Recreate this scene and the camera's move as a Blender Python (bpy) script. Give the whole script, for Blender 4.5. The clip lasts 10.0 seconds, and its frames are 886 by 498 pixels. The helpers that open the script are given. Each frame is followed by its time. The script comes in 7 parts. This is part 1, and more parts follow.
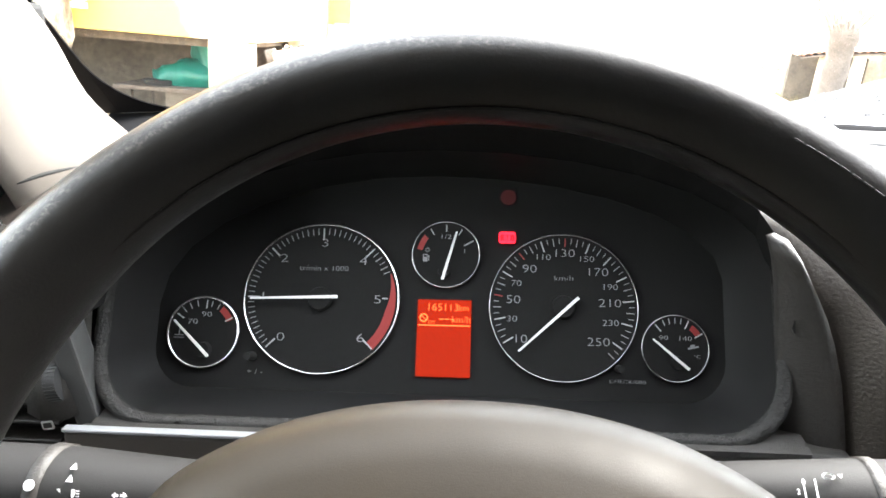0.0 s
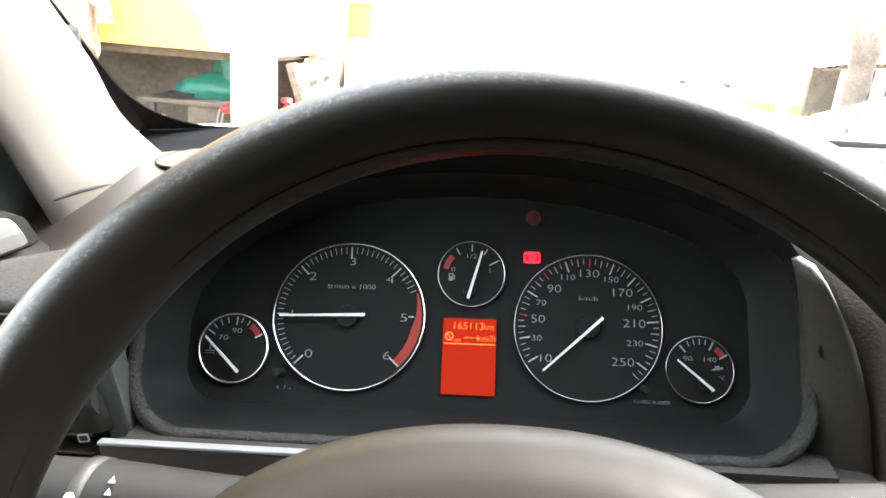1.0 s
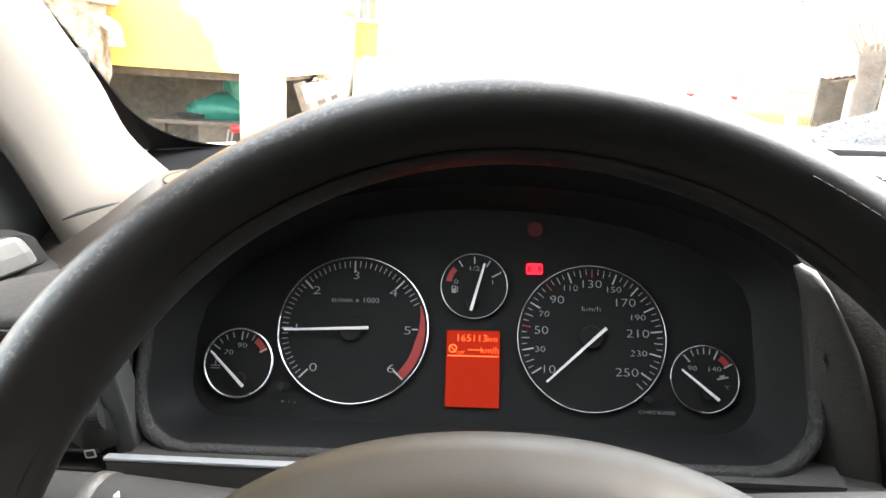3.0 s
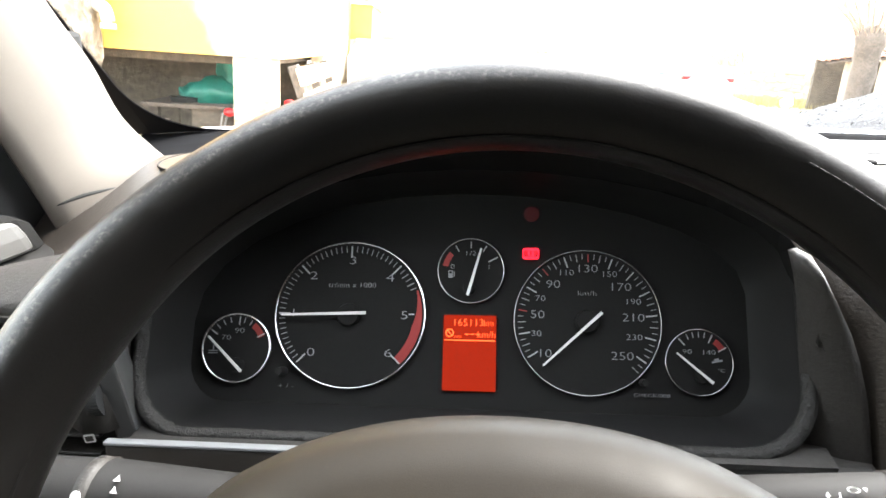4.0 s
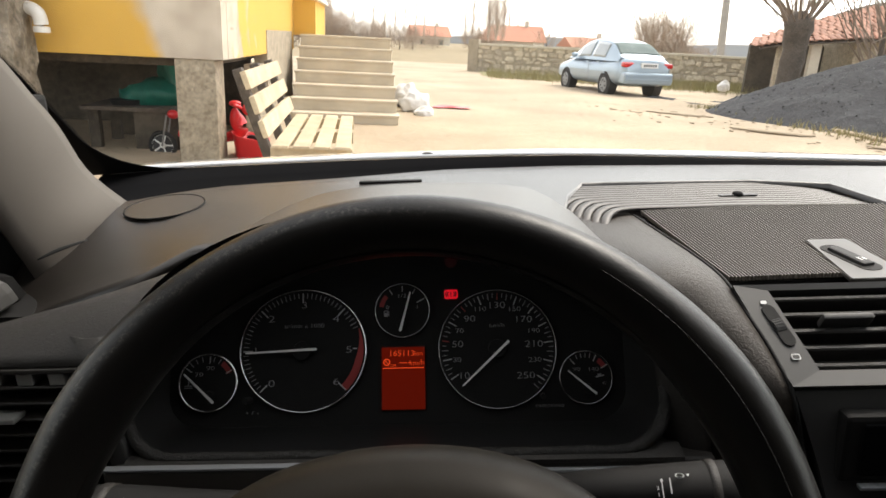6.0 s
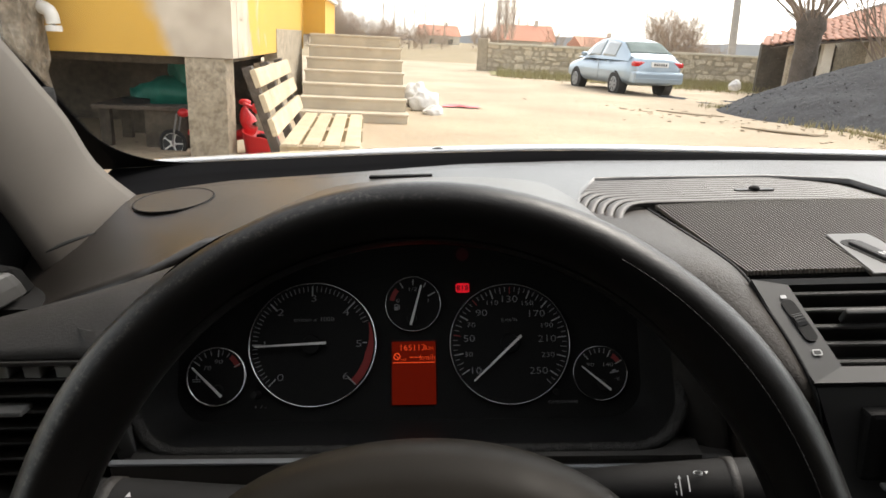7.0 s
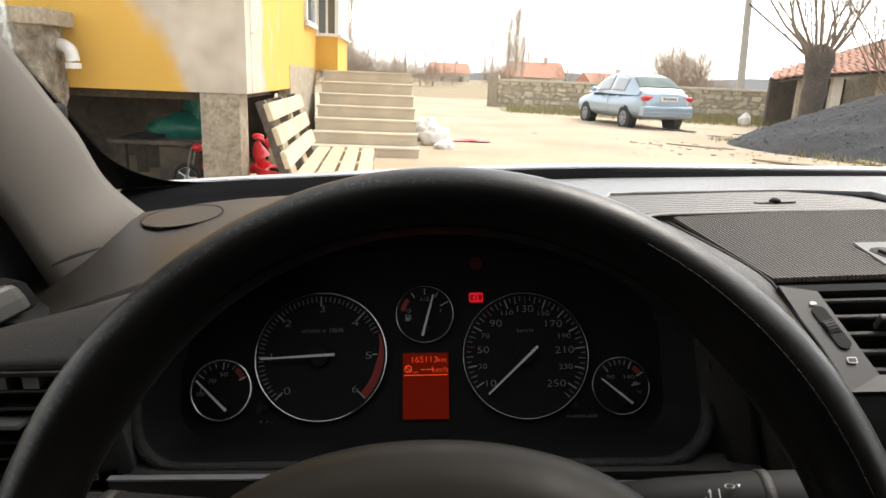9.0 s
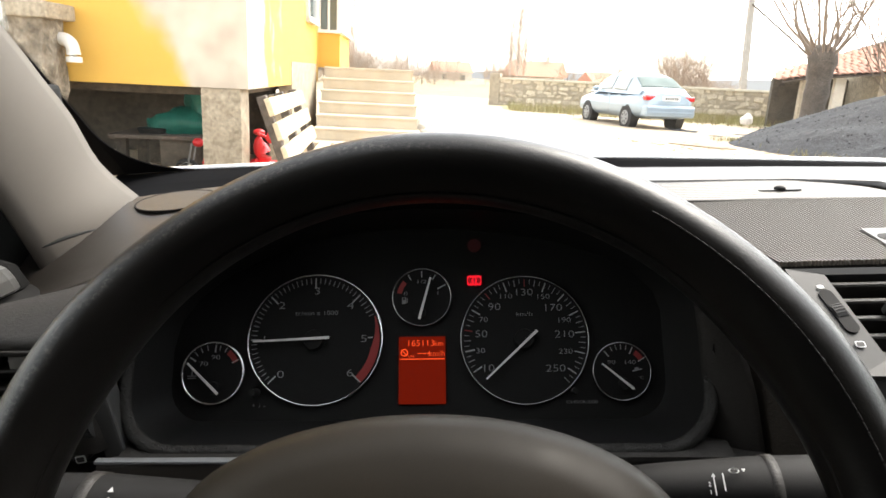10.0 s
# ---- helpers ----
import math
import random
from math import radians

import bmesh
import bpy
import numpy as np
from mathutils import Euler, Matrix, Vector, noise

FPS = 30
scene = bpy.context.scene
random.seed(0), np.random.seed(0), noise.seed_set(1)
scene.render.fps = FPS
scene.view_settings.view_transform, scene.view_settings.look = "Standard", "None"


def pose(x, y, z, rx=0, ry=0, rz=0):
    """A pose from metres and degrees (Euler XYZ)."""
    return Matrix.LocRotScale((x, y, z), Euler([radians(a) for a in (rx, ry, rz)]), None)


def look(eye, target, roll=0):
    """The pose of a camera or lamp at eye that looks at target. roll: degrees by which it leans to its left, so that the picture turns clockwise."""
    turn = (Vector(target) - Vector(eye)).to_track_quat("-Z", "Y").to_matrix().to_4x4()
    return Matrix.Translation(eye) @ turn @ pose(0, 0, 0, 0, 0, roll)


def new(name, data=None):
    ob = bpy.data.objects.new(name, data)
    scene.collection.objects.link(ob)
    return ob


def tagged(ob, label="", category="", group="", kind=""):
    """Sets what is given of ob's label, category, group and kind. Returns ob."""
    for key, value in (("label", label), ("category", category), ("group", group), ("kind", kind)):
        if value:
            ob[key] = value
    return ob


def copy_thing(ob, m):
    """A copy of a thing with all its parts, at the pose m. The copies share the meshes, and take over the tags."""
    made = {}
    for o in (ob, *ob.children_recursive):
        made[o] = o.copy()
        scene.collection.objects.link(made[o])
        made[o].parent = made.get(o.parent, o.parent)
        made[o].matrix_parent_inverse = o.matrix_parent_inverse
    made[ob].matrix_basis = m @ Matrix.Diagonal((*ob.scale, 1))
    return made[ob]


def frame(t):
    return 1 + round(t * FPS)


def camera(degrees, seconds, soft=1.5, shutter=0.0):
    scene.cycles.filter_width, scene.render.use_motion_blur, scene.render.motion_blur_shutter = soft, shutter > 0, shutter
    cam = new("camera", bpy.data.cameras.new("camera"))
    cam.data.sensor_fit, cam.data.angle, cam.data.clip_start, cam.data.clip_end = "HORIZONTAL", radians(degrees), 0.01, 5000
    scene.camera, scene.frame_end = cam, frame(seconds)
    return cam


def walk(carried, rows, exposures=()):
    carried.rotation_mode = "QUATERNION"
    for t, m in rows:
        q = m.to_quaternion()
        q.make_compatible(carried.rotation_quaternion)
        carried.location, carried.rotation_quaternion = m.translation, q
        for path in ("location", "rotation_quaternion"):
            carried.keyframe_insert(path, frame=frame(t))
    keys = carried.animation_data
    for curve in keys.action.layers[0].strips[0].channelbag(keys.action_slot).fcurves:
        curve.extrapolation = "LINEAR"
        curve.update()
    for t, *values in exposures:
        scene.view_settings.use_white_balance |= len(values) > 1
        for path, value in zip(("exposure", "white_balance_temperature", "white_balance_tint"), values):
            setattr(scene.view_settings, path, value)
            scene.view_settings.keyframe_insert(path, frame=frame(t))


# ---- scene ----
cam = camera(67.5, 10.0, soft=1.6)
# The parked car leans a little to its left; everything inside it is laid out in the car's own axes.
CAR = pose(0, 0, 0, -0.6, -5.0, 0)
PATH = [
    (0, (0.0122, -0.0171, 1.1139), (-0.1291, 1.8924, 0.5361), -0.13),
    (0.5, (0.0098, -0.0213, 1.1202), (-0.1416, 1.8951, 0.5682), -0.31),
    (1, (0.0064, -0.0233, 1.1213), (-0.1863, 1.8917, 0.5775), -0.19),
    (1.5, (0.0060, -0.0241, 1.1209), (-0.2038, 1.8949, 0.5978), -0.70),
    (2, (0.0110, -0.0232, 1.1175), (-0.2055, 1.9003, 0.6144), -1.34),
    (2.5, (0.0123, -0.0249, 1.1170), (-0.2052, 1.8956, 0.6029), -1.30),
    (3, (0.0118, -0.0258, 1.1195), (-0.2107, 1.8987, 0.6228), -1.16),
    (3.2, (0.0115, -0.0258, 1.1200), (-0.2052, 1.8950, 0.6038), -0.95),
    (4.5, (0.0112, -0.0296, 1.1220), (-0.1947, 1.8747, 0.5466), -1.38),
    (4.7, (0.0138, -0.0375, 1.1363), (-0.2563, 1.8501, 0.5328), -2.52),
    (4.9, (0.0176, -0.0558, 1.1633), (-0.2205, 1.8384, 0.5672), -3.78),
    (5, (0.0211, -0.0686, 1.1746), (-0.2341, 1.8240, 0.5804), -4.01),
    (5.2, (0.0305, -0.0892, 1.1942), (-0.1292, 1.7744, 0.4859), -2.01),
    (5.5, (0.0386, -0.1043, 1.2017), (-0.0713, 1.7787, 0.5370), -2.01),
    (6, (0.0387, -0.1110, 1.1926), (-0.0318, 1.8024, 0.6147), -2.26),
    (6.2, (0.0385, -0.1115, 1.1912), (-0.0332, 1.7995, 0.6054), -2.20),
    (7.3, (0.0352, -0.1018, 1.1832), (-0.0655, 1.8132, 0.6152), -2.32),
    (7.5, (0.0378, -0.1019, 1.1840), (-0.0207, 1.8315, 0.6759), -2.76),
    (8, (0.0373, -0.1038, 1.1779), (0.0053, 1.8469, 0.7380), -2.70),
    (8.5, (0.0350, -0.0993, 1.1659), (-0.0837, 1.8479, 0.7250), -3.12),
    (9, (0.0330, -0.0928, 1.1584), (-0.0941, 1.8455, 0.6821), -2.66),
    (9.5, (0.0346, -0.0850, 1.1473), (-0.1074, 1.8430, 0.6350), -2.73),
    (10, (0.0341, -0.0840, 1.1420), (-0.0951, 1.8532, 0.6617), -2.24),
]
EXPOSURES = [(0.0, 4.95, 6500, 10), (2.5, 4.6, 6500, 10), (4.6, 4.5, 6600, 10), (5.0, 2.9, 6700, 11), (5.5, 2.35, 6800, 11), (6.0, 1.85, 6950, 12), (7.5, 1.85, 6850, 12), (8.0, 1.58, 6950, 13), (8.5, 1.6, 6950, 13), (9.0, 1.92, 6850, 12), (9.5, 2.52, 6800, 11), (10.0, 2.7, 6800, 11)]
walk(cam, [(t, CAR @ look(eye, target, roll)) for t, eye, target, roll in PATH], EXPOSURES)

# ---- light ----
world = bpy.data.worlds.new("sky")
scene.world = world
world.use_nodes = True
wn, wl = world.node_tree.nodes, world.node_tree.links
wn.clear()
sky = wn.new("ShaderNodeTexSky")
sky.sky_type, sky.sun_disc = "NISHITA", False
sky.sun_elevation, sky.sun_rotation = radians(54), radians(43)
sky.air_density, sky.dust_density, sky.ozone_density = 1.0, 1.5, 1.0
grey = wn.new("ShaderNodeHueSaturation")
grey.inputs["Saturation"].default_value = 0.22
back = wn.new("ShaderNodeBackground")
back.inputs["Strength"].default_value = 0.15
wout = wn.new("ShaderNodeOutputWorld")
wl.new(sky.outputs[0], grey.inputs["Color"])
wl.new(grey.outputs[0], back.inputs["Color"])
wl.new(back.outputs[0], wout.inputs["Surface"])
sun_lamp = bpy.data.lights.new("sun", "SUN")
sun_lamp.energy, sun_lamp.angle, sun_lamp.color = 0.9, radians(30), (1.0, 0.95, 0.88)
sun = new("sun", sun_lamp)
sun.matrix_world = look((0, 0, 0), (-0.40, -0.42, -0.81))

# ---- materials ----
def node_mat(name, base, rough=0.6, metal=0.0, grain=0.0, grain_size=400.0, relief=0.0, tone=0.12, tone_size=6.0,
             second=None, island=0.0, spec=0.5, coat=0.0):
    """Principled material in object coordinates: large tone drift, fine grain, fine relief."""
    m = bpy.data.materials.new(name)
    m.use_nodes = True
    nt = m.node_tree
    n, l = nt.nodes, nt.links
    p = n["Principled BSDF"]
    p.inputs["Roughness"].default_value, p.inputs["Metallic"].default_value = rough, metal
    p.inputs["Specular IOR Level"].default_value = spec
    p.inputs["Coat Weight"].default_value = coat
    co = n.new("ShaderNodeTexCoord")
    big = n.new("ShaderNodeTexNoise")
    big.inputs["Scale"].default_value, big.inputs["Detail"].default_value = tone_size, 6
    fine = n.new("ShaderNodeTexNoise")
    fine.inputs["Scale"].default_value, fine.inputs["Detail"].default_value, fine.inputs["Roughness"].default_value = grain_size, 7, 0.62
    l.new(co.outputs["Object"], big.inputs["Vector"])
    l.new(co.outputs["Object"], fine.inputs["Vector"])
    ramp = n.new("ShaderNodeMapRange")
    ramp.inputs["From Min"].default_value, ramp.inputs["From Max"].default_value = 0.3, 0.7
    l.new(big.outputs["Fac"], ramp.inputs["Value"])
    mix = n.new("ShaderNodeMix")
    mix.data_type = "RGBA"
    a = base
    b = second if second else tuple(c * (1 - tone) for c in base)
    mix.inputs[6].default_value, mix.inputs[7].default_value = (*a, 1), (*b, 1)
    l.new(ramp.outputs[0], mix.inputs[0])
    val = n.new("ShaderNodeMapRange")
    val.inputs["From Min"].default_value, val.inputs["From Max"].default_value = 0.25, 0.75
    val.inputs["To Min"].default_value, val.inputs["To Max"].default_value = 1 - grain, 1 + grain
    l.new(fine.outputs["Fac"], val.inputs["Value"])
    last = val.outputs[0]
    if island:
        info = n.new("ShaderNodeObjectInfo")
        geo = n.new("ShaderNodeNewGeometry")
        add = n.new("ShaderNodeMath")
        add.operation = "ADD"
        l.new(info.outputs["Random"], add.inputs[0])
        l.new(geo.outputs["Random Per Island"], add.inputs[1])
        r2 = n.new("ShaderNodeMapRange")
        r2.inputs["From Max"].default_value = 2.0
        r2.inputs["To Min"].default_value, r2.inputs["To Max"].default_value = 1 - island, 1 + island
        l.new(add.outputs[0], r2.inputs["Value"])
        mul = n.new("ShaderNodeMath")
        mul.operation = "MULTIPLY"
        l.new(last, mul.inputs[0])
        l.new(r2.outputs[0], mul.inputs[1])
        last = mul.outputs[0]
    hsv = n.new("ShaderNodeHueSaturation")
    l.new(mix.outputs[2], hsv.inputs["Color"])
    l.new(last, hsv.inputs["Value"])
    l.new(hsv.outputs[0], p.inputs["Base Color"])
    if relief:
        bump = n.new("ShaderNodeBump")
        bump.inputs["Strength"].default_value = min(1.0, relief)
        bump.inputs["Distance"].default_value = 0.3 * max(1.0, relief) / grain_size
        l.new(fine.outputs["Fac"], bump.inputs["Height"])
        l.new(bump.outputs[0], p.inputs["Normal"])
    return m


def glow_mat(name, colour, strength, base=(0.02, 0.02, 0.02)):
    m = bpy.data.materials.new(name)
    m.use_nodes = True
    p = m.node_tree.nodes["Principled BSDF"]
    p.inputs["Base Color"].default_value = (*base, 1)
    p.inputs["Emission Color"].default_value = (*colour, 1)
    p.inputs["Emission Strength"].default_value = strength
    p.inputs["Roughness"].default_value = 0.6
    p.inputs["Specular IOR Level"].default_value = 0.05
    return m


M = {}
M["dash"] = node_mat("dash_plastic", (0.022, 0.0195, 0.017), 0.55, grain=0.16, grain_size=480, relief=0.9, tone=0.15, spec=0.4)
M["dash_top"] = node_mat("dash_top_plastic", (0.0175, 0.0145, 0.0118), 0.36, grain=0.25, grain_size=600, relief=0.6, tone=0.2, spec=0.8)
M["rib"] = node_mat("rib_plastic", (0.036, 0.030, 0.025), 0.5, grain=0.15, grain_size=900, relief=0.3, tone=0.1, spec=0.6)
M["liner"] = node_mat("hood_lining", (0.009, 0.0088, 0.0085), 0.95, spec=0.05)
M["arm"] = node_mat("arm_leather", (0.036, 0.0295, 0.0235), 0.52, grain=0.25, grain_size=460, relief=1.5, tone=0.2, tone_size=10, spec=0.32)
M["black"] = node_mat("black_plastic", (0.010, 0.0095, 0.009), 0.7, grain=0.2, grain_size=900, relief=0.3, spec=0.2)
M["face"] = node_mat("cluster_face", (0.0095, 0.0092, 0.0088), 0.8, grain=0.06, grain_size=900, spec=0.12)
M["leather"] = node_mat("wheel_leather", (0.0062, 0.0055, 0.0048), 0.36, grain=0.2, grain_size=900, relief=0.35, tone=0.2, tone_size=25, spec=0.32)
M["hub"] = node_mat("hub_plastic", (0.0235, 0.0193, 0.0140), 0.5, grain=0.15, grain_size=1800, relief=0.3, tone=0.35, tone_size=14, spec=0.14)
M["satin"] = node_mat("satin_grey", (0.20, 0.195, 0.185), 0.6, grain=0.05, grain_size=1500, tone=0.08)
M["fascia"] = node_mat("fascia_paint", (0.060, 0.059, 0.057), 0.45, metal=0.2, grain=0.05, grain_size=1200)
M["silver"] = node_mat("silver_paint", (0.26, 0.265, 0.27), 0.40, metal=0.35, grain=0.04, grain_size=1200, tone=0.08)
M["chrome"] = node_mat("chrome", (0.85, 0.85, 0.85), 0.10, metal=1.0, tone=0.03)
M["shroud"] = node_mat("shroud_plastic", (0.0085, 0.0083, 0.008), 0.42, grain=0.1, grain_size=900, spec=0.35)
M["dial_print"] = node_mat("dial_print", (0.20, 0.20, 0.205), 0.6, tone=0.05)
M["dial_mark"] = node_mat("dial_mark", (0.30, 0.30, 0.30), 0.6, tone=0.05)
M["stitch"] = node_mat("seam_thread", (0.009, 0.0085, 0.008), 0.7, tone=0.2)
M["white_print"] = node_mat("white_print", (0.60, 0.60, 0.59), 0.6, tone=0.03)
M["red_print"] = node_mat("red_print", (0.20, 0.012, 0.010), 0.6, tone=0.1)
M["needle"] = node_mat("needle_white", (0.58, 0.57, 0.55), 0.5, tone=0.03)
M["lcd"] = glow_mat("lcd_red", (1.0, 0.045, 0.006), 0.022, base=(0.004, 0.002, 0.002))
M["lcd_text"] = glow_mat("lcd_text", (1.0, 0.085, 0.018), 0.20)
M["bezel"] = node_mat("bezel_leather", (0.017, 0.0155, 0.0137), 0.5, grain=0.3, grain_size=330, relief=2.6, tone=0.2, spec=0.32)
M["lamp_red"] = glow_mat("warning_red", (1.0, 0.012, 0.030), 0.15)
M["lamp_dim"] = glow_mat("warning_dark", (1.0, 0.02, 0.03), 0.0012)
M["pillar"] = node_mat("pillar_fabric", (0.082, 0.070, 0.057), 0.8, grain=0.10, grain_size=1500, relief=0.2, tone=0.08)
M["headliner"] = node_mat("headliner_fabric", (0.20, 0.19, 0.18), 0.95, grain=0.10, grain_size=1200)
M["frit"] = node_mat("black_glass_border", (0.005, 0.005, 0.0055), 0.9, spec=0.02)
M["slat"] = node_mat("grille_slat", (0.082, 0.070, 0.057), 0.55, tone=0.1)
M["vent_silver"] = node_mat("vent_silver", (0.046, 0.0455, 0.044), 0.5, spec=0.3, metal=0.1, grain=0.05, grain_size=1500, tone=0.08)
# darkened copy of chrome for the rings that catch less reflection
M["dimmed_chrome"] = node_mat("dimmed_chrome", (0.30, 0.30, 0.30), 0.25, metal=1.0, tone=0.1)
M["rubber"] = node_mat("black_rubber", (0.012, 0.012, 0.012), 0.7, grain=0.2)
M["wood_trim"] = node_mat("dark_trim", (0.060, 0.040, 0.030), 0.3, tone=0.4, tone_size=30)
M["seat"] = node_mat("dark_cloth", (0.025, 0.025, 0.027), 0.95, grain=0.3, grain_size=600)
M["yellow"] = node_mat("yellow_plaster", (0.66, 0.39, 0.078), 0.9, grain=0.06, grain_size=60, relief=0.4, tone=0.10, tone_size=1.2)
M["concrete"] = node_mat("concrete", (0.40, 0.36, 0.30), 0.95, grain=0.16, grain_size=30, relief=0.8, tone=0.28, tone_size=2.5)
M["rough_concrete"] = node_mat("rough_concrete", (0.43, 0.365, 0.275), 0.95, grain=0.4, grain_size=34, relief=1.5, tone_size=9, second=(0.27, 0.225, 0.165))
M["step"] = node_mat("step_concrete", (0.60, 0.535, 0.43), 0.95, grain=0.14, grain_size=30, relief=0.6, tone=0.22, tone_size=3)
M["dirt"] = node_mat("packed_earth", (0.47, 0.375, 0.265), 0.97, grain=0.20, grain_size=9, relief=0.7, tone=0.3, tone_size=0.45)
M["clod"] = node_mat("dark_earth", (0.36, 0.285, 0.20), 0.97, grain=0.3, grain_size=30, relief=0.6, tone=0.3, tone_size=3)
M["old_stone"] = node_mat("old_stone_render", (0.35, 0.30, 0.235), 0.95, grain=0.55, grain_size=20, relief=2.6, tone_size=7, second=(0.17, 0.14, 0.105))
M["grass"] = node_mat("dry_grass", (0.27, 0.205, 0.12), 0.95, grain=0.35, grain_size=12, tone=0.4, tone_size=0.6, second=(0.19, 0.15, 0.085), island=0.3)
# dark stone colour carries the shade under the house and shed roof
M["under_wall"] = node_mat("shade_dark_stone", (0.11, 0.092, 0.070), 0.95, grain=0.35, grain_size=14, relief=0.9, tone_size=2.2, second=(0.055, 0.046, 0.036))
# earth colour lowered to hold the shade of the house
M["shade_dark_earth"] = node_mat("shade_dark_earth", (0.10, 0.082, 0.062), 0.97, grain=0.3, grain_size=18, relief=0.8, tone=0.35, tone_size=2)
M["verge"] = node_mat("verge_grass", (0.27, 0.255, 0.11), 0.95, grain=0.4, grain_size=20, tone=0.4, tone_size=1.2, second=(0.26, 0.21, 0.12))
M["stone"] = node_mat("field_stone", (0.62, 0.53, 0.41), 0.95, grain=0.25, grain_size=18, relief=1.2, tone=0.3, tone_size=4, island=0.5)
M["mortar"] = node_mat("mortar", (0.40, 0.34, 0.26), 0.97, grain=0.25, grain_size=20, relief=0.6)
M["pallet"] = node_mat("pallet_wood", (0.58, 0.47, 0.32), 0.85, grain=0.22, grain_size=45, relief=0.5, tone=0.3, tone_size=5, island=0.18)
M["red_toy"] = node_mat("red_plastic", (0.62, 0.025, 0.03), 0.35, tone=0.1)
M["tarp"] = node_mat("green_tarp", (0.012, 0.16, 0.12), 0.5, grain=0.2, grain_size=30, tone=0.3)
M["pvc"] = node_mat("white_pvc", (0.72, 0.70, 0.66), 0.45, tone=0.1)
M["sack"] = node_mat("white_sack", (0.72, 0.70, 0.68), 0.7, grain=0.1, grain_size=60, relief=0.4)
M["coal"] = node_mat("coal_gravel", (0.036, 0.037, 0.041), 0.95, grain=0.6, grain_size=16, relief=1.0, tone=0.35, tone_size=1.5, island=0.5)
M["bark"] = node_mat("bark", (0.12, 0.098, 0.080), 0.95, grain=0.35, grain_size=25, relief=1.0, tone=0.3)
M["twig"] = node_mat("twigs", (0.27, 0.21, 0.165), 0.95, tone=0.3, tone_size=0.5)
# both far twig colours are paled to carry the distance haze
M["twig_far"] = node_mat("hazed_poplar_twigs", (0.62, 0.53, 0.45), 0.95, tone=0.25, tone_size=0.3)
M["hedge_twig"] = node_mat("hazed_hedge_twigs", (0.42, 0.33, 0.26), 0.95, tone=0.25, tone_size=0.3)
M["plate_silver"] = node_mat("plate_silver", (0.042, 0.039, 0.035), 0.42, metal=0.2, grain=0.05, grain_size=1500)
M["tile"] = node_mat("roof_tile", (0.36, 0.17, 0.115), 0.85, grain=0.25, grain_size=12, tone_size=1.3, second=(0.20, 0.135, 0.10), island=0.4)
# far roof and wall colours lightened to imitate haze over the houses
M["far_tile"] = node_mat("far_roof", (0.52, 0.25, 0.17), 0.9, tone=0.15)
M["far_wall"] = node_mat("far_wall", (0.60, 0.55, 0.47), 0.9, tone=0.15)
# bluish grey base puts the air's haze into the hill colour
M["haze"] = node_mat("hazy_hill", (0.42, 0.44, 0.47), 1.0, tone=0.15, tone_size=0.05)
M["pole"] = node_mat("pole_concrete", (0.38, 0.36, 0.33), 0.9, grain=0.15, grain_size=15, tone=0.2)
# pale base stands for the sky mirrored in the car windows
M["side_glass"] = node_mat("sky_pale_window", (0.30, 0.33, 0.34), 0.12, tone=0.2, tone_size=2.0, coat=0.8)
M["paint_blue"] = node_mat("light_blue_paint", (0.33, 0.41, 0.485), 0.30, metal=0.35, grain=0.05, grain_size=300, tone=0.06, coat=0.6)
M["car_glass"] = node_mat("car_window", (0.10, 0.13, 0.13), 0.06, tone=0.05, coat=0.5)
M["rear_glass"] = node_mat("rear_window", (0.23, 0.27, 0.26), 0.6, tone=0.25, tone_size=3, spec=0.0)
M["grit"] = node_mat("pale_grit", (0.15, 0.15, 0.155), 0.9, tone=0.3, island=0.5)
M["tail"] = node_mat("tail_lamp_red", (0.55, 0.02, 0.02), 0.15, tone=0.1, coat=1.0)
M["plate"] = node_mat("plate_white", (0.75, 0.75, 0.74), 0.5, tone=0.03)
M["dark"] = node_mat("dark_bars", (0.02, 0.02, 0.02), 0.6)
M["handle_satin"] = node_mat("handle_satin", (0.052, 0.050, 0.047), 0.5, metal=0.1, spec=0.4, grain=0.05, grain_size=1500)
M["frame_white"] = node_mat("window_frame_white", (0.75, 0.74, 0.72), 0.5, tone=0.06)
M["steel"] = node_mat("grey_steel", (0.35, 0.34, 0.33), 0.55, metal=0.5, tone=0.2)
M["bonnet"] = node_mat("bonnet_paint", (0.62, 0.62, 0.62), 0.2, metal=0.3, tone=0.05, coat=0.8)

def uneven_gloss(m, lo, hi, scale):
    """Roughness that wanders between two values, as on handled leather."""
    n, l = m.node_tree.nodes, m.node_tree.links
    co = n.new("ShaderNodeTexCoord")
    t = n.new("ShaderNodeTexNoise")
    t.inputs["Scale"].default_value, t.inputs["Detail"].default_value, t.inputs["Roughness"].default_value = scale, 8, 0.7
    r = n.new("ShaderNodeMapRange")
    r.inputs["From Min"].default_value, r.inputs["From Max"].default_value = 0.35, 0.65
    r.inputs["To Min"].default_value, r.inputs["To Max"].default_value = lo, hi
    l.new(co.outputs["Object"], t.inputs["Vector"])
    l.new(t.outputs["Fac"], r.inputs["Value"])
    l.new(r.outputs[0], m.node_tree.nodes["Principled BSDF"].inputs["Roughness"])


uneven_gloss(M["leather"], 0.30, 0.42, 160)
uneven_gloss(M["dash"], 0.50, 0.62, 220)
uneven_gloss(M["hub"], 0.36, 0.55, 15)

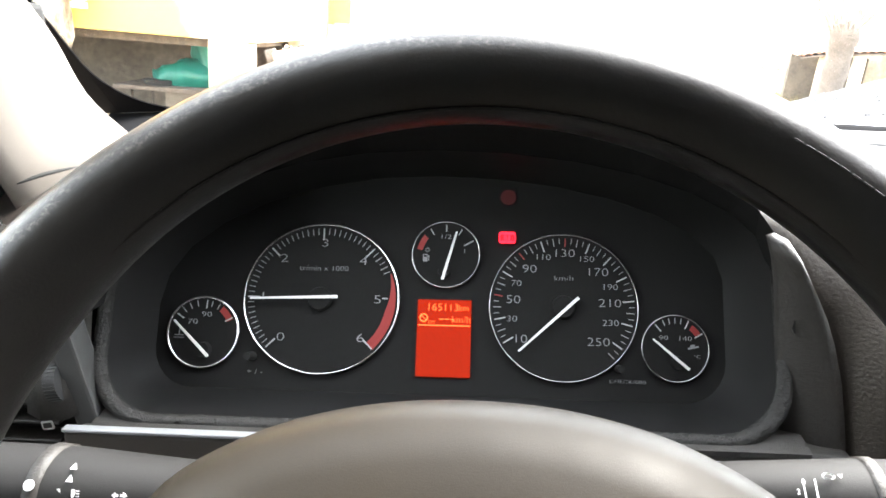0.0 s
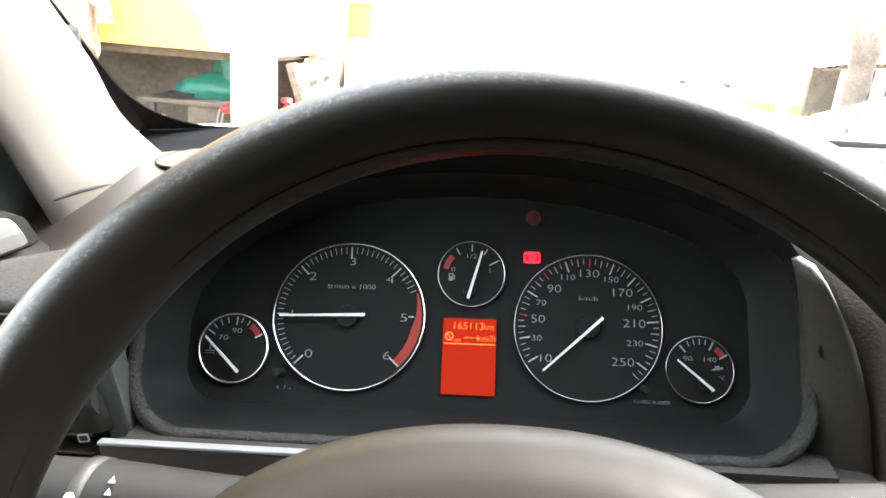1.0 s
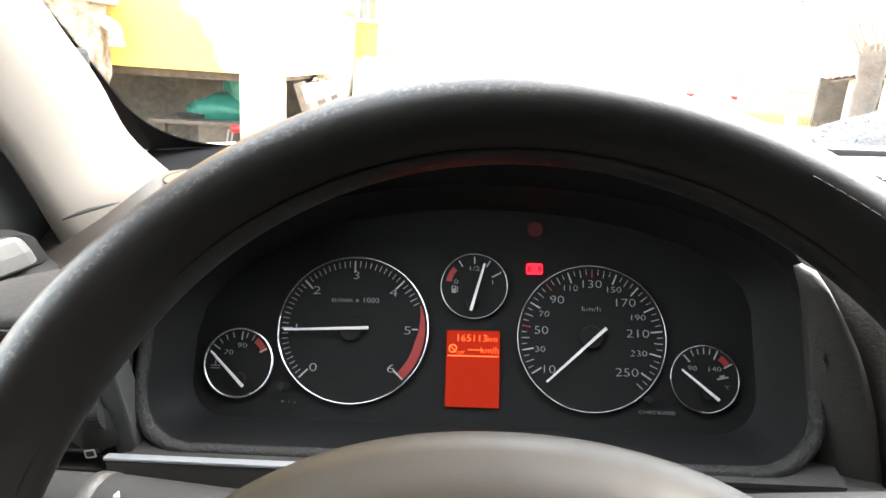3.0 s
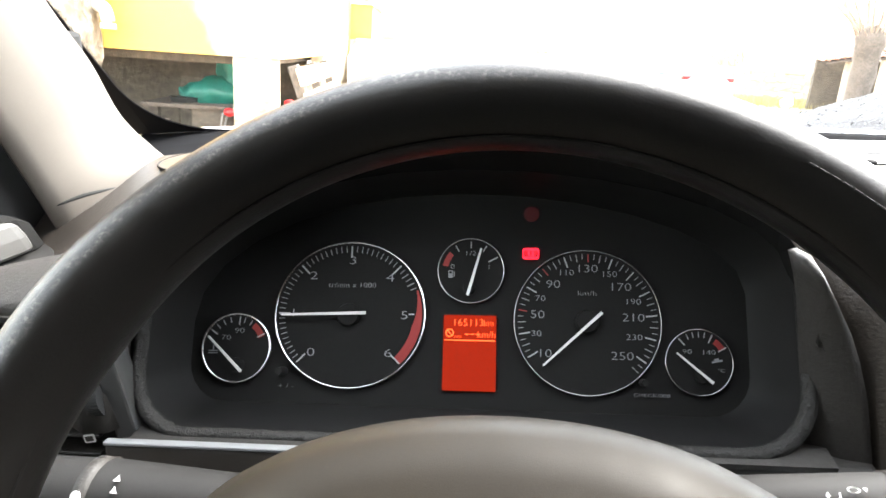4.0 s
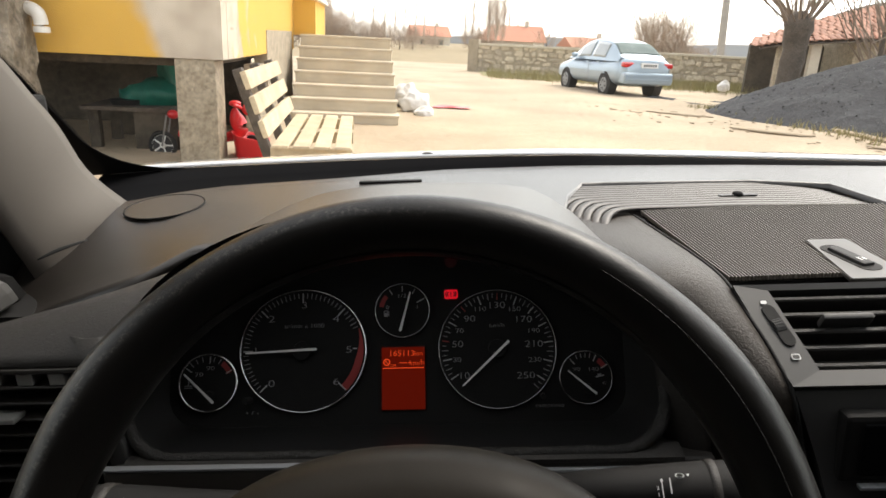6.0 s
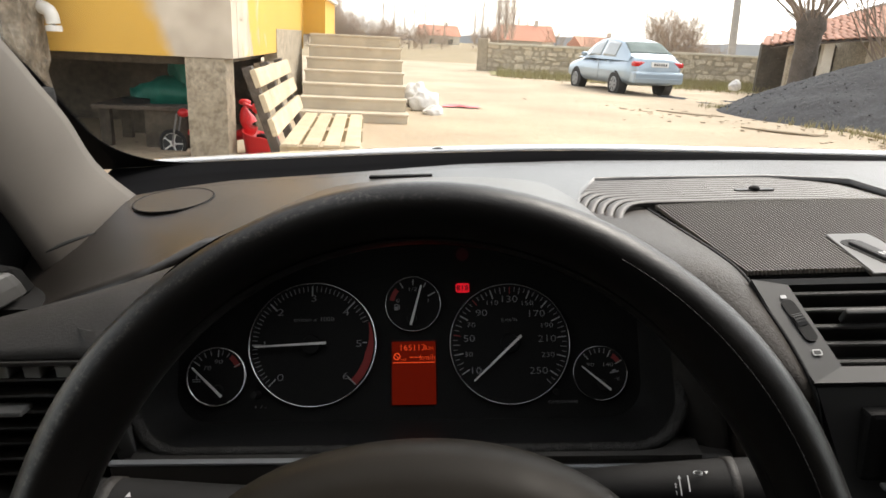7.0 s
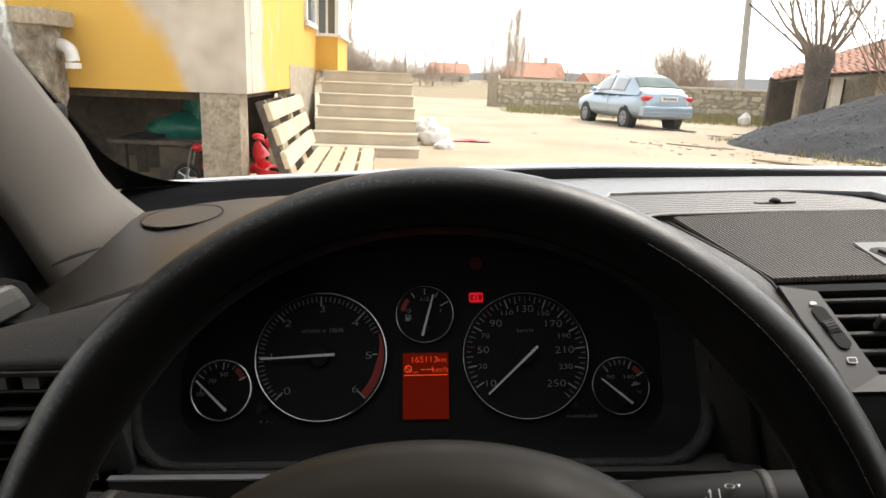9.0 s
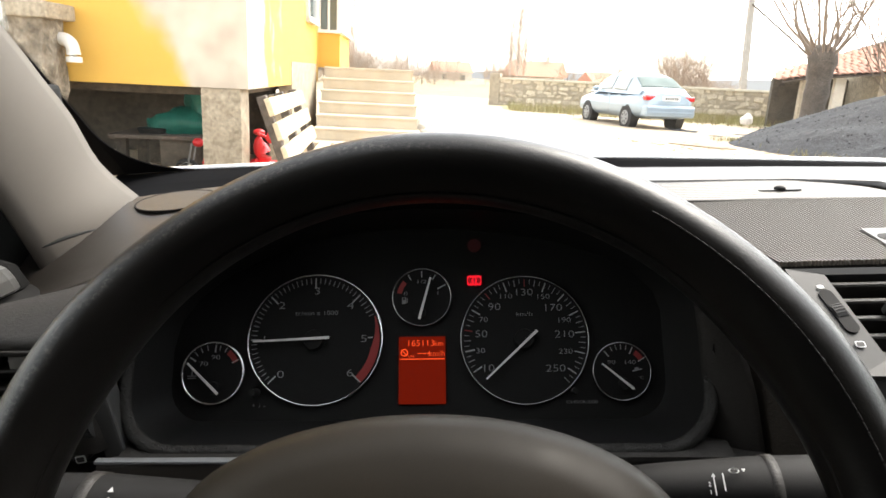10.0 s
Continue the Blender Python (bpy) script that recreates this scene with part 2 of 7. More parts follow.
def worn_rim(radius):
    """Wheel leather whose grain is rubbed pale in streaks along the upper outer edge, on the side that is held most."""
    m = M["leather"].copy()
    m.name = "worn_rim_leather"
    n, l = m.node_tree.nodes, m.node_tree.links
    p = n["Principled BSDF"]

    def op(kind, a, b=None, clamp=False):
        q = n.new("ShaderNodeMath")
        q.operation, q.use_clamp = kind, clamp
        for i, v in enumerate((a, b)):
            if v is None:
                continue
            if isinstance(v, (int, float)):
                q.inputs[i].default_value = v
            else:
                l.new(v, q.inputs[i])
        return q.outputs[0]

    co = n.new("ShaderNodeTexCoord")
    sep = n.new("ShaderNodeSeparateXYZ")
    l.new(co.outputs["Object"], sep.inputs[0])
    x, y = sep.outputs["X"], sep.outputs["Y"]
    out = op("DIVIDE", op("SUBTRACT", op("SQRT", op("ADD", op("MULTIPLY", x, x), op("MULTIPLY", y, y))), radius), 0.0158)
    big = n.new("ShaderNodeTexNoise")
    big.inputs["Scale"].default_value, big.inputs["Detail"].default_value = 26.0, 4
    fine = n.new("ShaderNodeTexNoise")
    fine.inputs["Scale"].default_value, fine.inputs["Detail"].default_value, fine.inputs["Roughness"].default_value = 420.0, 6, 0.7
    l.new(co.outputs["Object"], big.inputs["Vector"])
    l.new(co.outputs["Object"], fine.inputs["Vector"])
    band = op("SUBTRACT", 1.0, op("MULTIPLY", op("ABSOLUTE", op("SUBTRACT", op("ADD", out, op("MULTIPLY", op("SUBTRACT", big.outputs["Fac"], 0.5), 1.1)), 0.24)), 4.2), True)
    side = op("MULTIPLY_ADD", x, -14.0, True)
    n_side = side.node
    n_side.inputs[2].default_value = 0.55
    ragged = op("MULTIPLY", op("SUBTRACT", fine.outputs["Fac"], 0.49), 7.0, True)
    wear = op("MULTIPLY", op("MULTIPLY", band, side), ragged)
    mix = n.new("ShaderNodeMix")
    mix.data_type = "RGBA"
    l.new(wear, mix.inputs[0])
    l.new(p.inputs["Base Color"].links[0].from_socket, mix.inputs[6])
    mix.inputs[7].default_value = (0.060, 0.054, 0.047, 1)
    l.new(mix.outputs[2], p.inputs["Base Color"])
    return m


M["rim_leather"] = worn_rim(0.1785)
glass = bpy.data.materials.new("windscreen_glass")
glass.use_nodes = True
gn, gl = glass.node_tree.nodes, glass.node_tree.links
gn.clear()
g_out, g_mix, g_tr, g_gl = (gn.new("ShaderNodeOutputMaterial"), gn.new("ShaderNodeMixShader"),
                            gn.new("ShaderNodeBsdfTransparent"), gn.new("ShaderNodeBsdfGlossy"))
g_fr = gn.new("ShaderNodeFresnel")
g_fr.inputs["IOR"].default_value = 1.2
g_gl.inputs["Roughness"].default_value = 0.02
g_tr.inputs["Color"].default_value = (0.90, 0.93, 0.92, 1)
gl.new(g_fr.outputs[0], g_mix.inputs[0])
gl.new(g_tr.outputs[0], g_mix.inputs[1])
gl.new(g_gl.outputs[0], g_mix.inputs[2])
g_dust, g_dmix = gn.new("ShaderNodeBsdfDiffuse"), gn.new("ShaderNodeMixShader")
g_dust.inputs["Color"].default_value = (0.72, 0.68, 0.62, 1)
g_noise, g_range, g_co = gn.new("ShaderNodeTexNoise"), gn.new("ShaderNodeMapRange"), gn.new("ShaderNodeTexCoord")
g_noise.inputs["Scale"].default_value, g_noise.inputs["Detail"].default_value = 5.0, 10
g_range.inputs["From Min"].default_value, g_range.inputs["From Max"].default_value = 0.35, 0.75
g_range.inputs["To Min"].default_value, g_range.inputs["To Max"].default_value = 0.024, 0.080
gl.new(g_co.outputs["Object"], g_noise.inputs["Vector"])
gl.new(g_noise.outputs["Fac"], g_range.inputs["Value"])
g_spk, g_srange, g_add = gn.new("ShaderNodeTexNoise"), gn.new("ShaderNodeMapRange"), gn.new("ShaderNodeMath")
g_spk.inputs["Scale"].default_value, g_spk.inputs["Detail"].default_value = 130.0, 2
g_srange.inputs["From Min"].default_value, g_srange.inputs["From Max"].default_value = 0.70, 0.78
g_srange.inputs["To Min"].default_value, g_srange.inputs["To Max"].default_value = 0.0, 0.22
gl.new(g_co.outputs["Object"], g_spk.inputs["Vector"])
gl.new(g_spk.outputs["Fac"], g_srange.inputs["Value"])
g_add.operation = "ADD"
gl.new(g_range.outputs[0], g_add.inputs[0])
gl.new(g_srange.outputs[0], g_add.inputs[1])
gl.new(g_add.outputs[0], g_dmix.inputs[0])
gl.new(g_mix.outputs[0], g_dmix.inputs[1])
gl.new(g_dust.outputs[0], g_dmix.inputs[2])
gl.new(g_dmix.outputs[0], g_out.inputs["Surface"])
M["glass"] = glass
tint = glass.copy()
tint.name = "tinted_side_glass"
tint.node_tree.nodes["Transparent BSDF"].inputs["Color"].default_value = (0.86, 0.88, 0.87, 1)
M["tint"] = tint


# ---- mesh helpers ----
def mesh_of(name, bm, material, smooth=False):
    me = bpy.data.meshes.new(name)
    bm.normal_update()
    bm.to_mesh(me)
    bm.free()
    for mt in (material if isinstance(material, (list, tuple)) else [material]):
        me.materials.append(mt)
    if smooth:
        me.polygons.foreach_set("use_smooth", [True] * len(me.polygons))
    return me


def part(name, bm, material, parent, label="", smooth=False, at=None):
    ob = new(name, mesh_of(name, bm, material, smooth))
    ob.parent = parent
    if at is not None:
        ob.matrix_local = at
    if label:
        ob["label"] = label
    return ob


def thing(name, label, category, group="", kind="", at=None, bm=None, material=None, smooth=False):
    ob = new(name, mesh_of(name, bm, material, smooth) if bm else None)
    if at is not None:
        ob.matrix_world = at
    return tagged(ob, label, category, group, kind)


def box(lo, hi, bevel=0.0, seg=2, bm=None, m=None):
    bm = bm or bmesh.new()
    c = [(a + b) / 2 for a, b in zip(lo, hi)]
    s = [abs(b - a) for a, b in zip(lo, hi)]
    mat = Matrix.Translation(c) @ Matrix.Diagonal((*s, 1))
    r = bmesh.ops.create_cube(bm, size=1, matrix=(m @ mat) if m else mat)
    if bevel:
        es = {e for v in r["verts"] for e in v.link_edges}
        bmesh.ops.bevel(bm, geom=list(es), offset=bevel, segments=seg, profile=0.6, affect="EDGES")
    return bm


def cyl(a, b, r0, r1=None, n=12, bm=None, caps=True):
    bm = bm or bmesh.new()
    a, b = Vector(a), Vector(b)
    q = (b - a).to_track_quat("Z", "Y").to_matrix().to_4x4()
    bmesh.ops.create_cone(bm, cap_ends=caps, segments=n, radius1=r0, radius2=r0 if r1 is None else r1,
                          depth=(b - a).length, matrix=Matrix.Translation((a + b) / 2) @ q)
    return bm


def ball(c, r, n=10, bm=None, scale=(1, 1, 1), m=None):
    bm = bm or bmesh.new()
    mt = Matrix.Translation(c) @ (m or Matrix()) @ Matrix.Diagonal((*scale, 1))
    bmesh.ops.create_uvsphere(bm, u_segments=n * 2, v_segments=n, radius=r, matrix=mt)
    return bm


def loft(sections, closed=True, cap=True, bm=None, loop=False):
    """Skin over a list of point rings. closed: each ring closes on itself; loop: last ring joins first."""
    bm = bm or bmesh.new()
    rings = [[bm.verts.new(p) for p in s] for s in sections]
    n = len(rings[0])
    pairs = list(zip(rings, rings[1:])) + ([(rings[-1], rings[0])] if loop else [])
    for r0, r1 in pairs:
        for i in range(n if closed else n - 1):
            j = (i + 1) % n
            bm.faces.new((r0[i], r0[j], r1[j], r1[i]))
    if cap and closed and not loop:
        bm.faces.new(list(reversed(rings[0])))
        bm.faces.new(rings[-1])
    bmesh.ops.recalc_face_normals(bm, faces=bm.faces)
    return bm


def tube(points, r, n=8, bm=None, loop=False, flat=1.0):
    """Round bar along points."""
    pts = [Vector(p) for p in points]
    secs = []
    k = len(pts)
    for i, p in enumerate(pts):
        d = (pts[(i + 1) % k] - pts[i - 1]) if loop else (pts[min(i + 1, k - 1)] - pts[max(i - 1, 0)])
        d.normalize()
        s = d.cross(Vector((0, 0, 1)))
        if s.length < 1e-3:
            s = d.cross(Vector((0, 1, 0)))
        s.normalize()
        u = s.cross(d)
        rr = r[i] if isinstance(r, (list, tuple)) else r
        secs.append([p + rr * (math.cos(a) * s + flat * math.sin(a) * u) for a in [2 * math.pi * j / n for j in range(n)]])
    return loft(secs, loop=loop, bm=bm)


def sheet(grid, thick=0.0, bm=None):
    """Surface over a grid of points [row][column], thickened away from its upper side."""
    bm = bm or bmesh.new()
    G = [[Vector(p) for p in row] for row in grid]
    nr, nc = len(G), len(G[0])

    def faces(vs, flip):
        for a in range(nr - 1):
            for c in range(nc - 1):
                f = (vs[a][c], vs[a][c + 1], vs[a + 1][c + 1], vs[a + 1][c])
                bm.faces.new(f[::-1] if flip else f)

    def slope(a, c):
        du = G[a][min(c + 1, nc - 1)] - G[a][max(c - 1, 0)]
        dv = G[min(a + 1, nr - 1)][c] - G[max(a - 1, 0)][c]
        n = du.cross(dv)
        return n.normalized() if n.length > 1e-12 else Vector((0, 0, 1))

    top = [[bm.verts.new(p) for p in row] for row in G]
    up = sum((slope(a, c) for a in range(nr) for c in range(nc)), Vector())
    flip = up.z < 0
    faces(top, flip)
    if thick:
        s = -1 if not flip else 1
        low = [[bm.verts.new(G[a][c] + s * thick * slope(a, c)) for c in range(nc)] for a in range(nr)]
        faces(low, not flip)
        rim = [(0, c) for c in range(nc)] + [(a, nc - 1) for a in range(1, nr)] + [(nr - 1, c) for c in range(nc - 2, -1, -1)] + [(a, 0) for a in range(nr - 2, 0, -1)]
        for (a, c), (e, g) in zip(rim, rim[1:] + rim[:1]):
            bm.faces.new((top[a][c], low[a][c], low[e][g], top[e][g]) if not flip else (top[e][g], low[e][g], low[a][c], top[a][c]))
    return bm


def ring(c, r, tube_r, up, n=64, k=8, bm=None, ry=1.0):
    """Round ring about c in the plane across up."""
    up = Vector(up).normalized()
    s = up.cross(Vector((0, 0, 1)) if abs(up.z) < 0.95 else Vector((0, 1, 0))).normalized()
    v = s.cross(up)
    c = Vector(c)
    secs = []
    for i in range(n):
        a = 2 * math.pi * i / n
        d = math.cos(a) * s + math.sin(a) * v
        secs.append([c + d * (r + tube_r * math.cos(b)) + up * tube_r * ry * math.sin(b) for b in [2 * math.pi * j / k for j in range(k)]])
    return loft(secs, loop=True, bm=bm)


def plate2d(outline, z0, z1, bm=None, bevel=0.0):
    """Prism over an outline in x, y."""
    bm = bm or bmesh.new()
    a = [bm.verts.new((x, y, z0)) for x, y in outline]
    b = [bm.verts.new((x, y, z1)) for x, y in outline]
    n = len(a)
    bm.faces.new(list(reversed(a)))
    bm.faces.new(b)
    for i in range(n):
        bm.faces.new((a[i], a[(i + 1) % n], b[(i + 1) % n], b[i]))
    bmesh.ops.recalc_face_normals(bm, faces=bm.faces)
    if bevel:
        bmesh.ops.bevel(bm, geom=bm.edges[:], offset=bevel, segments=2, affect="EDGES")
    return bm


def letters(text, size, depth=0.0004, wide=1.0, slim=0.0):
    """Built-in font as a bmesh, centred, lying in x, y."""
    cu = bpy.data.curves.new("letters", "FONT")
    cu.body, cu.size, cu.extrude, cu.align_x, cu.align_y = text, size, depth, "CENTER", "CENTER"
    cu.resolution_u = 3
    cu.offset = -0.020 * size * slim
    ob = bpy.data.objects.new("letters", cu)
    scene.collection.objects.link(ob)
    dg = bpy.context.evaluated_depsgraph_get()
    me = bpy.data.meshes.new_from_object(ob.evaluated_get(dg))
    bm = bmesh.new()
    bm.from_mesh(me)
    bpy.data.objects.remove(ob)
    bpy.data.curves.remove(cu)
    bpy.data.meshes.remove(me)
    bmesh.ops.scale(bm, vec=(wide, 1, 1), verts=bm.verts)
    return bm


def join(bm, other, m=None):
    """Adds another bmesh to bm at the pose m."""
    me = bpy.data.meshes.new("tmp")
    if m is not None:
        other.transform(m)
    other.to_mesh(me)
    other.free()
    bm.from_mesh(me)
    bpy.data.meshes.remove(me)
    return bm


def rounded(x0, y0, x1, y1, r, n=6):
    """Outline of a rounded rectangle; r is one radius or four (low left, low right, high right, high left)."""
    rs = r if isinstance(r, (list, tuple)) else [r] * 4
    out = []
    for (cx, cy, a0), q in zip(((x0, y0, 180), (x1, y0, 270), (x1, y1, 0), (x0, y1, 90)), rs):
        ox, oy = cx + (q if cx == x0 else -q), cy + (q if cy == y0 else -q)
        for i in range(n + 1):
            a = radians(a0 + 90 * i / n)
            out.append((ox + q * math.cos(a), oy + q * math.sin(a)))
    return out


def spline(pts, n):
    """Smooth chain through points, n steps a span."""
    P = [Vector(p) for p in pts]
    out = []
    for i in range(len(P) - 1):
        p0, p1, p2, p3 = P[max(i - 1, 0)], P[i], P[i + 1], P[min(i + 2, len(P) - 1)]
        for j in range(n):
            t = j / n
            out.append(0.5 * ((2 * p1) + (p2 - p0) * t + (2 * p0 - 5 * p1 + 4 * p2 - p3) * t * t + (3 * p1 - p0 - 3 * p2 + p3) * t ** 3))
    out.append(P[-1])
    return out

# ================= the car's inside =================
# Cluster axes: x across, y up the sloping face, z towards the driver.
CL = Matrix(((1, 0, 0, 0), (0, 0.4472, -0.8944, 0.388), (0, 0.8944, 0.4472, 0.900), (0, 0, 0, 1)))


def arch(x0, x1, y0, ys, yt, r=0.03, n=14):
    """Contour of the cluster's opening: flat foot with round corners, straight sides to ys, arched top to yt."""
    out = []
    for cx, a0 in ((x0 + r, 180), (x1 - r, 270)):
        out += [(cx + r * math.cos(radians(a0 + 90 * i / 6)), y0 + r + r * math.sin(radians(a0 + 90 * i / 6))) for i in range(7)]
    mx, hw = (x0 + x1) / 2, (x1 - x0) / 2
    yr = ys + 0.026
    for i in range(n + 1):
        a = math.pi * i / n
        c, s = math.cos(a), math.sin(a)
        out.append((mx + hw * c, yr + (yt - yr) * s if c > 0 else ys + (yt - ys) * s))
    return out


def ring3(outline, z):
    return [(x, y, z) for x, y in outline]


# ---- instrument cluster ----
cluster = thing("instrument_cluster", "dark five-dial instrument cluster with chrome rings under a hood", "instrument cluster", at=CAR @ CL)
face_o = arch(-0.222, 0.170, -0.012, 0.045, 0.142, 0.028)
lip_in = arch(-0.2325, 0.1850, -0.0265, 0.050, 0.148, 0.034)
lip_out = arch(-0.2430, 0.1955, -0.0360, 0.050, 0.156, 0.040)
bm = bmesh.new()
bm.faces.new([bm.verts.new((x, y, -0.001)) for x, y in face_o])
part("face_panel", bm, M["face"], cluster, "matt black dial panel")
mid_o = [(a[0] * 0.5 + b[0] * 0.5, a[1] * 0.5 + b[1] * 0.5) for a, b in zip(face_o, lip_in)]
bm = loft([ring3(face_o, -0.001), ring3(mid_o, 0.012), ring3(lip_in, 0.0395)], cap=False)
part("shroud", bm, M["shroud"], cluster, "black inner shroud", smooth=True)
lip_path = [((a[0] + b[0]) / 2, (a[1] + b[1]) / 2) for a, b in zip(lip_in, lip_out)]
secs = []
nn = len(lip_path)
for i, (x, y) in enumerate(lip_path):
    xa, ya = lip_in[i]
    xb, yb = lip_out[i]
    d = Vector((xb - xa, yb - ya, 0))
    hw = d.length / 2
    d.normalize()
    secs.append([Vector((x, y, 0.038)) + d * hw * math.cos(a) + Vector((0, 0, 1)) * 0.0065 * math.sin(a) for a in [2 * math.pi * j / 10 for j in range(10)]])
low = [i for i in range(nn) if lip_path[i][1] < (0.082 if lip_path[i][0] < 0 else 0.080)]
cut = next(k for k in range(1, len(low)) if low[k] > low[k - 1] + 1)
part("bezel", loft([secs[i] for i in low[cut:] + low[:cut]]), M["bezel"], cluster, "grained grey-black bezel rim", smooth=True)


def dial(cx, cy, rx, ry, name, label, ring_m="chrome", rim=0.0012, back=True):
    """A gauge part: sunk face, chrome ring, returns the part."""
    g = new(name)
    g.parent = cluster
    g.matrix_local = pose(cx, cy, 0)
    g["label"] = label
    bm = cyl((0, 0, -0.0005), (0, 0, 0.0015), rx - 0.001, rx - 0.001, n=56)
    bmesh.ops.scale(bm, vec=(1, ry / rx, 1), verts=bm.verts)
    part("dial_face", bm, M["face"], g)
    bm = ring((0, 0, 0.002), rx - rim, rim, (0, 0, 1), n=72, k=8)
    bmesh.ops.scale(bm, vec=(1, ry / rx, 1), verts=bm.verts)
    part("ring", bm, M[ring_m], g, "thin chrome ring", smooth=True)
    return g


def tick_marks(g, rx, ry, angles, length, width, mat, inset=0.004, name="fine_scale", label=""):
    bm = bmesh.new()
    for a in angles:
        t = radians(a)
        ux, uy = math.sin(t), math.cos(t)
        m = Matrix.Translation((ux * (rx - inset - length / 2), uy * (ry - inset - length / 2), 0.0021)) @ pose(0, 0, 0, 0, 0, -a)
        box((-width / 2, -length / 2, 0), (width / 2, length / 2, 0.0003), bm=bm, m=m)
    return part(name, bm, mat, g, label)


def big_marks(g, rx, ry, angles, length, width, mat, inset, label=""):
    for a in angles:
        tick_marks(g, rx, ry, [a], length, width, mat, inset, "main_mark", label)


def numeral(g, text, x, y, size, wide=1.35, mat="dial_print"):
    return part("numeral", join(bmesh.new(), letters(text, size, 0.00015, wide, 0.9), pose(x, y, 0.0022)), M[mat], g)


def needle(g, x0, y0, x1, y1, w0=0.0013, w1=0.0007, hub=None):
    d = Vector((x1 - x0, y1 - y0, 0))
    s = Vector((-d.y, d.x, 0)).normalized()
    a, b = Vector((x0, y0, 0.0062)), Vector((x1, y1, 0.0062))
    pts = [a + s * w0, a - s * w0, b - s * w1, b + s * w1]
    bm = plate2d([(p.x, p.y) for p in pts], 0.0055, 0.0068)
    part("needle", bm, M["needle"], g, "slim white needle")
    if hub:
        part("needle_hub", cyl((hub[0], hub[1], 0.001), (hub[0], hub[1], 0.0055), hub[2], hub[2] * 0.85, n=24), M["face"], g)


# rev counter
TX, TY, TRX, TRY = -0.1050, 0.0520, 0.0556, 0.0530
g = dial(TX, TY, TRX, TRY, "rev_counter", "rev counter dial with a red zone near six", rim=0.0008)
A0, A1 = -135.0, 134.0
step_a = (A1 - A0) / 6
ang = lambda v: A0 + step_a * v
tick_marks(g, TRX, TRY, [ang(i / 10) for i in range(0, 46) if i % 10], 0.0046, 0.0005, M["dial_print"], 0.0035)
big_marks(g, TRX, TRY, [ang(i) for i in range(5)] + [ang(6)], 0.0085, 0.0010, M["dial_mark"], 0.0035)
tick_marks(g, TRX, TRY, [ang(4.2), ang(4.4)], 0.0055, 0.0007, M["dial_print"], 0.0035)
tick_marks(g, TRX, TRY, [ang(5)], 0.0040, 0.0009, M["dial_mark"], 0.0085)
for v, x, y in ((0, -0.0269, -0.0279), (1, -0.0413, -0.0002), (2, -0.0278, 0.0274), (3, 0.0008, 0.0389), (4, 0.0287, 0.0264), (5, 0.0400, -0.0004), (6, 0.0291, -0.0273)):
    numeral(g, str(v), x, y, 0.0084, 1.55)
numeral(g, "tr/min x 1000", 0.001, 0.0208, 0.0052, 1.22)
bm = bmesh.new()
arcv = [(math.sin(radians(ang(4.55 + 1.45 * i / 30))), math.cos(radians(ang(4.55 + 1.45 * i / 30)))) for i in range(31)]
for (s0, c0), (s1, c1), k in zip(arcv, arcv[1:], range(30)):
    w = 0.0012 + 0.0052 * min(1, k / 14)
    ro, ri = 0.0030, 0.0030 + w
    bm.faces.new([bm.verts.new(p) for p in ((s0 * (TRX - ro), c0 * (TRY - ro), 0.0019), (s1 * (TRX - ro), c1 * (TRY - ro), 0.0019),
                                            (s1 * (TRX - ri), c1 * (TRY - ri), 0.0019), (s0 * (TRX - ri), c0 * (TRY - ri), 0.0019))])
part("red_zone", bm, M["red_print"], g, "red warning band")
needle(g, 0.0125, 0.0008, -0.0490, -0.0016, 0.0011, 0.0006, hub=(-0.0005, -0.0006, 0.0088))

# speedometer
SX, SY, SRX, SRY = 0.0628, 0.0497, 0.0507, 0.0507
g = dial(SX, SY, SRX, SRY, "speedometer", "speedometer dial marked to two hundred and fifty", "dimmed_chrome", rim=0.0006)
B0, B1 = -122.0, 125.0
sa = lambda v: B0 + (B1 - B0) * (v - 10) / 240
tick_marks(g, SRX, SRY, [sa(v) for v in range(20, 270, 10) if (v // 10) % 2 == 0], 0.0055, 0.0006, M["dial_print"], 0.003)
tick_marks(g, SRX, SRY, [sa(v) for v in range(15, 265, 5) if v % 10], 0.0038, 0.0005, M["dial_print"], 0.003)
big_marks(g, SRX, SRY, [sa(v) for v in range(10, 270, 20) if v not in (50, 90, 130)], 0.0078, 0.0009, M["dial_mark"], 0.003)
big_marks(g, SRX, SRY, [sa(v) for v in (50, 90, 130)], 0.0060, 0.0008, M["red_print"], 0.003, "red mark")
for v, x, y in ((10, -0.0291, -0.0224), (50, -0.0340, 0.0043), (90, -0.0231, 0.0257), (130, 0.0003, 0.0370), (170, 0.0229, 0.0243), (210, 0.0313, 0.0032), (250, 0.0234, -0.0231)):
    numeral(g, str(v), x, y, 0.0080, 1.32)
for v, x, y in ((30, -0.0348, -0.0088), (70, -0.0320, 0.0157), (110, -0.0141, 0.0341), (150, 0.0155, 0.0333), (190, 0.0313, 0.0143), (230, 0.0316, -0.0101)):
    numeral(g, str(v), x, y, 0.0058, 1.32)
numeral(g, "km/h", 0.0003, 0.0197, 0.0048, 1.4)
needle(g, 0.0098, 0.0063, -0.0303, -0.0306, 0.0011, 0.0006, hub=(0.0, 0.0, 0.0085))

